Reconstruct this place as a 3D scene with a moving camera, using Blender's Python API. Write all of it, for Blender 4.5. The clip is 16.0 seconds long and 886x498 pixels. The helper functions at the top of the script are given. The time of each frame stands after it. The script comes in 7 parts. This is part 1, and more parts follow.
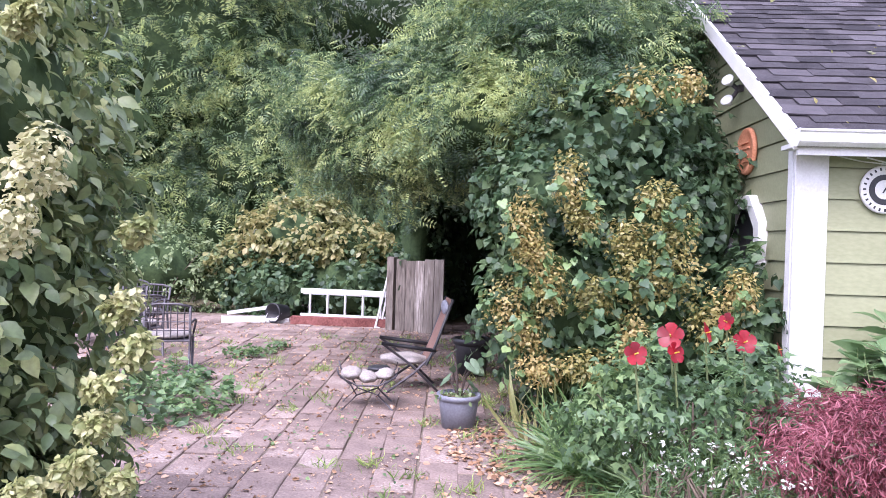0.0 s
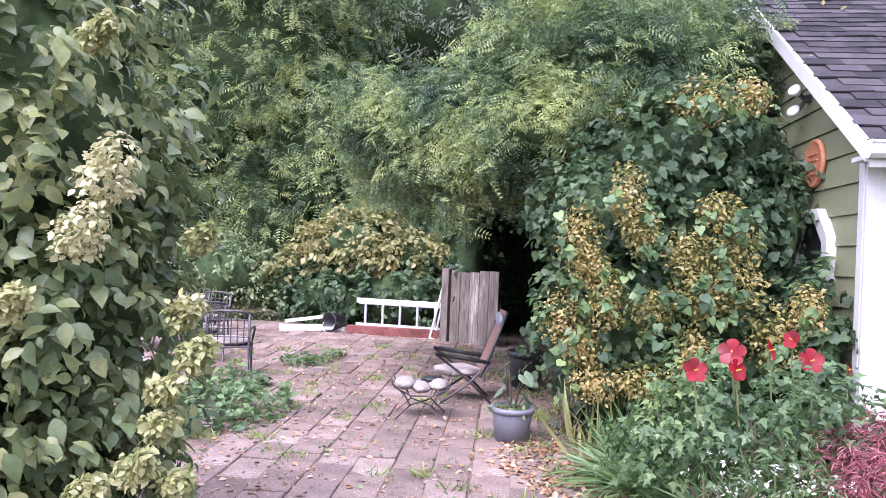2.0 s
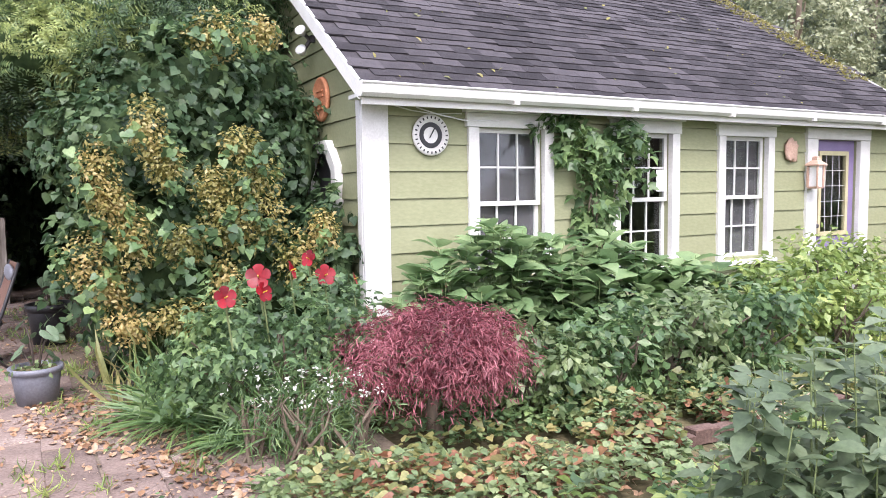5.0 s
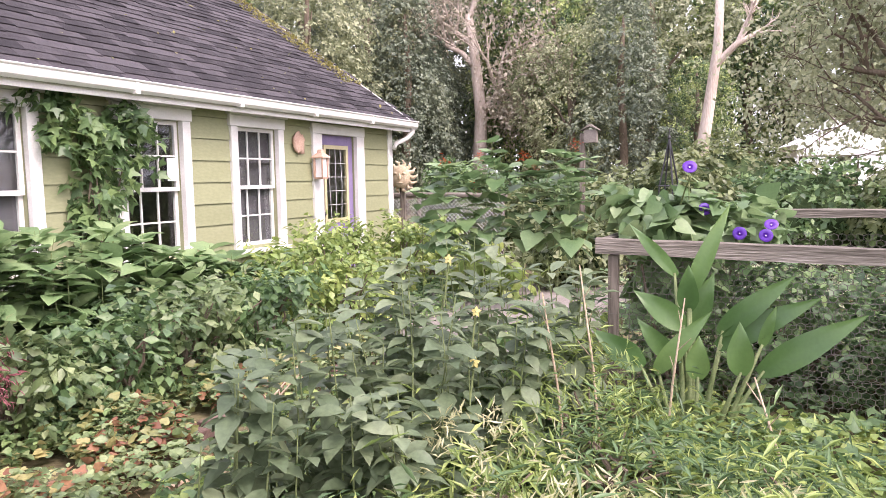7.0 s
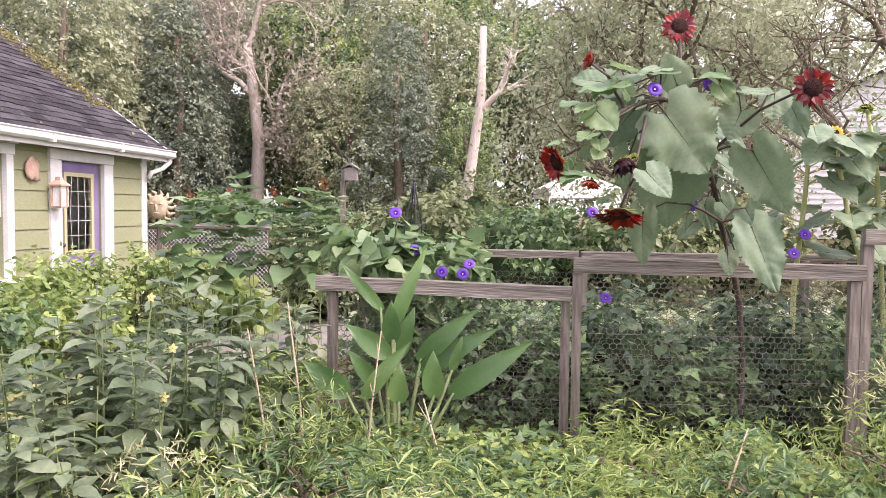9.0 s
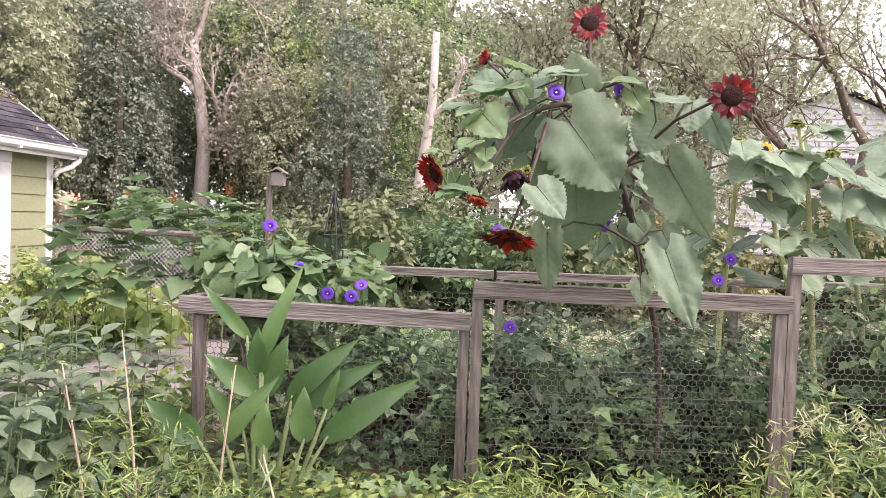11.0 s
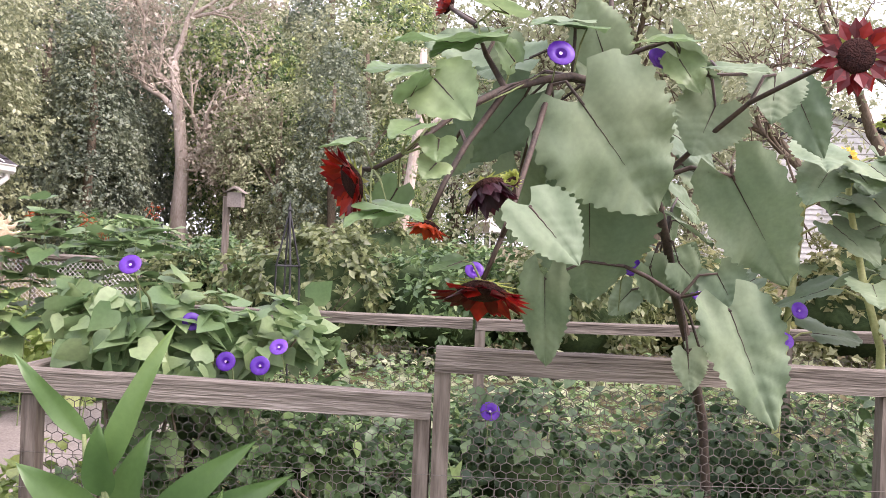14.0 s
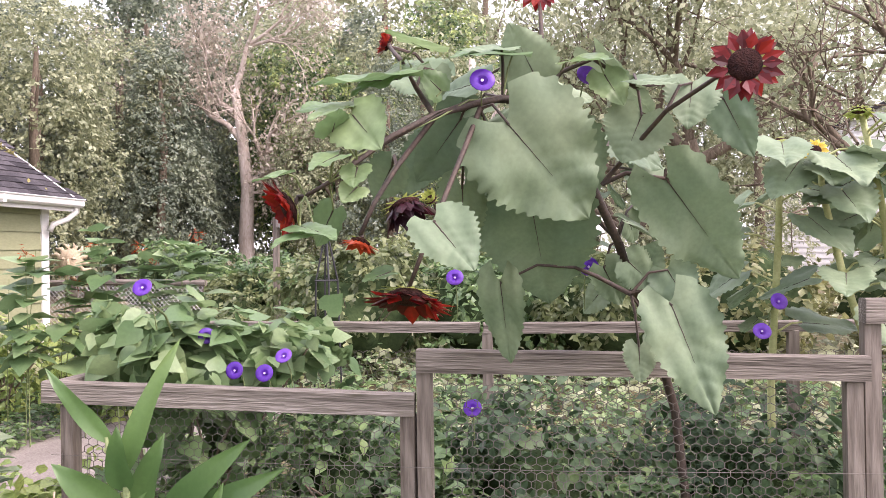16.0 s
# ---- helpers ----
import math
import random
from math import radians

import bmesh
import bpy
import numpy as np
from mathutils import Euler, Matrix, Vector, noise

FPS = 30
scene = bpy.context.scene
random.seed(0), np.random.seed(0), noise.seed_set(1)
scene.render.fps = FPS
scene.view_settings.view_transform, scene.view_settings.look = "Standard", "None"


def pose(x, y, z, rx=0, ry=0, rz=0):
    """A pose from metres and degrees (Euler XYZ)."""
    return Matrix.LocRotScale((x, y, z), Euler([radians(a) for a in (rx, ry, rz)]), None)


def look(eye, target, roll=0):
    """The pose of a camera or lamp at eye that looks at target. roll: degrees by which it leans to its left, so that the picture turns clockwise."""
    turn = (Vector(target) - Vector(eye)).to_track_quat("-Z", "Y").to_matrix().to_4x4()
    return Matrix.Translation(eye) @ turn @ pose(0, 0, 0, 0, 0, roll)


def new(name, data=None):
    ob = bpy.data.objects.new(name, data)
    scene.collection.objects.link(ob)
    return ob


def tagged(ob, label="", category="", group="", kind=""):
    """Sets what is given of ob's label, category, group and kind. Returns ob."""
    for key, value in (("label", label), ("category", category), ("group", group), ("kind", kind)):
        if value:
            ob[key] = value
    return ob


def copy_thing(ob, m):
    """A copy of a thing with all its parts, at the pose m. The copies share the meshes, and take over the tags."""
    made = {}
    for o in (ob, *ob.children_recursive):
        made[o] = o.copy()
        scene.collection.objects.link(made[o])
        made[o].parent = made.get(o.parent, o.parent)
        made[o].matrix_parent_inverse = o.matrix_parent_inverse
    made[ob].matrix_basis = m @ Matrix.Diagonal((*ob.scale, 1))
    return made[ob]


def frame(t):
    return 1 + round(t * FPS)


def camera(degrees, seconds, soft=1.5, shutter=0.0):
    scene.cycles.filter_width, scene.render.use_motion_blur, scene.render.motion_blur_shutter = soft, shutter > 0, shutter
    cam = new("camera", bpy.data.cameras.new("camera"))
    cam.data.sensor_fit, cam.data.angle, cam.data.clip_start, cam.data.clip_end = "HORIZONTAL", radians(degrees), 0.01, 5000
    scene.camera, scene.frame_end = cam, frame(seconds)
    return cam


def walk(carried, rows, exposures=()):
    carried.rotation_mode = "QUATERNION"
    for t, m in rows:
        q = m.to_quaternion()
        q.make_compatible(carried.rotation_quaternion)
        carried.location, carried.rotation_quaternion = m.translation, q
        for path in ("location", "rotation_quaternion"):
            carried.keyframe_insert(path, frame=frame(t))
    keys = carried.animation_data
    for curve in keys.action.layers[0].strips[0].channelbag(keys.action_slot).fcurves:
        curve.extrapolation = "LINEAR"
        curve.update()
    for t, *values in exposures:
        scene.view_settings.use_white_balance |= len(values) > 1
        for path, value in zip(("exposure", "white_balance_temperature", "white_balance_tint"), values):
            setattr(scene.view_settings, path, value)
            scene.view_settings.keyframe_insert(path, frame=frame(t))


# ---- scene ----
# ---- camera and walk ----
cam = camera(63.9, 16.0, soft=0.75)
PATH = [
    (0, (0.176, 0.082, 1.43), (0.091, 2.08, 1.414), 1.8),
    (0.5, (0.174, 0.114, 1.405), (-0.083, 2.098, 1.385), 2.9),
    (1, (0.174, 0.115, 1.401), (-0.137, 2.091, 1.383), 3.6),
    (1.5, (0.17, 0.096, 1.401), (-0.101, 2.077, 1.389), 3.2),
    (2, (0.178, 0.08, 1.423), (-0.063, 2.065, 1.435), 2.5),
    (2.5, (0.168, 0.073, 1.414), (-0.051, 2.061, 1.425), 4.5),
    (3, (0.156, 0.073, 1.414), (0.076, 2.071, 1.386), 4.8),
    (3.5, (0.147, 0.043, 1.42), (0.236, 2.041, 1.429), 2.6),
    (4, (0.169, 0.031, 1.436), (0.527, 1.998, 1.362), -0.3),
    (4.5, (0.189, 0.001, 1.452), (0.786, 1.906, 1.328), -1.0),
    (5, (0.219, -0.051, 1.436), (1.19, 1.691, 1.274), -0.9),
    (5.2, (0.225, -0.011, 1.435), (1.348, 1.634, 1.26), -1.7),
    (7.3, (0.484, -0.084, 1.363), (2.323, 0.685, 1.196), -1.3),
    (7.5, (0.455, -0.098, 1.368), (2.302, 0.656, 1.221), -1.8),
    (8, (0.343, -0.209, 1.385), (2.201, 0.502, 1.176), -1.2),
    (8.5, (0.268, -0.336, 1.409), (2.2, 0.152, 1.237), -0.9),
    (9, (0.307, -0.522, 1.428), (2.287, -0.261, 1.32), 0.7),
    (9.5, (0.393, -0.734, 1.446), (2.373, -0.48, 1.329), 1.9),
    (9.7, (0.406, -0.843, 1.462), (2.391, -0.622, 1.342), 1.0),
    (11.8, (1.234, -0.86, 1.486), (3.229, -0.74, 1.412), 2.8),
    (12, (1.309, -0.896, 1.488), (3.303, -0.772, 1.412), 2.8),
    (12.5, (1.519, -0.931, 1.484), (3.511, -0.782, 1.389), 1.8),
    (13, (1.759, -0.893, 1.52), (3.758, -0.816, 1.542), 1.4),
    (13.5, (1.925, -0.855, 1.508), (3.924, -0.794, 1.526), 0.8),
    (14, (2.079, -0.917, 1.532), (4.074, -0.791, 1.513), 2.3),
    (14.5, (2.235, -1.084, 1.553), (4.219, -0.834, 1.527), 2.0),
    (15, (2.26, -1.14, 1.55), (4.233, -0.819, 1.518), -0.6),
    (15.5, (2.078, -1.174, 1.543), (4.036, -0.765, 1.539), -0.5),
    (16, (1.893, -1.3, 1.547), (3.867, -0.981, 1.548), -0.7),
]
walk(cam, [(t, look(eye, target, roll)) for t, eye, target, roll in PATH], exposures=[(0, 1.97, 5500, 33), (3.5, 1.97, 5600, 35), (5.0, 1.84, 5950, 22), (7.5, 1.9, 6450, 31), (9.5, 1.79, 6450, 31), (13.5, 1.8, 6450, 30), (16.0, 1.86, 6450, 31)])

# ---- sky and sun: bright overcast ----
world = bpy.data.worlds.new("sky")
scene.world = world
world.use_nodes = True
wn, wl = world.node_tree.nodes, world.node_tree.links
sky = wn.new("ShaderNodeTexSky")
sky.sky_type, sky.sun_disc = "NISHITA", False
sky.sun_elevation, sky.sun_rotation = radians(48), radians(200)
sky.air_density, sky.dust_density, sky.ozone_density = 1.0, 6.0, 1.0
veil = wn.new("ShaderNodeMix")
veil.data_type = "RGBA"
veil.inputs[0].default_value = 0.6
wl.new(sky.outputs[0], veil.inputs[6])
veil.inputs[7].default_value = (9.5, 9.8, 10.2, 1)
wl.new(veil.outputs[2], wn["Background"].inputs[0])
wn["Background"].inputs[1].default_value = 0.11
sun = new("sun", bpy.data.lights.new("sun", "SUN"))
sun.data.energy, sun.data.angle, sun.data.color = 1.1, radians(25), (1.0, 0.95, 0.87)
sun.matrix_world = look((-3, -8, 12), (0, 0, 0))


# ---- materials ----
def nodes_of(m):
    m.use_nodes = True
    n, l = m.node_tree.nodes, m.node_tree.links
    return n, l, n["Principled BSDF"]


def ramp(n, stops):
    r = n.new("ShaderNodeValToRGB")
    e = r.color_ramp.elements
    while len(e) < len(stops):
        e.new(0.5)
    for k, (p, c) in zip(e, stops):
        k.position, k.color = p, (*c, 1)
    return r


def leaf(name, dark, mid, light, rough=0.42, through_light=0.4, scale=2.0, speck=0.35, drift=1.3):
    """Foliage: every leaf has its own tint, with broad drifts over the whole plant, and lets some light through."""
    m = bpy.data.materials.new(name)
    n, l, b = nodes_of(m)
    geo, tc, ns = n.new("ShaderNodeNewGeometry"), n.new("ShaderNodeTexCoord"), n.new("ShaderNodeTexNoise")
    ns.inputs["Scale"].default_value = scale
    l.new(tc.outputs["Object"], ns.inputs["Vector"])
    mx = n.new("ShaderNodeMath")
    mx.operation = "MULTIPLY_ADD"
    info, both, wrap = n.new("ShaderNodeObjectInfo"), n.new("ShaderNodeMath"), n.new("ShaderNodeMath")
    both.operation, wrap.operation = "ADD", "FRACT"
    l.new(geo.outputs["Random Per Island"], both.inputs[0])
    l.new(info.outputs["Random"], both.inputs[1])
    l.new(both.outputs[0], wrap.inputs[0])
    l.new(wrap.outputs[0], mx.inputs[0])
    mx.inputs[1].default_value = 0.5
    sub = n.new("ShaderNodeMath")
    sub.operation = "MULTIPLY_ADD"
    l.new(ns.outputs["Fac"], sub.inputs[0])
    sub.inputs[1].default_value, sub.inputs[2].default_value = drift, 0.25 - 0.5 * drift
    l.new(sub.outputs[0], mx.inputs[2])
    r = ramp(n, [(0.1, dark), (0.5, mid), (0.92, light)])
    l.new(mx.outputs[0], r.inputs[0])
    fine = n.new("ShaderNodeTexNoise")
    fine.inputs["Scale"].default_value = 60
    l.new(tc.outputs["Object"], fine.inputs["Vector"])
    mul = n.new("ShaderNodeMix")
    mul.data_type, mul.blend_type = "RGBA", "OVERLAY"
    mul.inputs[0].default_value = speck
    l.new(r.outputs[0], mul.inputs[6])
    l.new(fine.outputs["Fac"], mul.inputs[7])
    l.new(mul.outputs[2], b.inputs["Base Color"])
    b.inputs["Roughness"].default_value = rough
    tr, ms = n.new("ShaderNodeBsdfTranslucent"), n.new("ShaderNodeMixShader")
    l.new(mul.outputs[2], tr.inputs[0])
    ms.inputs[0].default_value = through_light
    l.new(b.outputs[0], ms.inputs[1])
    l.new(tr.outputs[0], ms.inputs[2])
    l.new(ms.outputs[0], n["Material Output"].inputs[0])
    return m


def solid(name, a, b2, rough=0.6, scale=8.0, fine=60.0, bump=0.2, metal=0.0, stretch=(1, 1, 1), tint=0.0, spots=None):
    """Paint, wood, stone: two tones by a broad and a fine noise, relief by the fine one, and a tint of its own for each object."""
    m = bpy.data.materials.new(name)
    n, l, p = nodes_of(m)
    tc, mp = n.new("ShaderNodeTexCoord"), n.new("ShaderNodeMapping")
    l.new(tc.outputs["Object"], mp.inputs[0])
    mp.inputs["Scale"].default_value = stretch
    n1, n2 = n.new("ShaderNodeTexNoise"), n.new("ShaderNodeTexNoise")
    n1.inputs["Scale"].default_value, n2.inputs["Scale"].default_value = scale, fine
    n1.inputs["Detail"].default_value, n2.inputs["Detail"].default_value = 5, 4
    l.new(mp.outputs[0], n1.inputs["Vector"])
    l.new(mp.outputs[0], n2.inputs["Vector"])
    add = n.new("ShaderNodeMath")
    add.operation = "ADD"
    l.new(n1.outputs["Fac"], add.inputs[0])
    l.new(n2.outputs["Fac"], add.inputs[1])
    half = n.new("ShaderNodeMath")
    half.operation = "MULTIPLY_ADD"
    half.inputs[1].default_value = 0.5
    l.new(add.outputs[0], half.inputs[0])
    info = n.new("ShaderNodeObjectInfo")
    off = n.new("ShaderNodeMath")
    off.operation = "MULTIPLY_ADD"
    geo, both, wrap = n.new("ShaderNodeNewGeometry"), n.new("ShaderNodeMath"), n.new("ShaderNodeMath")
    both.operation, wrap.operation = "ADD", "FRACT"
    l.new(geo.outputs["Random Per Island"], both.inputs[0])
    l.new(info.outputs["Random"], both.inputs[1])
    l.new(both.outputs[0], wrap.inputs[0])
    l.new(wrap.outputs[0], off.inputs[0])
    off.inputs[1].default_value, off.inputs[2].default_value = tint, -tint / 2
    l.new(off.outputs[0], half.inputs[2])
    stops = [(0.36, a), (0.64, b2)]
    if spots:
        stops = [(0.34, a), (0.6, b2), (0.72, spots)]
    r = ramp(n, stops)
    l.new(half.outputs[0], r.inputs[0])
    l.new(r.outputs[0], p.inputs["Base Color"])
    p.inputs["Roughness"].default_value, p.inputs["Metallic"].default_value = rough, metal
    p.inputs["Specular IOR Level"].default_value = 0.12 if rough > 0.88 else 0.45
    bp = n.new("ShaderNodeBump")
    bp.inputs["Strength"].default_value, bp.inputs["Distance"].default_value = bump, 0.01
    l.new(n2.outputs["Fac"], bp.inputs["Height"])
    l.new(bp.outputs[0], p.inputs["Normal"])
    return m


GREEN = leaf("leaf_green", (0.05, 0.095, 0.042), (0.12, 0.205, 0.08), (0.26, 0.36, 0.135))
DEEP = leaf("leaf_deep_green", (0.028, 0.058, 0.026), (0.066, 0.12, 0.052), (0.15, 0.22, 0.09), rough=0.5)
# The wide drift and pale end put lit and shaded clumps into the colour.
VINE = leaf("leaf_vine", (0.045, 0.085, 0.04), (0.155, 0.235, 0.095), (0.44, 0.51, 0.19), scale=1.5, drift=2.6)
BRIGHT = leaf("leaf_bright", (0.12, 0.19, 0.05), (0.255, 0.34, 0.095), (0.44, 0.485, 0.16))
YELLOW = leaf("leaf_yellowing", (0.07, 0.09, 0.02), (0.2, 0.2, 0.05), (0.4, 0.32, 0.09))
GOLD = leaf("seed_head_ochre", (0.17, 0.175, 0.05), (0.33, 0.3, 0.095), (0.5, 0.39, 0.16))
PINK_FL = leaf("pale_pink_throat", (0.45, 0.35, 0.5), (0.58, 0.48, 0.62), (0.7, 0.62, 0.72))
CREAM = leaf("cream_floret", (0.3, 0.31, 0.14), (0.5, 0.49, 0.27), (0.68, 0.65, 0.43), scale=4)
FADED = leaf("faded_floret", (0.16, 0.2, 0.07), (0.31, 0.335, 0.13), (0.5, 0.48, 0.25), scale=4)
WHITE_FL = leaf("white_floret", (0.6, 0.6, 0.5), (0.75, 0.75, 0.68), (0.85, 0.85, 0.8))
GREY_GREEN = leaf("leaf_grey_green", (0.085, 0.13, 0.055), (0.175, 0.24, 0.1), (0.32, 0.38, 0.18))
DUSKY = leaf("leaf_dusky", (0.085, 0.125, 0.066), (0.15, 0.2, 0.107), (0.255, 0.3, 0.175), rough=0.5)
RUSTY = leaf("leaf_rusty", (0.14, 0.06, 0.035), (0.29, 0.13, 0.07), (0.42, 0.24, 0.13))
HEDGE = leaf("leaf_hedge", (0.075, 0.1, 0.04), (0.155, 0.19, 0.08), (0.28, 0.31, 0.14))
OLIVE_DARK = leaf("leaf_olive_dark", (0.1, 0.115, 0.04), (0.19, 0.205, 0.08), (0.32, 0.31, 0.14))
OLIVE = leaf("leaf_olive_yellow", (0.13, 0.15, 0.045), (0.27, 0.27, 0.1), (0.45, 0.39, 0.17))
HYDRA = leaf("leaf_panicle_hydrangea", (0.068, 0.112, 0.048), (0.155, 0.205, 0.083), (0.35, 0.37, 0.15), scale=3)
CANNALEAF = leaf("leaf_canna", (0.07, 0.145, 0.045), (0.125, 0.225, 0.068), (0.22, 0.33, 0.11), rough=0.35, speck=0.12)
GRASSY = leaf("leaf_strap_green", (0.07, 0.14, 0.045), (0.15, 0.25, 0.08), (0.3, 0.4, 0.14))
MAROON = leaf("leaf_maroon", (0.14, 0.034, 0.045), (0.3, 0.09, 0.105), (0.48, 0.2, 0.22), through_light=0.35)
BIGLEAF = leaf("leaf_broad", (0.08, 0.15, 0.06), (0.155, 0.245, 0.105), (0.28, 0.365, 0.175), rough=0.45, scale=3, speck=0.2)
MOPLEAF = leaf("leaf_mophead", (0.1, 0.18, 0.075), (0.19, 0.29, 0.125), (0.33, 0.43, 0.21), rough=0.42, scale=3, speck=0.2)
SUNLEAF = leaf("leaf_sunflower", (0.09, 0.145, 0.08), (0.145, 0.208, 0.115), (0.22, 0.285, 0.165), rough=0.62, through_light=0.25, scale=4.0, speck=0.2)
PETAL_RED = leaf("petal_red", (0.13, 0.0, 0.004), (0.24, 0.002, 0.009), (0.38, 0.012, 0.022))
PETAL_MAROON = leaf("petal_maroon", (0.04, 0.001, 0.003), (0.17, 0.004, 0.005), (0.42, 0.03, 0.006))
PETAL_BLUE = leaf("petal_violet", (0.08, 0.02, 0.3), (0.15, 0.04, 0.43), (0.26, 0.1, 0.55))
PETAL_YELLOW = leaf("petal_yellow", (0.6, 0.4, 0.03), (0.75, 0.55, 0.06), (0.8, 0.65, 0.15))
PALE_YELLOW = leaf("petal_pale_yellow", (0.5, 0.42, 0.14), (0.62, 0.54, 0.2), (0.7, 0.63, 0.3))
LITTER = leaf("dry_leaf", (0.16, 0.08, 0.04), (0.34, 0.2, 0.11), (0.5, 0.36, 0.24), through_light=0.1)
# Far foliage: haze is put in by lighter leaf colours.
FAR = leaf("leaf_far_wood", (0.15, 0.18, 0.1), (0.3, 0.33, 0.19), (0.47, 0.49, 0.31), scale=0.35)
FAR_DARK = leaf("leaf_far_conifer", (0.1, 0.135, 0.1), (0.19, 0.23, 0.16), (0.3, 0.34, 0.22), scale=0.4)
# Very dark green: the shade between leaves put into a colour.
CORE = solid("inner_shade_fill", (0.025, 0.045, 0.02), (0.06, 0.09, 0.035), 0.9, 3, 18, 1.0)
BARK = solid("bark", (0.09, 0.07, 0.05), (0.2, 0.16, 0.12), 0.9, 6, 40, 0.8, stretch=(1, 1, 0.25))
PALE_BARK = solid("bare_pale_bark", (0.33, 0.27, 0.22), (0.55, 0.48, 0.42), 0.9, 3, 30, 0.7, stretch=(1, 1, 0.2))
STEM = solid("green_stem", (0.1, 0.14, 0.05), (0.2, 0.24, 0.1), 0.7, 9, 80)
DARK_STEM = solid("purple_stem", (0.028, 0.022, 0.017), (0.075, 0.05, 0.036), 0.7, 9, 80)
TAN = solid("dry_tan_stalk", (0.25, 0.19, 0.12), (0.42, 0.34, 0.24), 0.8, 9, 60)
SIDING = solid("pale_green_siding", (0.218, 0.23, 0.125), (0.275, 0.287, 0.165), 0.65, 3, 50, 0.15, stretch=(0.4, 1, 1), tint=0.1)
WHITE = solid("white_trim_paint", (0.55, 0.545, 0.515), (0.67, 0.665, 0.64), 0.5, 5, 70, 0.12, tint=0.05)
SHINGLE = solid("grey_asphalt_shingle", (0.026, 0.024, 0.026), (0.082, 0.075, 0.08), 0.95, 4, 140, 0.8, tint=0.28)
MOSS = leaf("moss", (0.12, 0.12, 0.02), (0.22, 0.2, 0.05), (0.3, 0.27, 0.1))
WEATHERED = solid("weathered_wood", (0.05, 0.042, 0.034), (0.23, 0.205, 0.175), 0.9, 11, 130, 1.0, stretch=(1, 0.045, 1), tint=0.1, spots=(0.46, 0.42, 0.38))
WEATHERED_UP = solid("weathered_post_wood", (0.08, 0.066, 0.053), (0.23, 0.2, 0.168), 0.9, 4, 45, 0.7, stretch=(1, 1, 0.12), tint=0.1, spots=(0.48, 0.43, 0.38))
PAVER = solid("red_grey_paver", (0.13, 0.098, 0.084), (0.25, 0.19, 0.16), 0.92, 4, 55, 0.8, tint=0.24, spots=(0.34, 0.29, 0.25))
SAND = solid("sandy_joint_dirt", (0.1, 0.08, 0.06), (0.21, 0.17, 0.13), 0.95, 3, 40, 0.8, spots=(0.15, 0.16, 0.08))
SOIL = solid("soil_and_moss", (0.06, 0.05, 0.03), (0.15, 0.13, 0.07), 0.95, 1.5, 25, 1.0, spots=(0.13, 0.15, 0.06))
EDGE_BRICK = solid("edging_brick", (0.1, 0.065, 0.055), (0.19, 0.13, 0.105), 0.9, 6, 60, 0.5, tint=0.2)
PURPLE = solid("purple_door_paint", (0.17, 0.13, 0.25), (0.24, 0.19, 0.33), 0.5, 4, 60, 0.1)
GREY_POT = solid("blue_grey_plastic", (0.14, 0.145, 0.17), (0.21, 0.215, 0.245), 0.5, 4, 60, 0.1)
BLACK = solid("black_metal", (0.012, 0.012, 0.014), (0.03, 0.03, 0.032), 0.5, 6, 60, 0.1)
BRONZE = solid("worn_bronze_metal", (0.05, 0.045, 0.05), (0.12, 0.11, 0.115), 0.5, 12, 90, 0.2, metal=0.4)
CUSHION = solid("dirty_white_cushion", (0.2, 0.175, 0.155), (0.38, 0.345, 0.315), 0.9, 6, 60, 0.4)
SLING = solid("brown_sling_fabric", (0.13, 0.07, 0.05), (0.2, 0.115, 0.085), 0.85, 6, 150, 0.3)
ALU = solid("ladder_metal", (0.5, 0.5, 0.49), (0.7, 0.7, 0.68), 0.45, 6, 60, 0.1, metal=0.3)
ROT = solid("rotten_red_wood", (0.1, 0.035, 0.03), (0.24, 0.1, 0.085), 0.9, 4, 40, 0.6)
TERRA = solid("orange_terracotta", (0.5, 0.19, 0.09), (0.68, 0.32, 0.17), 0.8, 7, 50, 0.5)
PINKISH = solid("weathered_pink_wood", (0.42, 0.27, 0.2), (0.58, 0.4, 0.31), 0.8, 7, 50, 0.4)
WIRE = solid("rusty_wire", (0.1, 0.085, 0.075), (0.2, 0.185, 0.165), 0.6, 20, 90, 0.1, metal=0.5)
CANVAS = solid("white_canvas", (0.72, 0.72, 0.72), (0.82, 0.82, 0.82), 0.8, 3, 40, 0.1)
MASK = solid("cast_stone_mask", (0.4, 0.31, 0.2), (0.6, 0.5, 0.36), 0.85, 8, 50, 0.4)
CONCRETE = solid("pale_concrete", (0.15, 0.13, 0.115), (0.25, 0.225, 0.2), 0.9, 2, 60, 0.4)
SCREEN = solid("dusty_insect_screen", (0.07, 0.063, 0.068), (0.105, 0.095, 0.103), 0.8, 3, 90, 0.1)
# Dark tone that puts the dimness of the room into the colour.
DARK_ROOM = solid("painted_dim_interior", (0.06, 0.055, 0.05), (0.1, 0.09, 0.08), 0.9, 3, 20, 0.1)
GLASS = bpy.data.materials.new("window_glass")
_n, _l, _p = nodes_of(GLASS)
_p.inputs["Base Color"].default_value = (0.9, 0.95, 0.95, 1)
_p.inputs["Roughness"].default_value, _p.inputs["Transmission Weight"].default_value, _p.inputs["IOR"].default_value = 0.03, 1.0, 1.45
YELLOW_TRIM = solid("yellow_trim", (0.4, 0.36, 0.2), (0.5, 0.46, 0.28), 0.6, 6, 60, 0.1)
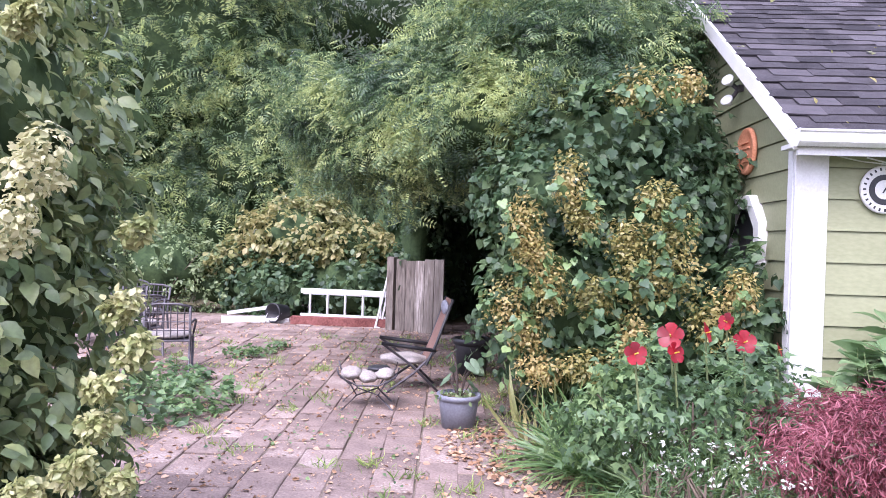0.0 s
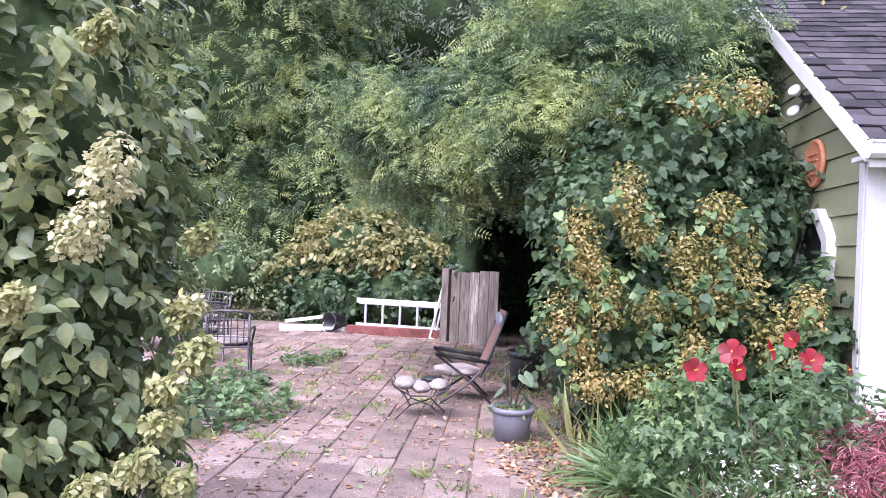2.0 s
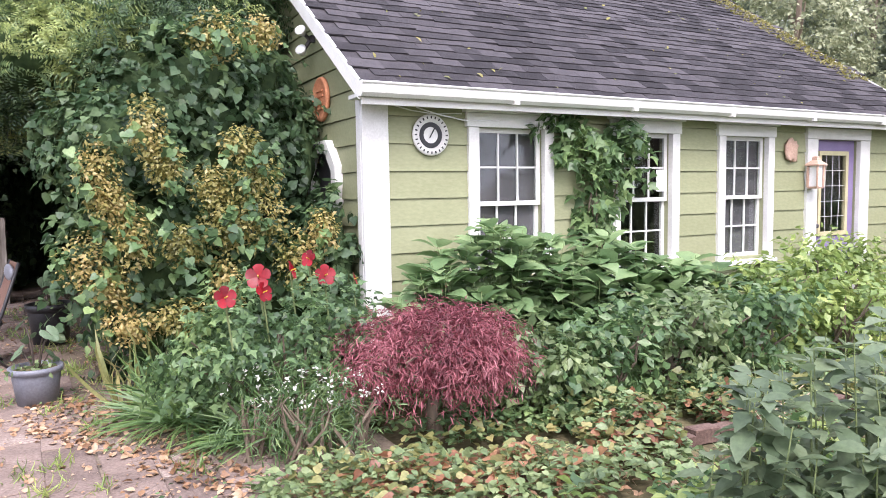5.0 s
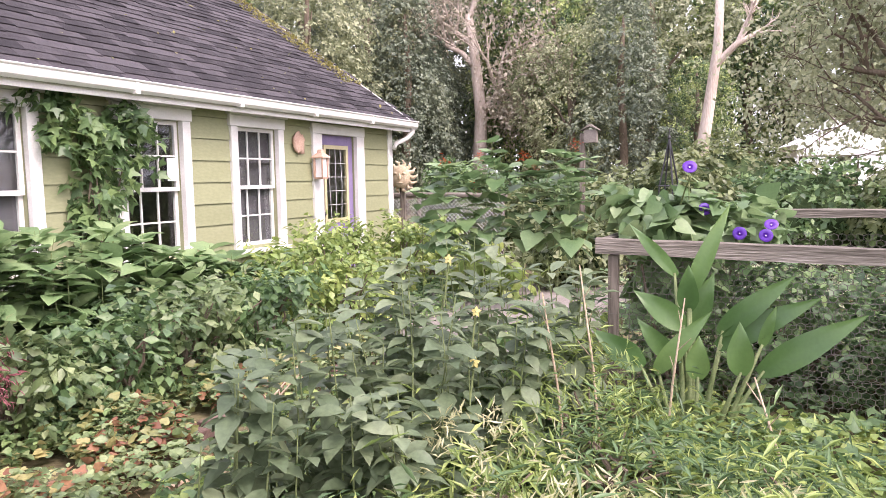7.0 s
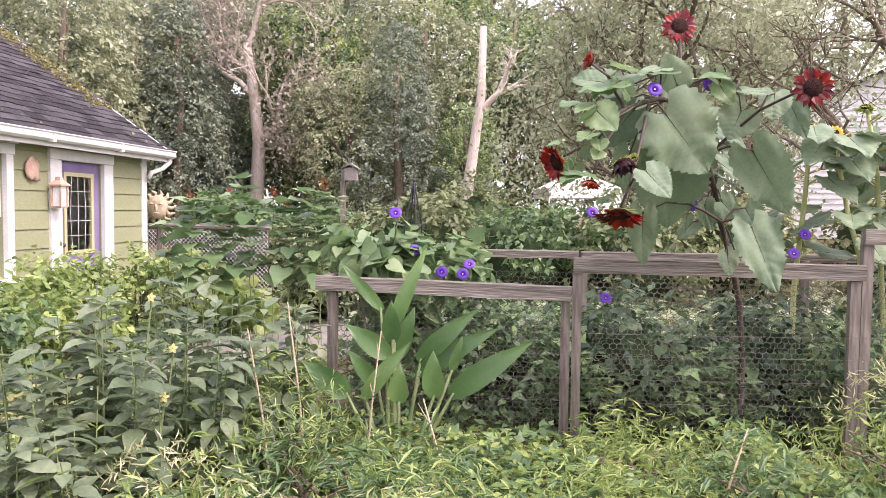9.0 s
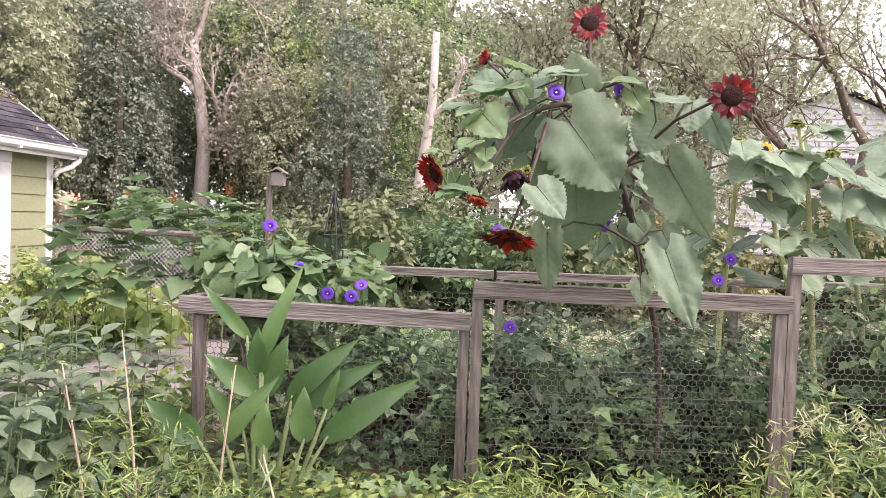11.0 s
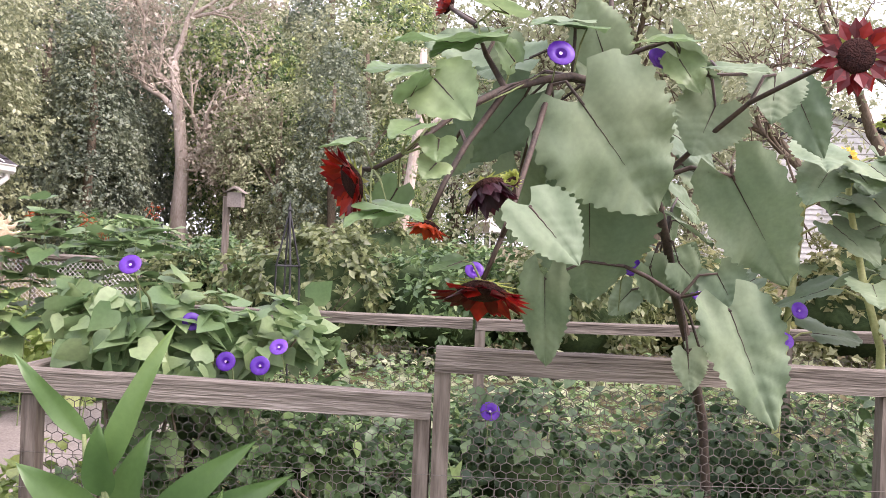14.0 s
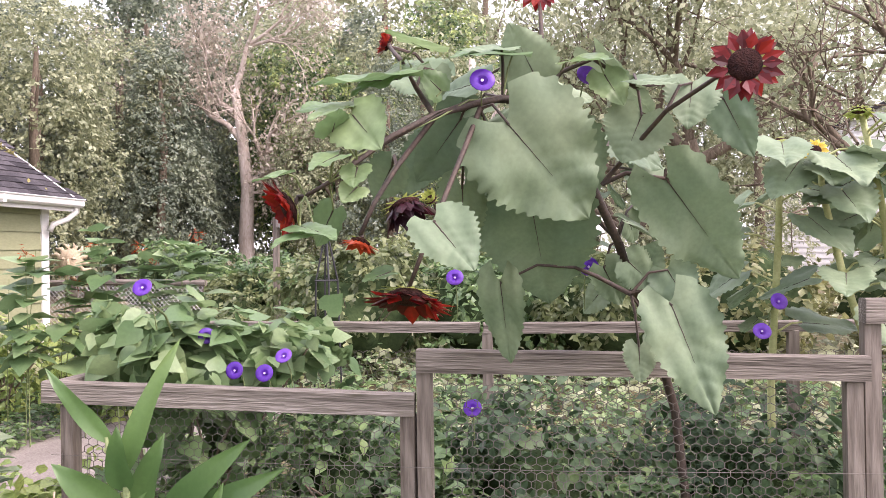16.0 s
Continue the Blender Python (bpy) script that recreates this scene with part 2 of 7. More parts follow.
SEED_DISC = solid("dark_seed_disc", (0.012, 0.006, 0.006), (0.06, 0.025, 0.02), 0.9, 40, 200, 1.0)
CALYX = leaf("calyx_yellow_green", (0.2, 0.26, 0.05), (0.36, 0.42, 0.1), (0.5, 0.52, 0.2))


# ---- mesh helpers ----
class Geo:
    """Gathers vertices and faces of one mesh."""

    def __init__(self):
        self.v, self.f = [], []

    def add(self, vs, fs, m=None):
        k = len(self.v)
        self.v += [tuple(m @ Vector(p)) for p in vs] if m is not None else [tuple(p) for p in vs]
        self.f += [tuple(k + i for i in q) for q in fs]
        return self

    def box(self, x0, y0, z0, x1, y1, z1, m=None):
        vs = [(x, y, z) for z in (z0, z1) for y in (y0, y1) for x in (x0, x1)]
        return self.add(vs, [(0, 2, 3, 1), (4, 5, 7, 6), (0, 1, 5, 4), (2, 6, 7, 3), (0, 4, 6, 2), (1, 3, 7, 5)], m)

    def chamfer(self, sx, sy, sz, b, m):
        """A block of that size on z = 0, with its upper edges cut off."""
        x, y = sx / 2, sy / 2
        vs = [(-x, -y, 0), (x, -y, 0), (x, y, 0), (-x, y, 0), (-x, -y, sz - b), (x, -y, sz - b), (x, y, sz - b), (-x, y, sz - b),
              (-x + b, -y + b, sz), (x - b, -y + b, sz), (x - b, y - b, sz), (-x + b, y - b, sz)]
        fs = [(0, 1, 5, 4), (1, 2, 6, 5), (2, 3, 7, 6), (3, 0, 4, 7), (4, 5, 9, 8), (5, 6, 10, 9), (6, 7, 11, 10), (7, 4, 8, 11), (8, 9, 10, 11)]
        return self.add(vs, fs, m)

    def tube(self, pts, rad, n=6, caps=True):
        pts = [Vector(p) for p in pts]
        rad = [float(q) for q in rad] if isinstance(rad, (list, tuple)) else [rad] * len(pts)
        k, up = len(self.v), Vector((0.31, 0.17, 0.93))
        for i, p in enumerate(pts):
            d = (pts[min(i + 1, len(pts) - 1)] - pts[max(i - 1, 0)]).normalized()
            a = d.cross(up if abs(d.dot(up)) < 0.95 else Vector((1, 0, 0))).normalized()
            b = d.cross(a)
            self.v += [tuple(p + rad[i] * (math.cos(6.28319 * j / n) * a + math.sin(6.28319 * j / n) * b)) for j in range(n)]
        for i in range(len(pts) - 1):
            for j in range(n):
                q, w = k + i * n, (j + 1) % n
                self.f.append((q + j, q + w, q + n + w, q + n + j))
        if caps:
            self.f += [tuple(range(k, k + n)), tuple(range(k + (len(pts) - 1) * n, k + len(pts) * n))]
        return self

    def lathe(self, prof, n=24, m=None):
        """Turns a profile of (radius, z) round the z axis."""
        vs = [(r * math.cos(6.28319 * j / n), r * math.sin(6.28319 * j / n), z) for r, z in prof for j in range(n)]
        fs = [(i * n + j, i * n + (j + 1) % n, (i + 1) * n + (j + 1) % n, (i + 1) * n + j) for i in range(len(prof) - 1) for j in range(n)]
        return self.add(vs, fs, m)

    def blob(self, c, r, n=10, rough=0.12, seed=0):
        """An uneven rounded lump."""
        vs, fs = [], []
        for i in range(n + 1):
            for j in range(2 * n):
                a, b = math.pi * i / n, math.pi * j / n
                d = Vector((math.sin(a) * math.cos(b), math.sin(a) * math.sin(b), math.cos(a)))
                k = 1 + rough * noise.noise(d * 2.3 + Vector((seed, seed * 0.7, 0)))
                vs.append((c[0] + r[0] * d.x * k, c[1] + r[1] * d.y * k, c[2] + r[2] * d.z * k))
        for i in range(n):
            for j in range(2 * n):
                w = (j + 1) % (2 * n)
                fs.append((i * 2 * n + j, (i + 1) * 2 * n + j, (i + 1) * 2 * n + w, i * 2 * n + w))
        return self.add(vs, fs)

    def mesh(self, name):
        me = bpy.data.meshes.new(name)
        me.from_pydata(self.v, [], self.f)
        me.validate()
        return me


def part(name, geo, material, parent=None, label="", smooth=False, bevel=0.0, kind=""):
    me = geo if isinstance(geo, bpy.types.Mesh) else geo.mesh(name)
    if not me.materials:
        me.materials.append(material)
    if smooth:
        me.polygons.foreach_set("use_smooth", [True] * len(me.polygons))
    ob = new(name, me)
    if parent:
        ob.parent = parent
    if bevel:
        b = ob.modifiers.new("bevel", "BEVEL")
        b.width, b.segments, b.limit_method = bevel, 2, "ANGLE"
    return tagged(ob, label, kind=kind)


def thing(name, label, category, at=(0, 0, 0), group="", kind="", rz=0, size=1.0):
    ob = new(name)
    ob.empty_display_size = 0.1
    ob.matrix_world = pose(*at, 0, 0, rz) @ Matrix.Scale(size, 4)
    return tagged(ob, label, category, group, kind)


SIMPLE = (np.array([(0, 0, 0), (0.3, 0.45, 0.07), (0, 1, -0.06), (-0.3, 0.45, 0.07)]), [(0, 1, 2), (0, 2, 3)])
OVAL = (np.array([(0, 0, 0), (0.26, 0.25, 0.07), (0.3, 0.55, 0.06), (0, 1, -0.14), (-0.3, 0.55, 0.06), (-0.26, 0.25, 0.07), (0, 0.5, 0)]),
        [(0, 1, 6), (1, 2, 6), (2, 3, 6), (3, 4, 6), (4, 5, 6), (5, 0, 6)])
HEART = (np.array([(0, 0.08, 0), (0.22, -0.06, 0.04), (0.45, 0.14, 0.07), (0.42, 0.42, 0.05), (0, 1, -0.16), (-0.42, 0.42, 0.05), (-0.45, 0.14, 0.07), (-0.22, -0.06, 0.04), (0, 0.45, -0.02)]),
         [(i, i + 1, 8) for i in range(7)] + [(7, 0, 8)])
LOBED = (np.array([(0, 0, 0), (0.2, 0.1, 0.03), (0.52, 0.3, 0), (0.22, 0.42, 0.05), (0, 1, -0.1), (-0.22, 0.42, 0.05), (-0.52, 0.3, 0), (-0.2, 0.1, 0.03)]),
         [(0, 1, 3), (1, 2, 3), (0, 3, 4), (0, 4, 5), (0, 5, 7), (5, 6, 7)])
BLADE = (np.array([(-0.035, 0, 0), (0.035, 0, 0), (0.04, 0.4, 0.16), (-0.04, 0.4, 0.16), (0.03, 0.75, 0.12), (-0.03, 0.75, 0.12), (0, 1, -0.1)]),
         [(0, 1, 2, 3), (3, 2, 4, 5), (5, 4, 6)])
OVATE = (np.array([(0, 0, 0), (0.2, 0.18, 0.06), (0.3, 0.42, 0.08), (0.21, 0.7, 0.03), (0, 1, -0.16), (-0.21, 0.7, 0.03), (-0.3, 0.42, 0.08), (-0.2, 0.18, 0.06), (0, 0.2, 0.0), (0, 0.45, 0.0), (0, 0.72, -0.05)]),
         [(0, 1, 8), (1, 2, 9, 8), (2, 3, 10, 9), (3, 4, 10), (4, 5, 10), (5, 6, 9, 10), (6, 7, 8, 9), (7, 0, 8)])
ROUNDED = (OVATE[0] * np.array([1.3, 1.0, 1.0]), OVATE[1])
LANCE = (OVATE[0] * np.array([0.95, 1.0, 1.0]), OVATE[1])
PINNA = (np.array([(0, 0, 0), (0.17, 0.4, 0.05), (0, 1, -0.1), (-0.17, 0.4, 0.05)]), [(0, 1, 2), (0, 2, 3)])
FROND_V, FROND_F = [], []
for _k in range(5):
    for _s in (-1, 1):
        _y, _l, _b = 0.16 + 0.17 * _k, 0.3 - 0.025 * _k, len(FROND_V)
        FROND_V += [(0, _y, -0.1 * _y * _y), (_s * 0.5 * _l - 0.01, _y + 0.02 * _l + 0.07, 0.03 - 0.1 * _y * _y), (_s * _l, _y + 0.35 * _l, -0.07 - 0.1 * _y), (_s * 0.5 * _l + 0.01, _y + 0.3 * _l - 0.09, 0.02 - 0.1 * _y * _y)]
        FROND_F += [(_b, _b + 1, _b + 2), (_b, _b + 2, _b + 3)]
FROND = (np.array(FROND_V), FROND_F)
STRIP = (np.array([(0, 0, 0), (0.07, 0.5, 0.03), (0, 1, -0.12), (-0.07, 0.5, 0.03)]), [(0, 1, 2), (0, 2, 3)])


def unit(a):
    return a / np.maximum(np.linalg.norm(a, axis=1, keepdims=True), 1e-6)


def scatter(name, shape, P, N, D, sizes):
    """One mesh of many leaves of a shape: feet P, faces along N, tips along D."""
    tv, tf = shape
    D = unit(D)
    X = unit(np.cross(D, N))
    Z = np.cross(X, D)
    s = np.asarray(sizes).reshape(-1, 1, 1)
    V = P[:, None, :] + s * (tv[None, :, 0:1] * X[:, None] + tv[None, :, 1:2] * D[:, None] + tv[None, :, 2:3] * Z[:, None])
    k, n = len(tv), len(P)
    V = V.reshape(-1, 3)
    me = bpy.data.meshes.new(name)
    lens = np.array([len(q) for q in tf])
    flat = np.concatenate([np.array(q) for q in tf])
    loops = (np.arange(n)[:, None] * k + flat[None, :]).ravel()
    totals = np.tile(lens, n)
    starts = np.concatenate([[0], np.cumsum(totals)[:-1]])
    me.vertices.add(len(V))
    me.vertices.foreach_set("co", V.ravel())
    me.loops.add(len(loops))
    me.loops.foreach_set("vertex_index", loops.astype(np.int32))
    me.polygons.add(len(totals))
    me.polygons.foreach_set("loop_start", starts.astype(np.int32))
    me.update(calc_edges=True)
    return me


def shell(rng, lumps, n, depth=0.3):
    """Points near the outside of a union of lumps (x, y, z, rx, ry, rz), and the outward directions."""
    L = np.array(lumps, float)
    area = (L[:, 3] * L[:, 4] + L[:, 4] * L[:, 5] + L[:, 3] * L[:, 5])
    out_p, out_n = [], []
    got = 0
    while got < n:
        m = int(n * 1.6) + 50
        i = rng.choice(len(L), m, p=area / area.sum())
        d = unit(rng.normal(size=(m, 3)))
        k = 1 - depth * rng.random(m) ** 1.5 + 0.07 * rng.normal(size=m)
        p = L[i, :3] + d * L[i, 3:] * k[:, None]
        ok = p[:, 2] > 0.01
        for q in L:
            ins = np.sum(((p - q[:3]) / q[3:]) ** 2, 1) < (1 - depth) ** 2
            ok &= ~ins
        nn = unit(d / L[i, 3:])
        out_p.append(p[ok])
        out_n.append(nn[ok])
        got += ok.sum()
        if len(out_p) > 12:
            break
    return np.concatenate(out_p)[:n], np.concatenate(out_n)[:n]


def knobbly(rng, lumps, per=5, size=0.42):
    """Adds smaller lumps on the large ones, for an uneven outline."""
    more = list(lumps)
    for x, y, z, a, b, c in lumps:
        for _ in range(per):
            d = unit(rng.normal(size=(1, 3)))[0]
            d[2] = abs(d[2]) * 0.9 + 0.1 * d[2]
            s = size * (0.6 + 0.7 * rng.random())
            more.append((x + d[0] * a * 0.85, y + d[1] * b * 0.85, z + d[2] * c * 0.85, a * s, b * s, c * s))
    return more


def foliage(name, rng, lumps, n, size, material, parent, shape=SIMPLE, depth=0.3, droop=0.5, label="", vary=0.45, sprig=True):
    per = (9 if n > 400 else 4) if sprig else 1
    A, M = shell(rng, lumps, max(20, n // per), depth)
    k = np.repeat(np.arange(len(A)), per)
    axis = unit(M + np.array([0, 0, 0.35 - droop * 0.5]) + 0.6 * rng.normal(size=A.shape))
    along = np.tile(np.arange(per) / per, len(A))[:, None]
    reach = (size * per * 0.33 if size < 0.1 or n > 10000 else size * 1.1) * (0.5 + rng.random((len(A), 1)))[k]
    P = A[k] + axis[k] * along * reach - np.array([0, 0, 1.0]) * droop * 0.35 * reach * along ** 2 + 0.3 * size * rng.normal(size=(len(k), 3))
    P[:, 2] = np.maximum(P[:, 2], 0.012)
    N = unit(M[k] + 0.3 * axis[k])
    n = len(P)
    face = unit(N * 0.7 + np.array([0, 0, 0.55]) + 0.5 * rng.normal(size=(n, 3)))
    tip = N * 0.6 + 0.8 * rng.normal(size=(n, 3)) + np.array([0, 0, -droop])
    tip = tip - face * np.sum(tip * face, 1, keepdims=True)
    return part(name, scatter(name, shape, P, face, tip, size * (1 - vary + 2 * vary * rng.random(n))), material, parent, label, kind="stuff")


# Solid dark lumps added inside the foliage in place of shaded leaves.
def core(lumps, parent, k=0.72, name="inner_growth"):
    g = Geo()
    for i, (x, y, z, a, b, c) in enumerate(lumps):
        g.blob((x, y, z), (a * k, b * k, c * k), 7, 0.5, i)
    return part(name, g, CORE, parent, "dark lumps filling the inside, shade put into their colour", smooth=True, kind="stuff")


def stems(rng, lumps, foot, parent, n=7, r=0.012, material=None, name="stem"):
    g = Geo()
    for _ in range(n):
        l = lumps[rng.integers(len(lumps))]
        top = Vector((l[0] + 0.5 * l[3] * rng.normal(), l[1] + 0.5 * l[4] * rng.normal(), l[2] + 0.3 * l[5]))
        a = Vector((foot[0] + 0.06 * rng.normal(), foot[1] + 0.06 * rng.normal(), 0))
        mid = a.lerp(top, 0.5) + Vector((0.05 * rng.normal(), 0.05 * rng.normal(), 0.05))
        g.tube([a, mid, top], [r, r * 0.8, r * 0.4], 5)
    return part(name, g, material or BARK, parent, kind="stuff")


def bush(name, label, lumps, n, size, material, seed, shape=SIMPLE, category="shrub", droop=0.5, depth=0.35, inner=0.7, knobs=4, stem_n=7, leaf_label="", group=""):
    rng = np.random.default_rng(seed)
    x, y = lumps[0][0], lumps[0][1]
    t = thing(name, label, category, (x, y, 0), group)
    lumps = [(a - x, b - y, *r) for a, b, *r in lumps]
    full = knobbly(rng, lumps, knobs) if knobs else lumps
    foliage("leaves", rng, full, n, size, material, t, shape, depth, droop, leaf_label)
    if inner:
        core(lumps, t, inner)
    if stem_n:
        stems(rng, lumps, (0, 0), t, stem_n)
    return t


TIPS = []


def stalk_plant(name, label, category, stalks, leaf_len, material, seed, group="", pairs=7, low=0.25, stem_mat=None, shape=None, droop=0.5):
    """Upright stems (x, y, height), each with crossed pairs of leaves that droop below and stand up at the tip."""
    rng = np.random.default_rng(seed)
    x0, y0 = stalks[0][0], stalks[0][1]
    t = thing(name, label, category, (x0, y0, 0), group)
    P, N, D, S = [], [], [], []
    TIPS.clear()
    for x, y, h in stalks:
        lean = rng.normal(size=2) * 0.07 * h
        foot = Vector((x - x0, y - y0, 0))
        top = foot + Vector((lean[0], lean[1], h))
        TIPS.append(tuple(top))
        mid = foot.lerp(top, 0.5) - Vector((lean[0], lean[1], 0)) * 0.25
        part("stem", Geo().tube([foot, mid, top], [0.005, 0.004, 0.002], 5), stem_mat or STEM, t)
        turn = rng.random() * 6.28
        for k in range(pairs):
            u = low + (1 - low) * (k + 0.6 * rng.random()) / pairs
            p = foot.lerp(mid, u * 2) if u < 0.5 else mid.lerp(top, u * 2 - 1)
            for q in range(3 if u > 0.85 else 2):
                a = turn + 1.57 * (k % 2) + 3.1416 * q * (0.67 if u > 0.85 else 1) + 0.35 * rng.normal()
                out = np.array([math.cos(a), math.sin(a), 0])
                lift = (u - 0.55) * 1.5 + 0.25 * rng.normal() - droop * 0.5
                d = out + np.array([0, 0, lift])
                P.append(np.array(p) + out * 0.02)
                D.append(d)
                N.append(np.array([0, 0, 1.0]) - out * lift * 0.6 + 0.2 * rng.normal(size=3))
                S.append(leaf_len * (1.15 - 0.45 * u) * (0.75 + 0.5 * rng.random()))
    part("leaves", scatter("leaves", shape or OVATE, np.array(P), np.array(N), np.array(D), np.array(S)), material, t, kind="stuff")
    return t


def around(rng, x, y, rx, ry, n, h0, h1):
    """Foots of n stems in an ellipse, the tallest in its middle."""
    out = []
    for _ in range(n):
        a, q = 6.283 * rng.random(), math.sqrt(rng.random())
        out.append((round(x + rx * q * math.cos(a), 3), round(y + ry * q * math.sin(a), 3), h0 + (h1 - h0) * (1 - 0.75 * q * q) * (0.85 + 0.15 * rng.random())))
    return out


# ---- ground ----
g = Geo()
rs = [0, 1.5, 3, 4.5, 6, 8, 10, 13, 17, 22, 30, 45, 80, 200, 900]
seg = 48
for r in rs[1:]:
    for j in range(seg):
        a = 6.28319 * j / seg
        x, y = 2 + r * math.cos(a), 3 + r * math.sin(a)
        h = 0.01 * noise.noise(Vector((x * 0.4, y * 0.4, 0))) if r < 40 else 0
        g.v.append((x, y, -0.05 + h))
g.v.append((2, 3, -0.05))
for i in range(len(rs) - 2):
    for j in range(seg):
        g.f.append((i * seg + j, (i + 1) * seg + j, (i + 1) * seg + (j + 1) % seg, i * seg + (j + 1) % seg))
g.f += [(len(g.v) - 1, j, (j + 1) % seg) for j in range(seg)]
ground = part("ground", g, SOIL, None, "brown soil with moss and low weeds", smooth=True, kind="structure")

# ---- house ----
FY, X0, X1, EAVE = 5.195, 2.45, 10.1, 2.2
SLOPE, RIDGE_Y = 0.69, 10.0
OPEN = [(3.5, 4.2, 0.66, 1.98), (5.12, 5.82, 0.66, 1.98), (6.62, 7.32, 0.66, 1.98), (8.22, 9.07, 0.06, 1.98)]


def roof_z(y):
    return 2.27 + SLOPE * (y - 4.97)


g, x = Geo(), X0
for a, b, lo, hi in OPEN:
    g.box(x, FY + 0.02, 0, a, FY + 0.15, EAVE)
    g.box(a, FY + 0.02, hi, b, FY + 0.15, EAVE)
    if lo > 0.01:
        g.box(a, FY + 0.02, 0, b, FY + 0.15, lo)
    x = b
g.box(x, FY + 0.02, 0, X1, FY + 0.15, EAVE)
wall_front = part("wall_front", g, SIDING, None, "pale green clapboard front wall of the cottage", kind="structure")
BY = 2 * RIDGE_Y - FY
for nm, xa, xb in (("wall_gable_left", X0 + 0.02, X0 + 0.15), ("wall_gable_right", X1 - 0.15, X1 - 0.02)):
    g = Geo()
    vs = [(x, y, z) for x in (xa, xb) for y, z in ((FY + 0.15, 0), (BY, 0), (BY, EAVE), (RIDGE_Y, roof_z(RIDGE_Y) - 0.1), (FY + 0.15, EAVE + 0.06))]
    g.add(vs, [(0, 1, 2, 3, 4), (9, 8, 7, 6, 5), (0, 5, 6, 1), (1, 6, 7, 2), (2, 7, 8, 3), (3, 8, 9, 4), (4, 9, 5, 0)])
    w = part(nm, g, SIDING, None, "pale green clapboard gable wall", kind="structure")
    if nm == "wall_gable_left":
        wall_gable = w
    else:
        wall_gable_r = w
part("wall_back", Geo().box(X0 + 0.16, BY - 0.15, 0, X1 - 0.16, BY - 0.01, EAVE), SIDING, None, "green back wall", kind="structure")
# Floor, ceiling and partition are added so that the windows look dark.
part("floor", Geo().box(X0 + 0.16, FY + 0.16, -0.02, X1 - 0.16, BY - 0.16, 0.05), DARK_ROOM, None, "dark floor added inside the cottage, dimness put into its colour", kind="structure")
part("ceiling", Geo().box(X0 + 0.16, FY + 0.16, 2.12, X1 - 0.16, BY - 0.16, 2.16), DARK_ROOM, None, "dark flat ceiling added inside, dimness put into its colour", kind="structure")
part("curtain", Geo().box(X0 + 0.2, FY + 1.7, 0.05, X1 - 0.2, FY + 1.74, 2.1), DARK_ROOM, None, "dark partition added behind the windows, dimness put into its colour", kind="structure")

# clapboards, one by one
ROW = 0.2235


def board(parent, x, z, length, axis, h=ROW):
    g = Geo()
    o, t0, t1 = 0.0, 0.012, 0.026
    if axis == "x":
        vs = [(0, 0, 0), (length, 0, 0), (0, -t1, 0), (length, -t1, 0), (0, -t0, h - 0.006), (length, -t0, h - 0.006), (0, 0, h - 0.006), (length, 0, h - 0.006)]
    else:
        vs = [(0, 0, 0), (0, length, 0), (-t1, 0, 0), (-t1, length, 0), (-t0, 0, h - 0.006), (-t0, length, h - 0.006), (0, 0, h - 0.006), (0, length, h - 0.006)]
    g.add(vs, [(0, 1, 3, 2), (2, 3, 5, 4), (4, 5, 7, 6), (0, 2, 4, 6), (1, 7, 5, 3)])
    ob = part("board", g, SIDING, parent)
    ob.location = (x, FY + 0.018, z) if axis == "x" else (X0 + 0.018, x, z)
    return ob


for r in range(10):
    z = 0.04 + r * ROW
    h = min(ROW, EAVE - z)
    spans, x = [], X0 + 0.2
    for a, b, lo, hi in OPEN:
        if lo - 0.05 < z + h and z < hi + 0.1:
            spans.append((x, a - 0.1))
            x = b + 0.1
    spans.append((x, X1 - 0.1))
    for a, b in spans:
        cut = a + (b - a) * (0.35 + 0.3 * ((r * 37) % 10) / 10)
        for p, q in ((a, cut - 0.0015), (cut + 0.0015, b)) if b - a > 1.6 else ((a, b),):
            board(wall_front, p, z, q - p, "x", h)
for r in range(20):
    z = 0.04 + r * ROW
    y0 = max(FY + 0.0, 4.97 + (z + ROW - 2.2) / SLOPE)
    if z + ROW < 4.6:
        cut = y0 + 0.7 + 0.5 * ((r * 7) % 5) / 5
        board(wall_gable, y0, z, cut - y0 - 0.0015, "y")
        board(wall_gable, cut + 0.0015, z, max(0.3, 2 * RIDGE_Y - y0 - cut), "y")

# corner boards
for nm, a, b in (("corner_post", X0 - 0.03, X0 + 0.2), ("corner_post", X1 - 0.1, X1 + 0.03)):
    p = thing(nm, "white painted corner board of the cottage", "trim", ((a + b) / 2, FY, 0), kind="structure")
    part("front_board", Geo().box(a - (a + b) / 2, -0.02, 0.05, b - (a + b) / 2, 0.015, EAVE), WHITE, p, bevel=0.004)
    if a < 4:
        part("side_board", Geo().box(a - (a + b) / 2 - 0.003, 0.016, 0.05, a - (a + b) / 2 + 0.03, 0.1, EAVE), WHITE, p, bevel=0.004)


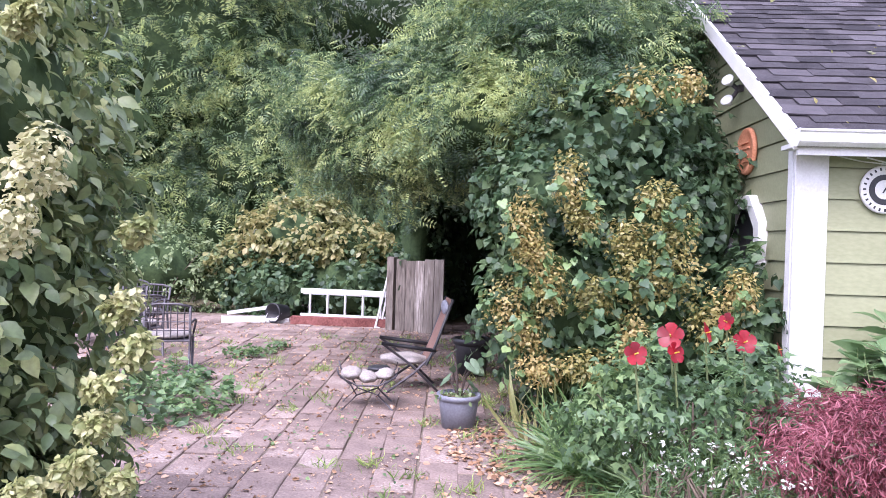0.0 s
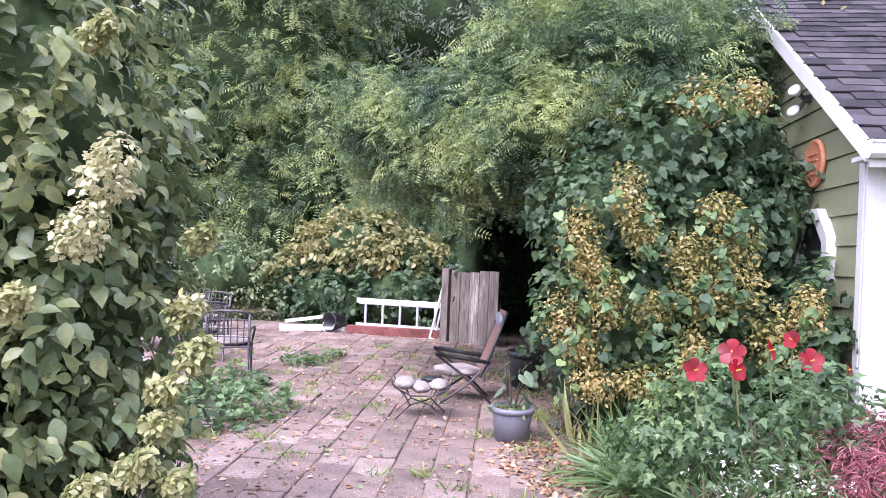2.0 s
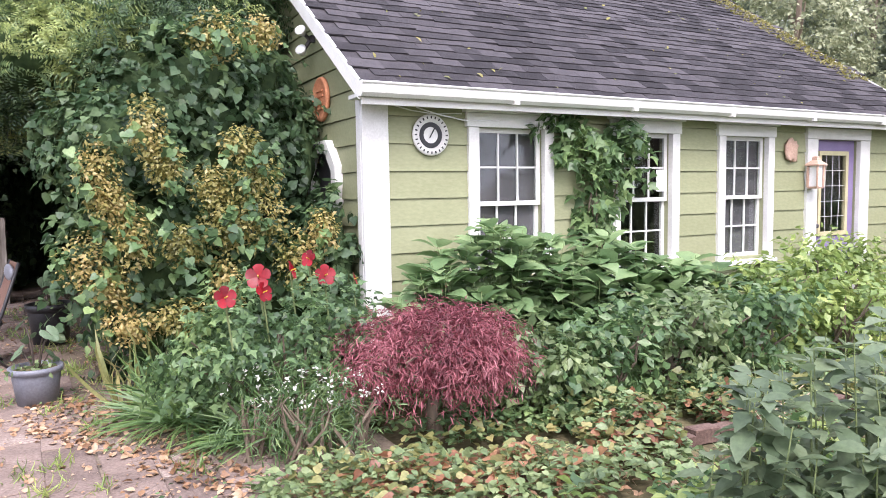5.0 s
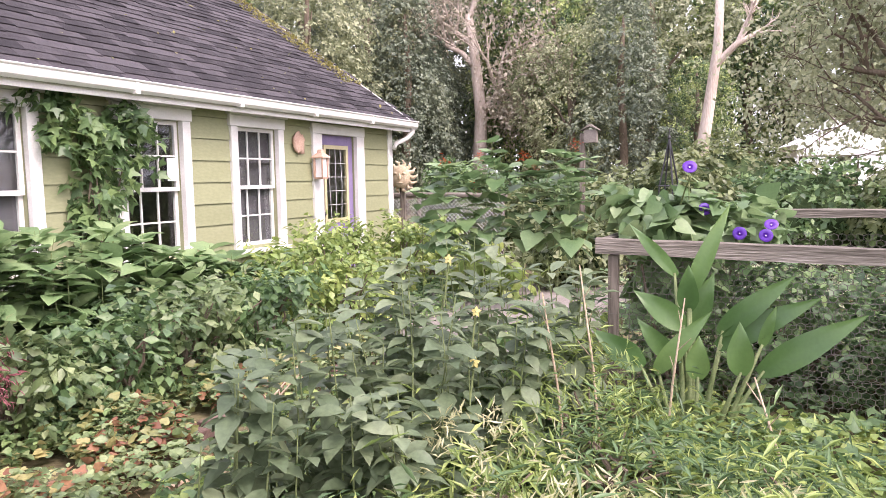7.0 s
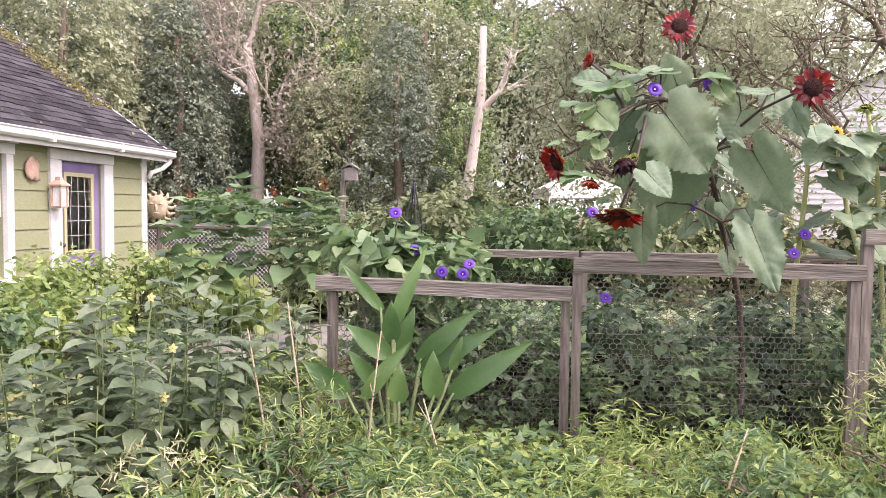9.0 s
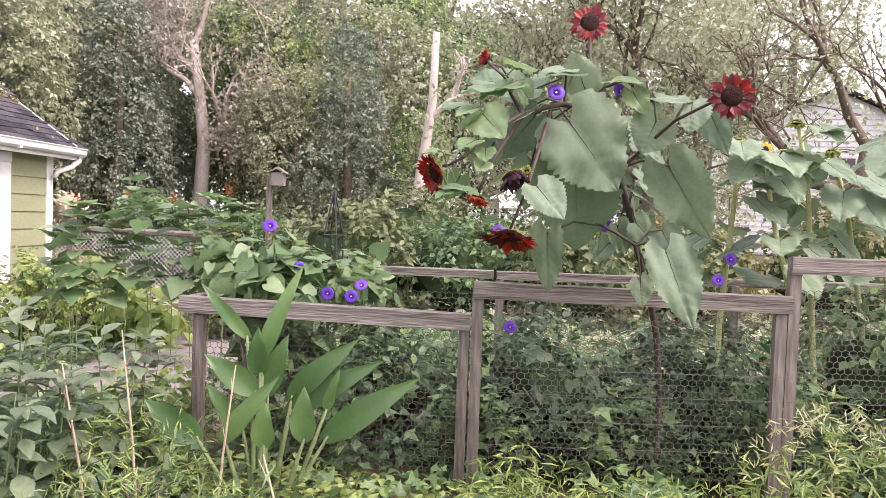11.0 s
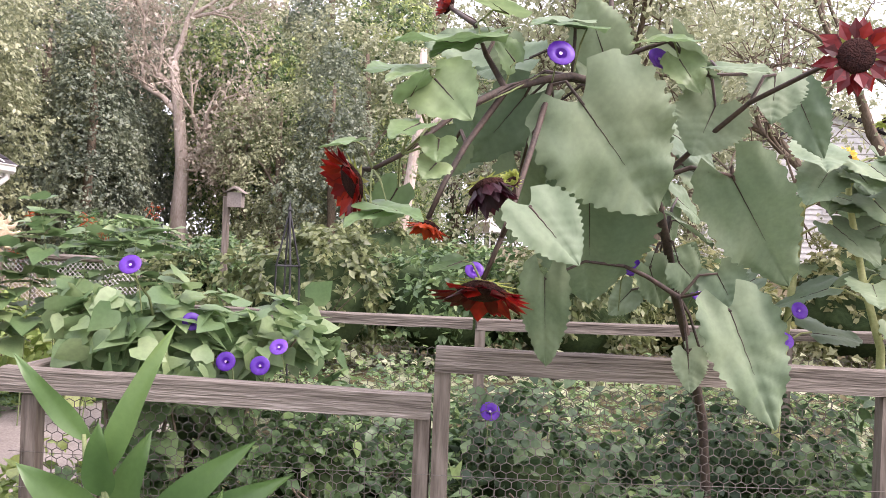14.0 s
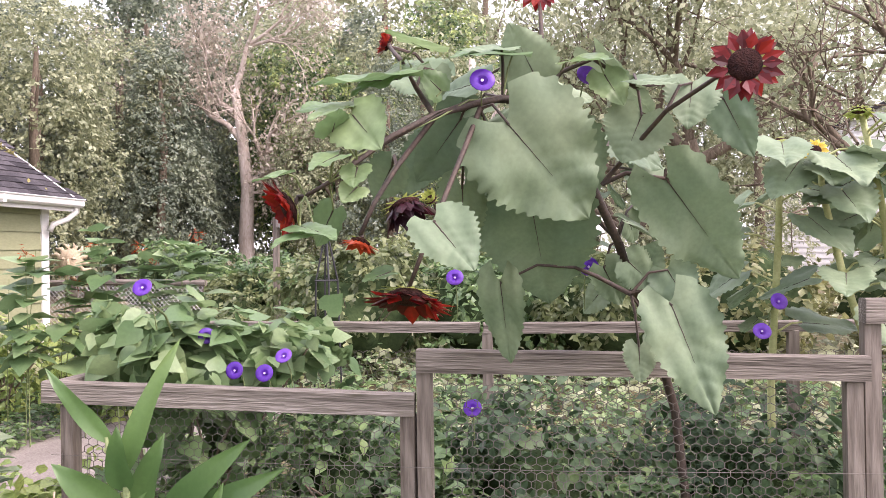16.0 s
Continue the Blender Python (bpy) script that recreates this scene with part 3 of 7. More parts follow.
# windows
def sash_window(i, a, b, lo, hi, screen):
    t = thing("window_%d" % i, "white double-hung sash window with divided panes", "window", ((a + b) / 2, FY, lo), kind="structure")
    w, h = (b - a) / 2, hi - lo
    for s in (-1, 1):
        part("side_casing", Geo().box(min(s * w, s * (w + 0.105)), -0.035, -0.03, max(s * w, s * (w + 0.105)), 0.03, h + 0.0), WHITE, t, bevel=0.004)
    part("head_casing", Geo().box(-w - 0.125, -0.04, h + 0.002, w + 0.125, 0.03, h + 0.12).box(-w - 0.15, -0.07, h + 0.122, w + 0.15, 0.03, h + 0.15), WHITE, t, bevel=0.004)
    part("sill", Geo().box(-w - 0.13, -0.08, -0.08, w + 0.13, 0.05, -0.032), WHITE, t, bevel=0.006)
    mid = h * 0.5
    for nm, z0, z1, y in (("upper_sash", mid - 0.02, h, 0.045), ("lower_sash", 0, mid + 0.02, 0.075)):
        g = Geo()
        f = 0.04
        g.box(-w, y, z0, -w + f, y + 0.03, z1).box(w - f, y, z0, w, y + 0.03, z1)
        g.box(-w + f, y, z0, w - f, y + 0.03, z0 + f).box(-w + f, y, z1 - f, w - f, y + 0.03, z1)
        s = part(nm, g, WHITE, t)
        iw, ih = (2 * w - 2 * f), z1 - z0 - 2 * f
        for k in (1, 2):
            x = -w + f + iw * k / 3
            part("muntin", Geo().box(x - 0.008, y + 0.004, z0 + f, x + 0.008, y + 0.024, z1 - f), WHITE, s)
        zc = z0 + f + ih / 2
        part("muntin", Geo().box(-w + f, y + 0.006, zc - 0.008, w - f, y + 0.022, zc + 0.008), WHITE, s)
        gl = part("pane", Geo().box(-w + f, y + 0.012, z0 + f, w - f, y + 0.016, z1 - f), GLASS, s, "clear window glass")
        gl.visible_shadow = False
    if screen:
        part("blind", Geo().box(-w, 0.115, 0, w, 0.12, h), SCREEN, t, "grey drawn blind behind the glass")
    return t


for i, (a, b, lo, hi) in enumerate(OPEN[:3]):
    sash_window(i + 1, a, b, lo, hi, i != 1)
paper = tagged(part("note_card", Geo().box(5.66, FY + 0.03, 1.4, 5.79, FY + 0.035, 1.62), CANVAS), "white paper notice behind the window glass", "sign")

# door
a, b, lo, hi = OPEN[3]
t = thing("door_1", "purple half-glazed door with a yellow-edged leaded pane", "door", ((a + b) / 2, FY, 0), kind="structure")
w = (b - a) / 2
for s in (-1, 1):
    part("side_casing", Geo().box(min(s * w, s * (w + 0.2)), -0.035, 0.02, max(s * w, s * (w + 0.2)), 0.03, hi), WHITE, t, bevel=0.004)
part("head_casing", Geo().box(-w - 0.21, -0.04, hi + 0.002, w + 0.21, 0.03, hi + 0.13), WHITE, t, bevel=0.004)
d = part("door_leaf", Geo().box(-w, 0.05, lo, -w + 0.13, 0.09, hi).box(w - 0.13, 0.05, lo, w, 0.09, hi).box(-w + 0.13, 0.05, hi - 0.13, w - 0.13, 0.09, hi).box(-w + 0.13, 0.05, lo, w - 0.13, 0.09, 0.82), PURPLE, t, "purple painted door leaf", bevel=0.004)
gw, z0, z1 = w - 0.13, 0.822, hi - 0.132
part("glazing_frame", Geo().box(-gw, 0.035, z0, -gw + 0.05, 0.08, z1).box(gw - 0.05, 0.035, z0, gw, 0.08, z1).box(-gw + 0.05, 0.035, z0, gw - 0.05, 0.08, z0 + 0.05).box(-gw + 0.05, 0.035, z1 - 0.05, gw - 0.05, 0.08, z1), YELLOW_TRIM, d, "yellow glazing frame")
part("pane", Geo().box(-gw + 0.05, 0.06, z0 + 0.05, gw - 0.05, 0.065, z1 - 0.05), GLASS, d, "leaded glass pane")
for k in range(1, 4):
    x = -gw + 0.05 + (2 * gw - 0.1) * k / 4
    part("lead_came", Geo().tube([(x, 0.055, z0 + 0.05), (x + 0.03 * (k - 2), 0.055, (z0 + z1) / 2), (x, 0.055, z1 - 0.05)], 0.004, 4), ALU, d)
for k in range(1, 5):
    z = z0 + 0.05 + (z1 - z0 - 0.1) * k / 5
    part("lead_came", Geo().box(-gw + 0.05, 0.052, z - 0.003, gw - 0.05, 0.058, z + 0.003), ALU, d)
part("door_handle", Geo().lathe([(0, 0), (0.02, 0), (0.02, 0.03), (0.03, 0.045), (0.02, 0.06), (0, 0.06)], 12, pose(-w + 0.07, 0.05, 0.95, 90)), BRONZE, t, "dull metal knob", smooth=True)

# roof: deck, trim, shingles
RX0, RX1 = X0 - 0.12, X1 + 0.24
for nm, y0, s in (("roof_front", 4.95, 1), ("roof_back", 2 * RIDGE_Y - 4.95, -1)):
    g = Geo()
    za, zb = roof_z(4.95), roof_z(RIDGE_Y)
    vs = [(x, y, z + o) for o in (-0.1, 0) for x in (RX0, RX1) for y, z in ((y0, za), (RIDGE_Y, zb))]
    g.add(vs, [(0, 1, 3, 2), (4, 6, 7, 5), (0, 4, 5, 1), (2, 3, 7, 6), (0, 2, 6, 4), (1, 5, 7, 3)])
    ob = part(nm, g, SHINGLE, None, "grey asphalt shingle roof slope", kind="structure")
    if s == 1:
        roof = ob
g = Geo()
yl, zl = 4.95, roof_z(4.95)
for x in (RX0 - 0.03, RX1 + 0.002):
    g.add([(x + dx, y, z) for dx in (0, 0.028) for y, z in ((yl, zl - 0.12), (RIDGE_Y, roof_z(RIDGE_Y) - 0.12), (RIDGE_Y, roof_z(RIDGE_Y) + 0.02), (yl, zl + 0.02))],
          [(0, 1, 2, 3), (7, 6, 5, 4), (0, 4, 5, 1), (1, 5, 6, 2), (2, 6, 7, 3), (3, 7, 4, 0)])
part("rake_board", g, WHITE, None, "white rake boards along the gables", kind="structure")
gut = thing("gutter", "white eaves gutter with a curled downspout elbow", "gutter", (RX0, 4.95, 2.2))
L = RX1 - RX0
part("trough", Geo().add([(x, y, z) for x in (-0.03, L + 0.06) for y, z in ((0, -0.04), (-0.05, -0.05), (-0.085, -0.02), (-0.085, 0.04), (-0.1, 0.05), (-0.1, 0.062), (-0.005, 0.062))],
                         [(i, (i + 1) % 7, 7 + (i + 1) % 7, 7 + i) for i in range(7)] + [tuple(range(7)), tuple(range(13, 6, -1))]), WHITE, gut, bevel=0.004)
part("fascia", Geo().box(0, 0.0, -0.1, L, 0.022, 0.05), WHITE, gut)
for k in range(1, 6):
    x = L * k / 6
    part("joint_sleeve", Geo().box(x, -0.09, -0.055, x + 0.05, 0.0, 0.045), WHITE, gut)
part("downspout", Geo().tube([(L - 0.02, -0.04, -0.03), (L - 0.02, -0.03, -0.1), (L - 0.1, 0.04, -0.2), (L - 0.24, 0.14, -0.27), (L - 0.28, 0.16, -0.36)], 0.035, 10), WHITE, gut, smooth=True)
part("soffit", Geo().box(RX0, 4.975, 2.16, RX1, FY + 0.02, 2.19), WHITE, None, "white soffit under the eave", kind="structure")

rng = np.random.default_rng(5)
EXPO = 0.145
slope_len = math.hypot(RIDGE_Y - 4.9, roof_z(RIDGE_Y) - roof_z(4.9))
ang = math.degrees(math.atan(SLOPE))
tabs = []
for i in range(3):
    gt = Geo()
    wv = 0.3 + 0.02 * i
    j = 0.006 * (i - 1)
    gt.add([(0, 0, 0.003), (wv, 0 + j, 0.003), (wv, EXPO + 0.03, 0.0), (0, EXPO + 0.03, 0), (0, 0, 0.014), (wv, j, 0.014 + 0.003 * i), (wv, EXPO + 0.03, 0.006), (0, EXPO + 0.03, 0.006)],
           [(0, 3, 2, 1), (4, 5, 6, 7), (0, 1, 5, 4), (1, 2, 6, 5), (2, 3, 7, 6), (3, 0, 4, 7)])
    me = gt.mesh("shingle")
    me.materials.append(SHINGLE)
    tabs.append(me)
rest = Geo()
base_m = pose(0, 4.93, roof_z(4.93), ang, 0, 0)
for r in range(int(slope_len / EXPO)):
    x, k = RX0 - 0.02 + 0.17 * (r % 2), 0
    while x < RX1 - 0.1:
        i = int(rng.integers(3))
        wv = 0.3 + 0.02 * i
        m = base_m @ Matrix.Translation((x, r * EXPO + 0.008 * rng.normal(), 0.004 + 0.003 * rng.random())) @ pose(0, 0, 0, -1.5 * rng.random(), 0, 0.8 * rng.normal())
        if r < 11:
            ob = part("shingle", tabs[i], SHINGLE, roof)
            ob.matrix_world = m
        else:
            rest.add([v.co for v in tabs[i].vertices], [tuple(p.vertices) for p in tabs[i].polygons], m)
        x += wv + 0.004
part("upper_shingles", rest, SHINGLE, roof, kind="stuff")
# moss along the right rake and fallen leaves on the roof
n = 2600
u = rng.random(n) ** 2
yy = 5.8 + rng.random(n) * 2.6
P = np.stack([RX1 - 0.02 - u * 0.55, yy, np.array([roof_z(q) for q in yy]) + 0.015], 1)
part("moss", scatter("moss", SIMPLE, P, np.tile([0, -0.5, 0.9], (n, 1)) + 0.4 * rng.normal(size=(n, 3)), rng.normal(size=(n, 3)), 0.03 + 0.03 * rng.random(n)), MOSS, roof, "yellow-green moss", kind="stuff")
n = 90
P = np.stack([RX0 + rng.random(n) * 8, 5 + rng.random(n) * 3, np.zeros(n)], 1)
P[:, 2] = [roof_z(q) + 0.03 for q in P[:, 1]]
tagged(part("fallen_leaves", scatter("fallen_leaves", OVAL, P, np.tile([0, -0.5, 0.9], (n, 1)), rng.normal(size=(n, 3)), 0.03 + 0.05 * rng.random(n)), YELLOW, None, kind="stuff"), "yellow fallen leaves lying on the roof", "leaves")

# things on the cottage walls
t = thing("wall_thermometer", "round white outdoor dial thermometer with black ring", "thermometer", (3.03, FY - 0.012, 1.9), size=0.9)
face = pose(0, 0, 0, 90)
part("rim", Geo().lathe([(0.13, 0.0), (0.185, 0.0), (0.19, 0.015), (0.18, 0.03), (0.13, 0.028)], 40, face), WHITE, t, smooth=True)
part("dial", Geo().lathe([(0, 0.012), (0.14, 0.012), (0.14, 0.0), (0, 0.0)], 40, face), WHITE, t)
part("dark_ring", Geo().lathe([(0.075, 0.014), (0.118, 0.014), (0.118, 0.018), (0.075, 0.018), (0.075, 0.014)], 40, face), BLACK, t, "black scale ring")
for k in range(24):
    a = 6.28319 * k / 24
    part("scale_mark", Geo().box(-0.006, -0.034, 0.15, 0.006, -0.029, 0.172, pose(0, 0, 0, 0, math.degrees(a), 0)), BLACK, t)
part("needle", Geo().box(-0.005, -0.024, -0.03, 0.005, -0.02, 0.1, pose(0, 0, 0, 0, 30, 0)), BLACK, t)
t = thing("terracotta_plaque", "oval orange terracotta sun plaque on the gable wall", "plaque", (X0 - 0.01, 6.12, 2.275), size=0.83)
part("disc", Geo().lathe([(0, 0.03), (0.19, 0.025), (0.215, 0.04), (0.235, 0.03), (0.24, 0.0), (0, 0.0)], 36, pose(0, 0, 0, 0, -90)), TERRA, t, smooth=True)
for k, (dy, dz, l) in enumerate(((0.0, 0.09, 0.2), (0.0, 0.03, 0.24), (0.02, -0.04, 0.2), (-0.02, -0.1, 0.14))):
    part("raised_line", Geo().box(-0.042, dy - l / 2, dz - 0.011, -0.025, dy + l / 2, dz + 0.011), TERRA, t)
t = thing("window_4", "white octagonal gable window with dark glass", "window", (X0 - 0.01, 6.06, 1.51), kind="structure")
g = Geo()
oct_o = [(0.39 * math.cos(math.pi * (k + 0.5) / 4), 0.42 * math.sin(math.pi * (k + 0.5) / 4)) for k in range(8)]
oct_i = [(0.72 * a, 0.72 * b) for a, b in oct_o]
g.add([(x, a, b) for x in (-0.06, 0.03) for ring in (oct_o, oct_i) for a, b in ring],
      [(k, (k + 1) % 8, 8 + (k + 1) % 8, 8 + k) for k in range(8)] + [(16 + k, (16 + (k + 1) % 8), (k + 1) % 8, k) for k in range(8)] + [(8 + k, 8 + (k + 1) % 8, 24 + (k + 1) % 8, 24 + k) for k in range(8)])
part("window_frame", g, WHITE, t, bevel=0.005)
part("pane", Geo().add([(-0.02, a, b) for a, b in oct_i] + [(-0.012, a, b) for a, b in oct_i], [tuple(range(8)), tuple(range(15, 7, -1))]), BLACK, t, "dark glass")
t = thing("flood_light", "twin clear floodlight on a white bracket under the rake", "lamp", (X0 - 0.02, 6.3, 2.83), size=0.62)
part("bracket", Geo().box(-0.05, -0.05, -0.03, 0.02, 0.05, 0.06).tube([(-0.04, 0, 0), (-0.12, -0.02, 0.06)], 0.03, 8).tube([(-0.04, 0, 0), (-0.1, 0.08, -0.12)], 0.03, 8), BRONZE, t)
for o in ((-0.17, -0.03, 0.09), (-0.13, 0.1, -0.16)):
    part("bulb", Geo().lathe([(0.03, -0.05), (0.06, 0.0), (0.085, 0.05), (0.085, 0.065), (0.0, 0.08)], 20, Matrix.Translation(o) @ pose(0, 0, 0, 60, 0, -50)), CANVAS, t, "frosted white lamp glass", smooth=True)
t = thing("satellite_dish", "white dish on the roof edge with dried vine", "dish", (RX0 - 0.1, 7.6, 3.86))
part("dish", Geo().lathe([(0, 0), (0.1, 0.015), (0.19, 0.06), (0.2, 0.06), (0.1, 0.0), (0, -0.012)], 24, pose(0, 0, 0, 70, 0, -40)), WHITE, t, smooth=True)
part("arm", Geo().tube([(0, 0, 0), (0.06, 0.0, -0.1), (0.1, 0.1, -0.05)], 0.014, 8), WHITE, t)
t = thing("porch_lantern", "pinkish weathered wooden lantern beside the door", "lamp", (8.05, FY - 0.12, 1.4), size=0.8)
part("roof", Geo().lathe([(0.15, 0.33), (0.15, 0.35), (0.06, 0.41), (0.05, 0.46), (0.0, 0.47)], 4, pose(0, 0, 0, 0, 0, 45)), PINKISH, t)
part("base", Geo().lathe([(0, 0.0), (0.1, 0.0), (0.12, 0.03), (0.0, 0.03)], 4, pose(0, 0, 0, 0, 0, 45)), PINKISH, t)
for sx in (-1, 1):
    for sy in (-1, 1):
        part("corner_bar", Geo().box(sx * 0.075 - 0.012, sy * 0.075 - 0.012, 0.03, sx * 0.075 + 0.012, sy * 0.075 + 0.012, 0.33), PINKISH, t)
part("lamp_glass", Geo().box(-0.06, -0.06, 0.03, 0.06, 0.06, 0.33), CANVAS, t, "milky lamp glass")
part("wall_arm", Geo().box(-0.03, 0.08, 0.1, 0.03, 0.12, 0.3), PINKISH, t)
t = thing("wall_plaque", "small pinkish ceramic plaque on the siding", "plaque", (7.72, FY - 0.03, 1.84))
part("slab", Geo().blob((0, 0, 0), (0.12, 0.03, 0.13), 8, 0.5, 3), PINKISH, t, smooth=True)
t = thing("loose_cable", "thin pale cable drooping along the eave", "cable", (2.9, FY - 0.03, 2.12))
part("wire", Geo().tube([(0, 0, 0), (0.2, -0.01, -0.05), (0.45, -0.01, -0.09), (0.8, -0.01, -0.08)], 0.006, 5), CANVAS, t)

# ---- garden fence ----
FP = [(4.6, 0.735, 1.01), (4.66, -0.705, 0.985), (4.665, -0.775, 1.1), (4.7, -2.365, 1.14), (4.73, -2.435, 1.33), (4.9, -4.2, 1.33), (5.95, 0.75, 1.07), (5.97, -0.9, 1.07), (6.18, -2.6, 1.07), (6.39, -4.3, 1.07)]
fence = thing("garden_fence", "weathered grey wooden garden fence with wire netting", "fence", (4.65, -0.7, 0))


def post(x, y, h, w=0.056):
    ob = part("post", Geo().chamfer(w, w, h + 0.06, 0.006, Matrix()), WEATHERED_UP, fence)
    ob.location = (x - 4.65, y + 0.7, -0.06)
    ob.rotation_euler = (0.006 * math.sin(9 * y), 0.008 * math.sin(5 * y), 0.05 * math.sin(3 * y))


def rail(a, b, z, h=0.09, w=0.055, fall=0.0):
    A, B = Vector((*a, z)), Vector((*b, z - fall))
    d = B - A
    g = Geo()
    n = 9
    for k in range(n + 1):
        s = k / n
        for dx, dz in ((-w / 2, -h), (w / 2, -h), (w / 2, -0.006), (w / 2 - 0.008, 0), (-w / 2 + 0.008, 0), (-w / 2, -0.006)):
            wv = 0.004 * noise.noise(Vector((s * 7, dz * 30, dx * 20 + a[1])))
            g.v.append((dx + wv, s * d.length, dz + wv))
    for k in range(n):
        for j in range(6):
            g.f.append((k * 6 + j, k * 6 + (j + 1) % 6, k * 6 + 6 + (j + 1) % 6, k * 6 + 6 + j))
    g.f += [tuple(range(6)), tuple(range(n * 6, n * 6 + 6))]
    ob = part("rail", g, WEATHERED, fence)
    ob.matrix_local = Matrix.Translation(A - Vector((4.65, -0.7, 0))) @ d.to_track_quat("Y", "Z").to_matrix().to_4x4()
    ob["label"] = "grey splitting fence rail"


for i, (x, y, z) in enumerate(FP):
    post(x, y, z - (0.09 if i in (0, 1, 3) else 0.0))
rail((4.57, 0.83), (4.65, -0.735), 1.018, fall=0.038)
rail((4.65, -0.745), (4.68, -2.405), 1.155, fall=0.012)
rail((4.71, -2.4), (4.9, -4.3), 1.35)
rail((5.95, 0.8), (5.97, -0.85), 1.125, 0.06, 0.07)
rail((5.98, -0.87), (6.4, -4.4), 1.12, 0.06, 0.07)
rail((4.62, 0.8), (5.94, 0.76), 1.01, 0.08, 0.06)


def netting(a, b, z0, z1, cell=0.042, name="chicken_wire"):
    """Hexagon netting of thin twisted wire."""
    A, B = Vector((*a, 0)), Vector((*b, 0))
    d = (B - A)
    L = d.length
    d.normalize()
    nrm = Vector((-d.y, d.x, 0))
    g = Geo()
    hx, hz = cell, cell * 0.75
    t = 0.0016

    def seg(p, q):
        u = (q[0] - p[0], q[1] - p[1])
        l = math.hypot(*u)
        o = (-u[1] / l * t, u[0] / l * t)
        k = len(g.v)
        for s, w in ((p, 1), (p, -1), (q, -1), (q, 1)):
            g.v.append(tuple(A + d * (s[0] + o[0] * w) + Vector((0, 0, s[1] + o[1] * w)) + nrm * 0.0 - Vector((4.65, -0.7, 0))))
        g.f.append((k, k + 1, k + 2, k + 3))
    for r in range(int((z1 - z0) / hz)):
        off = hx / 2 * (r % 2)
        for c in range(int(L / hx)):
            x, z = c * hx + off, z0 + r * hz
            if x + hx < L:
                seg((x, z), (x + hx / 2, z + hz / 3))
                seg((x + hx / 2, z + hz / 3), (x + hx, z))
                seg((x, z), (x, z - hz * 0.66))
    part(name, g, WIRE, fence, "thin rusty hexagon wire netting", kind="stuff")


netting((4.66, 0.74), (4.67, -0.7), 0.12, 0.93)
netting((4.7, -0.85), (4.76, -2.3), 0.12, 1.05)
netting((4.78, -2.46), (4.94, -4.2), 0.12, 1.22)
netting((5.94, 0.74), (5.96, -0.9), 0.12, 1.0, 0.05)
netting((5.96, -0.9), (6.26, -3.4), 0.12, 1.0, 0.05)
for z in (0.3, 0.44, 0.58, 0.71):
    part("strand_wire", Geo().tube([(-0.09, 1.5, z), (-0.07, 0.6, z - 0.01), (-0.06, -0.6, z), (0.02, -1.8, z + 0.01), (0.18, -3.6, z)], 0.0012, 4), WIRE, fence)
gv = Geo()
for k in range(29):
    y = 1.45 - 0.115 * k
    x = -0.085 + 0.02 * max(0, -y)
    gv.tube([(x, y, -0.02), (x + 0.004 * math.sin(5 * k), y, 0.4), (x, y, 0.72)], 0.0011, 4, False)
part("upright_wire", gv, WIRE, fence, "thin upright wires", kind="stuff")

# ---- large growth on the patio side ----
LB = [(1.311, 6.221, 1.415, 0.687, 0.528, 1.268), (0.997, 6.0, 0.834, 0.578, 0.526, 0.894), (1.674, 5.917, 0.673, 0.441, 0.367, 0.682), (1.208, 6.36, 2.211, 0.689, 0.636, 0.636), (1.793, 7.325, 2.687, 0.487, 0.65, 0.866), (0.739, 6.009, 1.778, 0.442, 0.421, 0.526), (1.998, 6.644, 1.796, 0.341, 0.426, 0.693), (1.986, 5.811, 0.721, 0.272, 0.262, 0.523), (2.064, 7.454, 2.801, 0.38, 0.543, 0.651), (1.893, 6.376, 2.418, 0.265, 0.318, 0.318), (2.217, 7.133, 1.815, 0.323, 0.431, 0.862), (2.174, 7.711, 2.708, 0.382, 0.546, 0.655), (2.167, 6.104, 0.778, 0.232, 0.263, 0.474), (2.301, 5.925, 1.035, 0.168, 0.21, 0.315), (2.28, 5.6, 1.08, 0.13, 0.2, 0.3), (2.3, 5.45, 0.75, 0.12, 0.2, 0.4), (2.24, 5.62, 0.45, 0.18, 0.25, 0.45), (2.26, 6.2, 1.75, 0.12, 0.22, 0.5)]
wallvine = bush("climbing_vine", "dense green climbing vine with ochre seed heads against the cottage", LB, 24000, 0.065, DEEP, 11, HEART, "vine", 0.9, 0.3, 0.78, 5, 12)
rng = np.random.default_rng(12)
heads = [(0.543, 5.459, 1.601), (0.614, 5.447, 1.393), (0.61, 5.529, 0.775), (0.713, 5.487, 0.515), (0.485, 5.573, 0.984), (0.957, 5.371, 1.647), (1.058, 5.364, 1.079), (1.316, 5.469, 1.494), (1.367, 5.425, 1.234), (1.524, 5.464, 1.802), (1.626, 5.456, 1.543), (1.645, 5.436, 1.233), (0.855, 5.379, 1.905), (1.932, 5.459, 0.922), (1.84, 6.009, 2.763), (1.423, 5.767, 2.647), (1.055, 5.385, 0.564), (1.365, 5.388, 0.769), (0.748, 5.407, 1.133), (2.139, 5.459, 1.127)]
lumps = [(x - LB[0][0], y - 0.1 - LB[0][1], z, 0.13 + 0.12 * rng.random(), 0.09, 0.12 + 0.14 * rng.random()) for x, y, z in heads]
foliage("young_leaf", rng, lumps, 1300, 0.06, GREEN, wallvine, HEART, 0.6, 0.8, "bright young leaves")
for lump in lumps:
    foliage("seed_head", rng, [lump], 650, 0.034, GOLD, wallvine, SIMPLE, 0.8, 0.3, "ochre drying seed head", sprig=False)

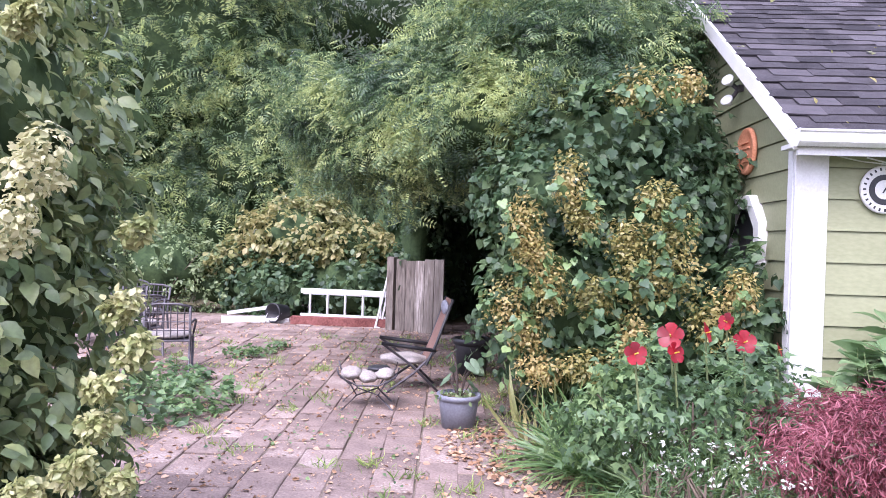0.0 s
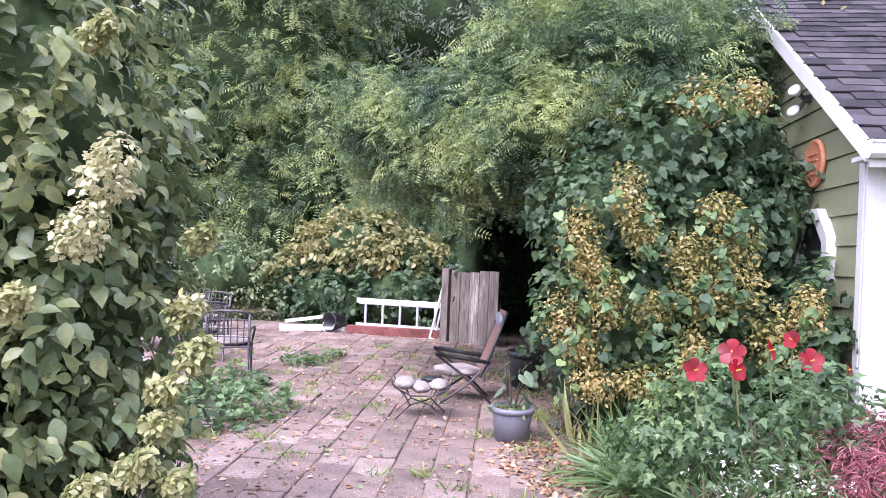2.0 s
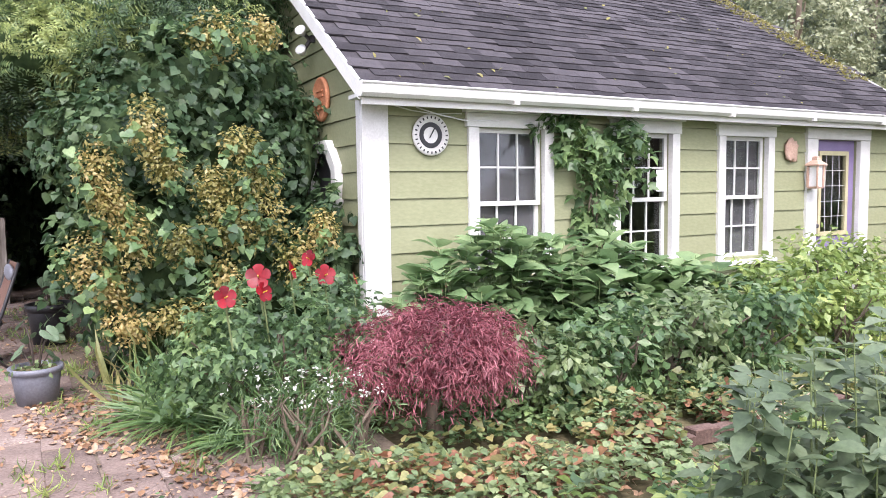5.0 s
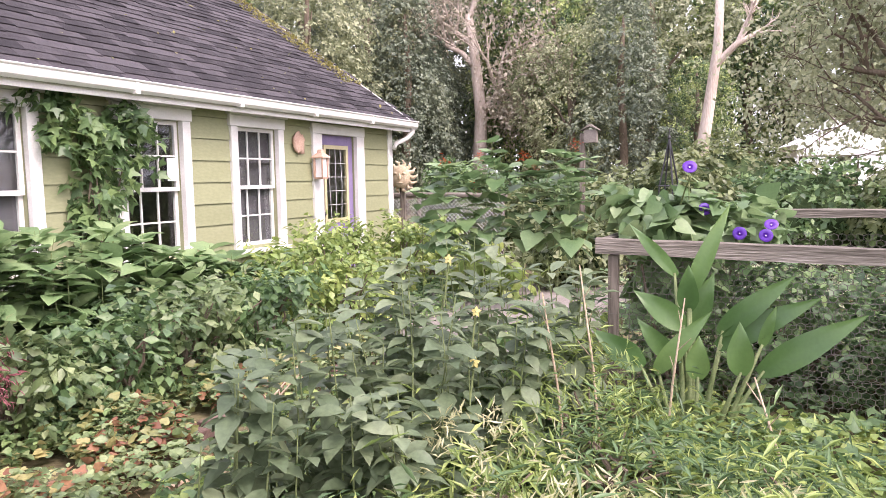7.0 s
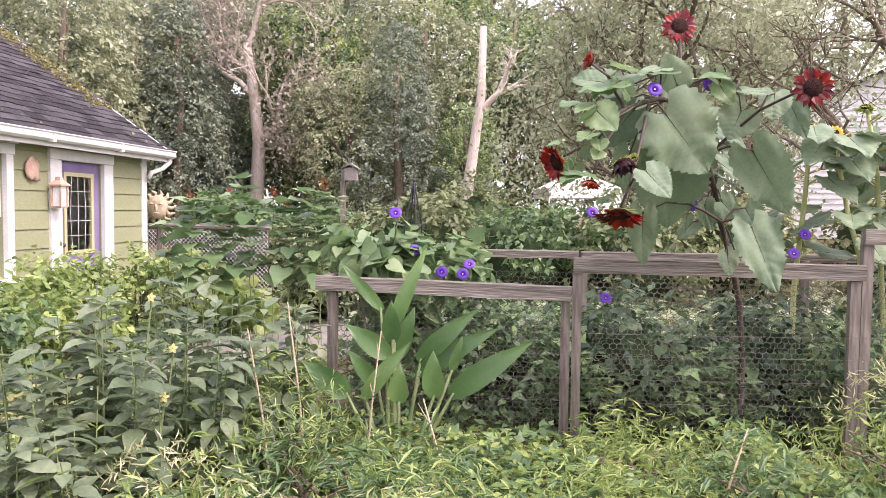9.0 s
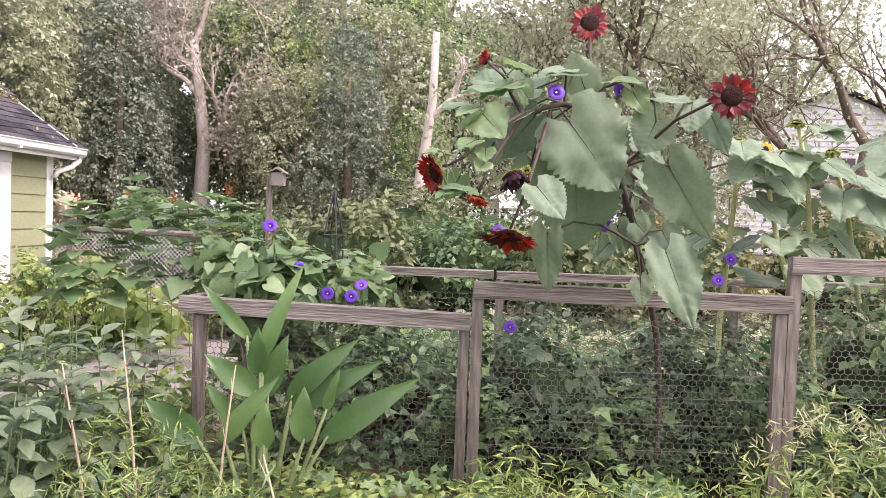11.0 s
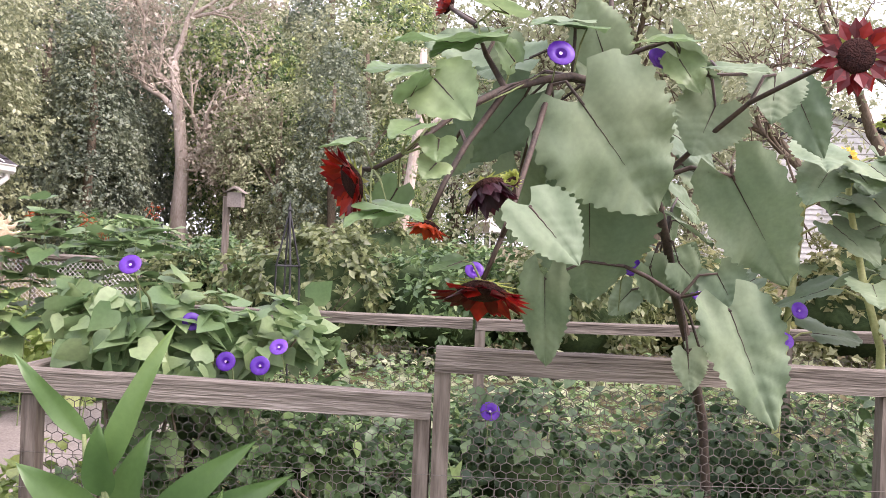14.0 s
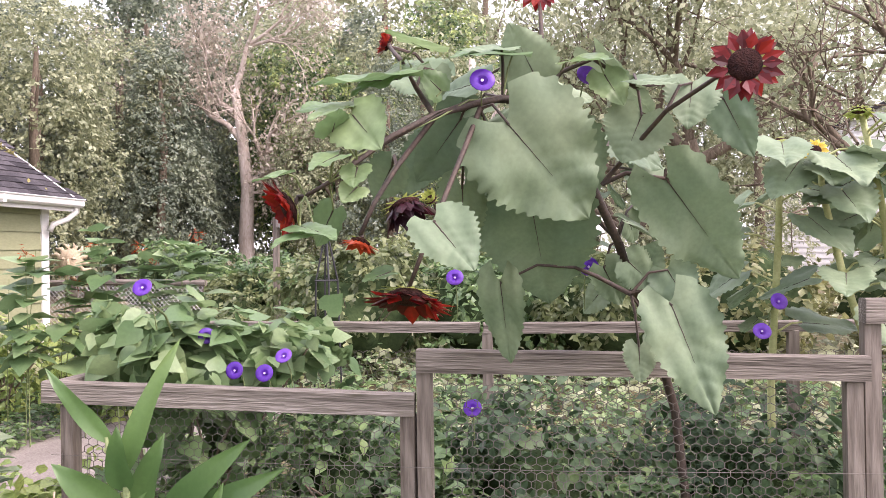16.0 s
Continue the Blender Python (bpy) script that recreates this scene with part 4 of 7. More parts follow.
CP = [(0.541, 8.018, 3.137, 1.211, 1.211, 0.825), (-0.678, 8.255, 2.755, 0.997, 0.997, 0.518), (1.526, 7.788, 3.441, 0.985, 1.094, 0.766), (-1.467, 8.495, 2.551, 0.557, 0.78, 0.332), (0.004, 7.644, 2.773, 0.874, 0.765, 0.418), (0.886, 6.921, 2.955, 0.752, 0.644, 0.537), (1.638, 9.062, 3.98, 0.562, 0.675, 0.562), (-0.36, 7.266, 2.593, 0.704, 0.542, 0.322), (0.513, 6.805, 2.725, 0.536, 0.482, 0.365), (0.037, 6.677, 2.508, 0.534, 0.534, 0.273), (-0.751, 7.504, 2.499, 0.545, 0.545, 0.278)]
canopy = bush("wisteria_canopy", "spreading light green wisteria canopy over a dark arbour", CP, 34000, 0.15, VINE, 13, FROND, "vine", 0.4, 0.35, 0.8, 6, 0)
# Side and roof lumps are added to keep light out of the arbour.
AR = [(0.3, 14.6, 1.3, 1.3, 0.4, 1.7), (1.5, 9.0, 1.2, 0.55, 0.9, 1.5), (1.6, 11.0, 1.3, 0.6, 1.0, 1.6), (1.6, 13.0, 1.3, 0.6, 1.0, 1.6), (-0.75, 12.6, 1.2, 0.35, 1.1, 1.4), (0.4, 9.6, 2.65, 1.5, 1.2, 0.6), (0.3, 11.4, 2.7, 1.6, 1.2, 0.65), (0.3, 13.2, 2.6, 1.6, 1.2, 0.7), (-0.5, 13.9, 1.3, 0.6, 0.6, 1.5), (-2.3, 15.0, 1.7, 1.8, 0.5, 1.7), (-1.3, 14.6, 1.4, 0.8, 0.5, 1.6)]
bush("ivy_wall", "dark ivy behind the arbour, with walls and roof added for shade", AR, 17000, 0.085, DEEP, 14, HEART, "vine", 0.8, 0.3, 0.9, 4, 0)
gate = thing("wooden_gate", "weathered board gate under the wisteria", "gate", (-1.05, 11.5, 0), rz=-24, size=1.13)
for k in range(5):
    o = part("board", Geo().chamfer(0.145, 0.025, 1.02 + 0.02 * math.sin(k * 5), 0.004, pose(0.08 + 0.152 * k, 0, 0)), WEATHERED_UP, gate)
part("gate_post", Geo().chamfer(0.11, 0.11, 1.05, 0.008, pose(-0.07, 0, 0)), WEATHERED_UP, gate)
for z in (0.25, 0.8):
    part("cross_rail", Geo().box(0.01, 0.016, z, 0.76, 0.05, z + 0.09), WEATHERED, gate)

YS = [(-3.165, 13.639, 1.462, 1.127, 0.712, 0.771), (-2.22, 13.568, 1.218, 0.83, 0.593, 0.652), (-4.115, 13.735, 1.0, 0.712, 0.593, 0.475), (-2.594, 14.029, 0.825, 1.424, 0.593, 0.712)]
bush("autumn_shrub", "broad shrub with yellowing and green leaves behind the patio", YS, 9000, 0.11, OLIVE, 15, OVAL, droop=0.9, inner=0.7)
bush("low_green_shrub", "low dense green shrub below the yellowing one", [(-2.087, 13.136, 0.553, 1.422, 0.593, 0.711), (-1.032, 13.287, 0.67, 0.83, 0.593, 0.711), (-3.632, 13.425, 0.514, 1.067, 0.593, 0.593)], 5000, 0.12, DEEP, 16, OVAL)
bush("grey_shrub", "fine grey-green shrub at the patio edge", [(-5.755, 13.449, 0.822, 1.067, 0.712, 0.83), (-4.707, 13.727, 0.59, 0.83, 0.593, 0.652), (-7.404, 13.386, 0.829, 1.186, 0.83, 0.83)], 9000, 0.08, GREY_GREEN, 17)

# tall vine-hung trees behind


def big_tree(name, label, x, y, trunk_h, crown, n, size, material, seed, bark=BARK, r=0.22, core_k=0.6, knobs=6, hang=0.6, shape=PINNA):
    rng = np.random.default_rng(seed)
    t = thing(name, label, "tree", (x, y, 0))
    tr = Geo()
    tr.tube([(0, 0, -0.1), (0.1, 0.05, trunk_h * 0.3), (-0.1, 0, trunk_h * 0.7), (0.05, 0.1, trunk_h)], [r * 1.2, r, r * 0.75, r * 0.35], 9)
    part("trunk", tr, bark, t, smooth=True)
    lb = Geo()
    for l in crown:
        a = Vector((0, 0, min(trunk_h * 0.8, max(1.0, l[2] - l[5]))))
        b = Vector(l[:3])
        lb.tube([a, a.lerp(b, 0.5) + Vector((0, 0, 0.3)), b], [r * 0.45, r * 0.3, r * 0.1], 6)
    part("branching", lb, bark, t, smooth=True)
    full = knobbly(rng, crown, knobs, 0.4)
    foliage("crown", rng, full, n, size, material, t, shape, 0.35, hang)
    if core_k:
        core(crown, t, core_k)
    return t


big_tree("vine_hung_tree", "tall tree smothered in hanging green vines", -6.879, 17.456, 10.716, [(0.036, -0.209, 6.18, 2.858, 1.786, 3.81), (-1.737, -0.537, 3.81, 1.905, 1.429, 2.619), (1.701, -0.637, 3.785, 1.547, 1.19, 2.38), (0.763, -0.287, 9.133, 2.619, 1.905, 2.381), (0.282, -0.857, 2.01, 2.142, 0.952, 1.666)], 20000, 0.34, VINE, 21, core_k=0.75, shape=FROND)
big_tree("vine_hung_tree", "tall tree smothered in hanging green vines", -12.292, 16.676, 10.711, [(0.033, -0.189, 5.589, 3.57, 2.38, 4.165), (1.952, -0.952, 3.181, 2.378, 1.784, 2.735), (0.058, -0.335, 9.725, 2.975, 2.38, 2.975)], 14000, 0.34, VINE, 22, core_k=0.75, shape=FROND)
big_tree("vine_hung_tree", "dark tall tree with vines beyond the patio", -2.628, 23.943, 13.147, [(0.027, -0.167, 5.235, 3.107, 2.39, 2.988), (-1.729, -0.382, 9.396, 2.868, 2.39, 3.107), (1.828, -0.225, 8.787, 2.868, 2.39, 2.868), (0.05, 0.135, 12.973, 3.586, 2.391, 2.988), (3.818, 0.019, 4.031, 2.39, 1.912, 2.868)], 34000, 0.17, FAR_DARK, 23, core_k=0.82)
big_tree("green_tree", "bright green leafy tree rising behind the wisteria", 3.232, 19.566, 10.729, [(0.027, -0.168, 5.024, 2.623, 1.907, 3.1), (0.993, -0.249, 8.334, 2.146, 1.788, 2.265), (-1.874, -0.198, 3.848, 1.431, 1.431, 2.027)], 12000, 0.34, VINE, 24, shape=FROND)
big_tree("green_tree", "leafy tree behind the cottage", 8.842, 22.079, 11.938, [(0.04, -0.251, 7.462, 3.581, 2.387, 3.581), (2.424, -0.245, 9.822, 2.984, 2.387, 2.984), (-2.931, -0.322, 6.29, 2.388, 2.388, 2.984)], 16000, 0.2, FAR, 25)
big_tree("green_tree", "leafy tree behind the cottage", 17.824, 18.97, 11.911, [(0.03, -0.21, 6.095, 3.097, 2.382, 3.573), (-2.298, -1.512, 7.829, 2.38, 2.38, 2.737), (0.644, -0.338, 10.349, 2.977, 2.382, 2.62), (1.168, 1.11, 2.586, 2.861, 2.384, 2.146)], 18000, 0.2, FAR, 26)

# left hydrangea
HL = [(-1.75, 2.519, 1.069, 0.582, 0.582, 0.97), (-1.585, 2.597, 0.49, 0.35, 0.437, 0.535), (-1.567, 2.449, 1.788, 0.436, 0.484, 0.629), (-1.479, 2.522, 1.26, 0.291, 0.388, 0.485), (-2.307, 2.291, 1.354, 0.579, 0.579, 1.158), (-1.761, 2.046, 0.675, 0.479, 0.479, 0.671)]
HYD = (HL[0][0] + 1.8, HL[0][1])
hyd = bush("panicle_hydrangea", "tall panicle hydrangea with cream fading flower heads", HL, 18000, 0.065, HYDRA, 31, OVATE, "shrub", 0.9, 0.4, 0.68, 4, 14)
rng = np.random.default_rng(32)
for (x, y, z, s) in [(-1.2, 2.25, 1.62, 1.15), (-1.27, 2.22, 1.43, 1.0), (-1.0, 2.5, 1.43, 0.6), (-1.0, 2.4, 1.17, 0.75), (-0.95, 2.4, 1.03, 0.8), (-1.03, 2.35, 0.92, 0.6), (-1.06, 2.25, 0.68, 0.8), (-1.2, 2.2, 0.6, 0.8), (-0.95, 2.3, 0.62, 0.6), (-1.05, 2.35, 0.79, 0.6), (-1.26, 2.25, 2.08, 0.7), (-1.45, 2.15, 1.2, 0.7)]:
    x, y, z = 0.17 + (x - 0.17) * 0.87, 0.08 + (y - 0.08) * 0.87, 1.43 + (z - 1.43) * 0.87
    s *= 0.7 if s > 0.95 else 0.52
    x, y = x + 1.8 - HYD[0], y + 2.7 - HYD[1]
    ls = [(x + 0.0, y - 2.7, z, 0.095 * s, 0.095 * s, 0.095 * s), (x + 0.04, y - 2.72, z + 0.08 * s, 0.065 * s, 0.065 * s, 0.07 * s)]
    foliage("flower_head", rng, ls, 420, 0.024, CREAM if s > 0.65 else FADED, hyd, OVAL, 0.35, 0.1, "cream and greenish flower head", sprig=False)

# ---- bed before the cottage ----
bush("hibiscus", "leafy hibiscus with large red flowers", [(1.37, 4.142, 0.495, 0.453, 0.352, 0.453), (1.77, 4.319, 0.445, 0.354, 0.354, 0.404), (1.021, 4.08, 0.396, 0.251, 0.251, 0.352)], 4200, 0.048, GREEN, 41, LOBED, "plant", 0.7, 0.6, 0.0, 4, 16)


def hibiscus_flower(x, y, z, s, yaw, tilt=70):
    s *= 0.68
    t = thing("hibiscus_flower", "large open red hibiscus flower", "flower", (x, y, z), "hibiscus flowers")
    tv = np.array([(0, 0, 0), (0.3, 0.35, 0.1), (0.5, 0.8, 0.22), (0.2, 1.05, 0.2), (-0.2, 1.05, 0.16), (-0.48, 0.8, 0.24), (-0.3, 0.35, 0.08), (0, 0.6, 0.14)])
    fs = [(i, i + 1, 7) for i in range(6)] + [(6, 0, 7)]
    m = pose(0, 0, 0, tilt, 0, yaw)
    for k in range(5):
        g = Geo().add([m @ (pose(0, 0, 0, 0, 0, 72 * k) @ Vector(p * s)) for p in tv], fs)
        part("petal", g, PETAL_RED, t, smooth=True)
    part("stamen", Geo().tube([m @ Vector((0, 0, 0)), m @ Vector((0.05 * s, 0, 0.55 * s))], 0.06 * s, 6), PETAL_YELLOW, t)
    part("flower_stalk", Geo().tube([(0, 0, 0), (0.02, 0.05, -0.1), (0.05, 0.09, -0.3)], 0.006, 5), STEM, t)


for f in [(0.999, 3.661, 0.907, 0.085, 10), (1.225, 3.854, 0.98, 0.1, -25), (1.235, 3.805, 0.899, 0.08, 30), (1.443, 3.967, 0.991, 0.08, 60), (1.592, 4.076, 1.043, 0.075, -60), (1.692, 4.084, 0.933, 0.095, 0), (1.952, 4.255, 0.875, 0.061, 60)]:
    hibiscus_flower(*f)


def blades(name, label, x, y, r, h, n, material, seed, category="plant", width=1.0, lean=1.0, spread=0.5):
    rng = np.random.default_rng(seed)
    t = thing(name, label, category, (x, y, 0))
    a = rng.random(n) * 6.283
    q = r * spread * np.sqrt(rng.random(n))
    P = np.stack([q * np.cos(a), q * np.sin(a), np.full(n, -0.01)], 1)
    D = np.stack([np.cos(a) * lean * rng.random(n), np.sin(a) * lean * rng.random(n), 0.55 + 0.4 * rng.random(n)], 1)
    N = np.stack([-np.cos(a), -np.sin(a), np.full(n, 0.8)], 1)
    tv, tf = BLADE
    tv = tv.copy()
    tv[:, 0] *= width
    tv[:, 2] *= -2.0
    tv[-1, 2] = 0.45 * -1
    tv[:, 2] *= -1
    tv[:, 2] = -np.array([0, 0, 0.0, 0.0, 0.14, 0.14, 0.4])
    part("strap_foliage", scatter("strap_foliage", (tv, tf), P, -N * np.array([1, 1, -1]), D, h * (0.6 + 0.6 * rng.random(n))), material, t, kind="stuff")
    return t


blades("daylily_clump", "arching grassy strap-leaved daylily clump", 1.061, 4.688, 0.5, 0.5, 900, GRASSY, 42, lean=2.4, width=0.36)
blades("daylily_clump", "arching grassy strap-leaved daylily clump", 1.418, 4.111, 0.5, 0.45, 800, GRASSY, 43, lean=2.6, width=0.36)
blades("yellow_lily", "tall lily with yellowing leaves against the vine", 0.613, 5.223, 0.2, 0.5, 26, OLIVE, 44, lean=1.3, width=0.7)
for k, (x, y) in enumerate([(1.371, 3.586), (1.568, 3.439), (1.172, 3.734)]):
    t = bush("white_aster", "small white flowering aster clump", [(x, y, 0.25, 0.2, 0.2, 0.26)], 520, 0.05, GREEN, 45 + k, STRIP, "plant", 0.3, 0.7, 0, 0, 10)
    rng = np.random.default_rng(60 + k)
    foliage("bloom", rng, [(0, 0, 0.4, 0.17, 0.17, 0.1)], 80, 0.02, WHITE_FL, t, OVAL, 0.5, 0, "tiny white flowers")

maple = thing("japanese_maple", "low dome-shaped red laceleaf Japanese maple", "tree", (2.2, 3.65, 0))
rng = np.random.default_rng(50)
ml = [(0, 0, 0.54, 0.48, 0.4, 0.15), (-0.32, -0.08, 0.46, 0.24, 0.25, 0.13), (0.32, -0.08, 0.46, 0.24, 0.25, 0.13), (0.02, -0.1, 0.63, 0.3, 0.26, 0.12), (0.05, -0.28, 0.44, 0.26, 0.18, 0.13)]
foliage("leaves", rng, knobbly(rng, ml, 5, 0.35), 17000, 0.045, MAROON, maple, STRIP, 0.5, 1.1)
g = Geo().tube([(0.02, 0, -0.05), (-0.02, 0, 0.12), (0.04, 0, 0.3)], [0.05, 0.042, 0.03], 8)
for k in range(8):
    a = 0.785 * k
    part("branch", Geo().tube([(0.03, 0, 0.25), (0.2 * math.cos(a), 0.16 * math.sin(a), 0.5), (0.42 * math.cos(a), 0.35 * math.sin(a), 0.5)], [0.02, 0.012, 0.005], 5), BARK, maple)
part("trunk", g, BARK, maple, "grey-brown twisting trunk", smooth=True)

rng = np.random.default_rng(58)
for k, (x, y, rx, n, h0, h1) in enumerate([(2.75, 4.5, 0.4, 22, 0.55, 0.95), (3.25, 4.6, 0.45, 30, 0.75, 1.3), (3.85, 4.5, 0.42, 24, 0.7, 1.12), (4.4, 4.4, 0.4, 24, 0.6, 1.1), (4.95, 4.2, 0.4, 22, 0.5, 0.9)]):
    stalk_plant("mophead_hydrangea", "broad-leaved green hydrangea against the cottage", "shrub", around(rng, x, y, rx, 0.36, n, h0, h1), 0.25 if k < 3 else 0.27, MOPLEAF, 51 + k, "hydrangeas along the wall", 6, 0.35, shape=ROUNDED, droop=0.3)
for k, (x, y, s, mt) in enumerate([(2.9, 3.7, 0.45, GREY_GREEN), (3.5, 3.6, 0.55, GREEN), (4.1, 3.6, 0.6, GREY_GREEN), (4.8, 3.5, 0.6, GREEN), (5.5, 3.8, 0.75, BRIGHT), (6.3, 4.1, 0.85, BRIGHT), (7.1, 4.2, 0.8, BRIGHT), (5.9, 3.4, 0.6, BRIGHT), (7.9, 4.0, 0.8, BRIGHT), (8.8, 3.9, 0.75, BRIGHT)]):
    bush("border_perennial", "loose leafy perennial in the border before the cottage", [(x, y, s * 0.45, 0.42, 0.36, s * 0.55), (x + 0.15, y - 0.1, s * 0.8, 0.25, 0.25, s * 0.3)], 1300, 0.075, mt, 61 + k, SIMPLE, "plant", 0.4, 0.7, 0.0, 3, 14)
rng = np.random.default_rng(71)


def cover(name, label, x0, x1, y0, y1, n, size, h, material, keep=None, shape=OVAL, category="ground cover"):
    P = np.stack([x0 + (x1 - x0) * rng.random(n), y0 + (y1 - y0) * rng.random(n), np.zeros(n)], 1)
    d = np.array([noise.noise(Vector((p[0] * 2.1, p[1] * 2.1, 3))) for p in P])
    P = P[(d > -0.25)]
    if keep:
        P = np.array([p for p in P if keep(p[0], p[1])])
    d = np.array([noise.noise(Vector((p[0] * 2.1, p[1] * 2.1, 3))) for p in P])
    m = len(P)
    P[:, 2] = rng.random(m) * h * (0.5 + np.clip(d + 0.3, 0, 1)) + 0.005
    N = np.array([0, 0, 1.0]) + 0.45 * rng.normal(size=(m, 3))
    ob = part(name, scatter(name, shape, P, N, rng.normal(size=(m, 3)) * np.array([1, 1, 0.25]), size * (0.6 + 0.8 * rng.random(m))), material, None, kind="stuff")
    return tagged(ob, label, category)


in_bed = lambda x, y: y > 2.86 and (y > 5.8 - 1.55 * (x - 0.55) if x < 2.4 else True)
cover("bed_groundcover", "mixed low green leaves covering the bed", 0.6, 9.5, 2.86, 5.1, 22000, 0.055, 0.16, GREEN, in_bed)
cover("bed_groundcover", "yellow and reddish low leaves along the bed edge", 1.2, 5.5, 2.62, 3.35, 1900, 0.052, 0.17, OLIVE, None, HEART)
cover("bed_groundcover", "rusty low leaves along the bed edge", 1.3, 4.2, 2.6, 3.05, 900, 0.05, 0.16, RUSTY, None, HEART)
cover("leaf_litter", "tan fallen leaves over the paving edge", 0.0, 1.9, 2.0, 5.6, 4200, 0.045, 0.012, LITTER, lambda x, y: abs(x + 0.55 * (y - 4.4) - 0.75) < 0.45)
cover("leaf_litter", "dry leaves and twigs along the bed edging", 0.7, 4.4, 1.6, 2.9, 1900, 0.04, 0.01, LITTER)
cover("edge_weeds", "creeping green weeds spilling over the edging bricks", 1.0, 5.2, 2.4, 3.3, 7500, 0.05, 0.16, GREY_GREEN)
cover("leaf_litter", "scattered dry leaves on the paving", -4.5, 1.0, 3.0, 12.0, 3800, 0.042, 0.008, LITTER)
cover("weed_patch", "patch of low green weeds on the paving", -3.4, -1.7, 4.6, 7.3, 4200, 0.07, 0.2, GREEN, lambda x, y: ((x + 2.45) / 0.62) ** 2 + ((y - 5.9) / 1.1) ** 2 < 1 + 0.5 * noise.noise(Vector((x * 3, y * 3, 0))))
cover("weed_patch", "small patch of weeds by the chair", -2.75, -2.2, 8.2, 9.4, 380, 0.07, 0.1, GREEN)
edge = thing("bed_edging", "row of old red bricks edging the bed", "edging", (1.7, 2.8, 0), kind="structure")
eb = Geo().chamfer(0.19, 0.09, 0.09, 0.008, Matrix())
eb = eb.mesh("brick")
eb.materials.append(EDGE_BRICK)
for k in range(19):
    ob = part("brick", eb, EDGE_BRICK, edge)
    ob.matrix_local = pose(0.2 * k, -0.005 * k + 0.012 * math.sin(7 * k), -0.055 + 0.01 * math.sin(3 * k), 3 * math.sin(2 * k), 2 * math.sin(5 * k), 4 * math.sin(11 * k))

# ---- growth by the garden fence ----
rng = np.random.default_rng(81)
DUSK = [(2.25, 1.4, 0.25, 9, 0.5, 0.85), (2.4, 1.05, 0.3, 9, 0.45, 0.72), (2.6, 1.4, 0.3, 10, 0.6, 0.98), (2.95, 1.15, 0.3, 10, 0.6, 0.95), (3.2, 1.4, 0.3, 10, 0.7, 1.12), (3.5, 1.05, 0.3, 10, 0.6, 1.02), (3.8, 1.3, 0.3, 9, 0.7, 1.15), (4.05, 0.95, 0.22, 7, 0.7, 1.1)]
for k, (x, y, r, n, h0, h1) in enumerate(DUSK):
    ds = stalk_plant("evening_primrose", "dusky leafy border plant on reddish stems", "plant", around(rng, x, y, r, r * 0.8, n, h0, h1), 0.145, DUSKY, 82 + k, "dusky border plants", 12, 0.06, None, LANCE, 0.8)
for k, (x, y, z) in enumerate([(3.12, 1.0, 0.83), (2.9, 0.92, 0.68), (3.3, 1.2, 1.02)]):
    fw = thing("primrose_flower", "small pale yellow open flower among the leaves", "flower", (x, y, z), "pale yellow flowers")
    for i in range(5):
        part("petal", scatter("petal", OVAL, np.zeros((1, 3)), np.array([[-1.0, -0.3, 0.4]]), np.array([[0.3 * math.cos(1.257 * i), math.sin(1.257 * i), math.cos(1.257 * i)]]), [0.024]), PALE_YELLOW, fw)
    part("flower_stalk", Geo().tube([(0, 0, 0), (0.03, 0.02, -0.06), (0.03, 0.04, -0.22)], 0.004, 5), STEM, fw)
for k, (x, y, s) in enumerate([(2.2, 0.3, 0.5), (2.5, -0.15, 0.42), (2.0, 0.8, 0.45), (2.6, 0.8, 0.5), (3.0, -0.1, 0.4), (3.3, -0.9, 0.3), (3.6, -1.6, 0.4), (3.9, -2.3, 0.65), (3.3, 0.5, 0.45), (3.8, 0.7, 0.5), (2.9, -0.6, 0.25), (4.1, -1.1, 0.25), (4.2, -2.9, 0.7)]):
    t = bush("goldenrod", "feathery pale goldenrod going to seed", [(x, y, s * 0.4, 0.36, 0.34, s * 0.55)], 800, 0.075, BRIGHT if k % 2 else GREEN, 90 + k, STRIP, "weed", 0.1, 0.8, 0, 3, 12)
    rng = np.random.default_rng(110 + k)
    n = 260 if k in (0, 1, 3, 7) else 170
    a, s2 = rng.integers(0, 7, n) * 0.9, rng.random(n)
    P = np.stack([np.cos(a) * (0.06 + 0.34 * s2), np.sin(a) * (0.06 + 0.34 * s2), s * (1.05 - 0.35 * s2 * s2) + 0.03 * rng.normal(size=n)], 1)
    part("plume", scatter("plume", STRIP, P, rng.normal(size=(n, 3)), rng.normal(size=(n, 3)) + [0, 0, 0.4], np.full(n, 0.055)), CREAM if k in (0, 1, 3, 7) else BRIGHT, t, "pale feathery plumes", kind="stuff")
rng = np.random.default_rng(121)
cover("meadow_weeds", "low mixed weeds before the garden fence", 1.9, 4.6, -4.0, 2.3, 15000, 0.06, 0.2, BRIGHT, None, OVAL)
cover("meadow_weeds", "low green weeds before the garden fence", 1.9, 4.6, -4.0, 2.3, 9000, 0.07, 0.22, GREEN, None, LOBED)
cover("garden_weeds", "lush weeds inside the netted garden", 4.75, 6.1, -4.2, 0.75, 9000, 0.085, 0.55, GREEN, None, LOBED)
cover("near_meadow", "low growth just beyond the netted garden", 6.15, 9.8, -7.0, 1.35, 8000, 0.08, 0.4, GREEN, None, LOBED)
cover("far_meadow", "rough low growth beyond the garden", 6.2, 24.0, -14.0, 5.0, 16000, 0.14, 0.35, FAR, lambda x, y: not (y > 1.4 and x < 9.5), LOBED)
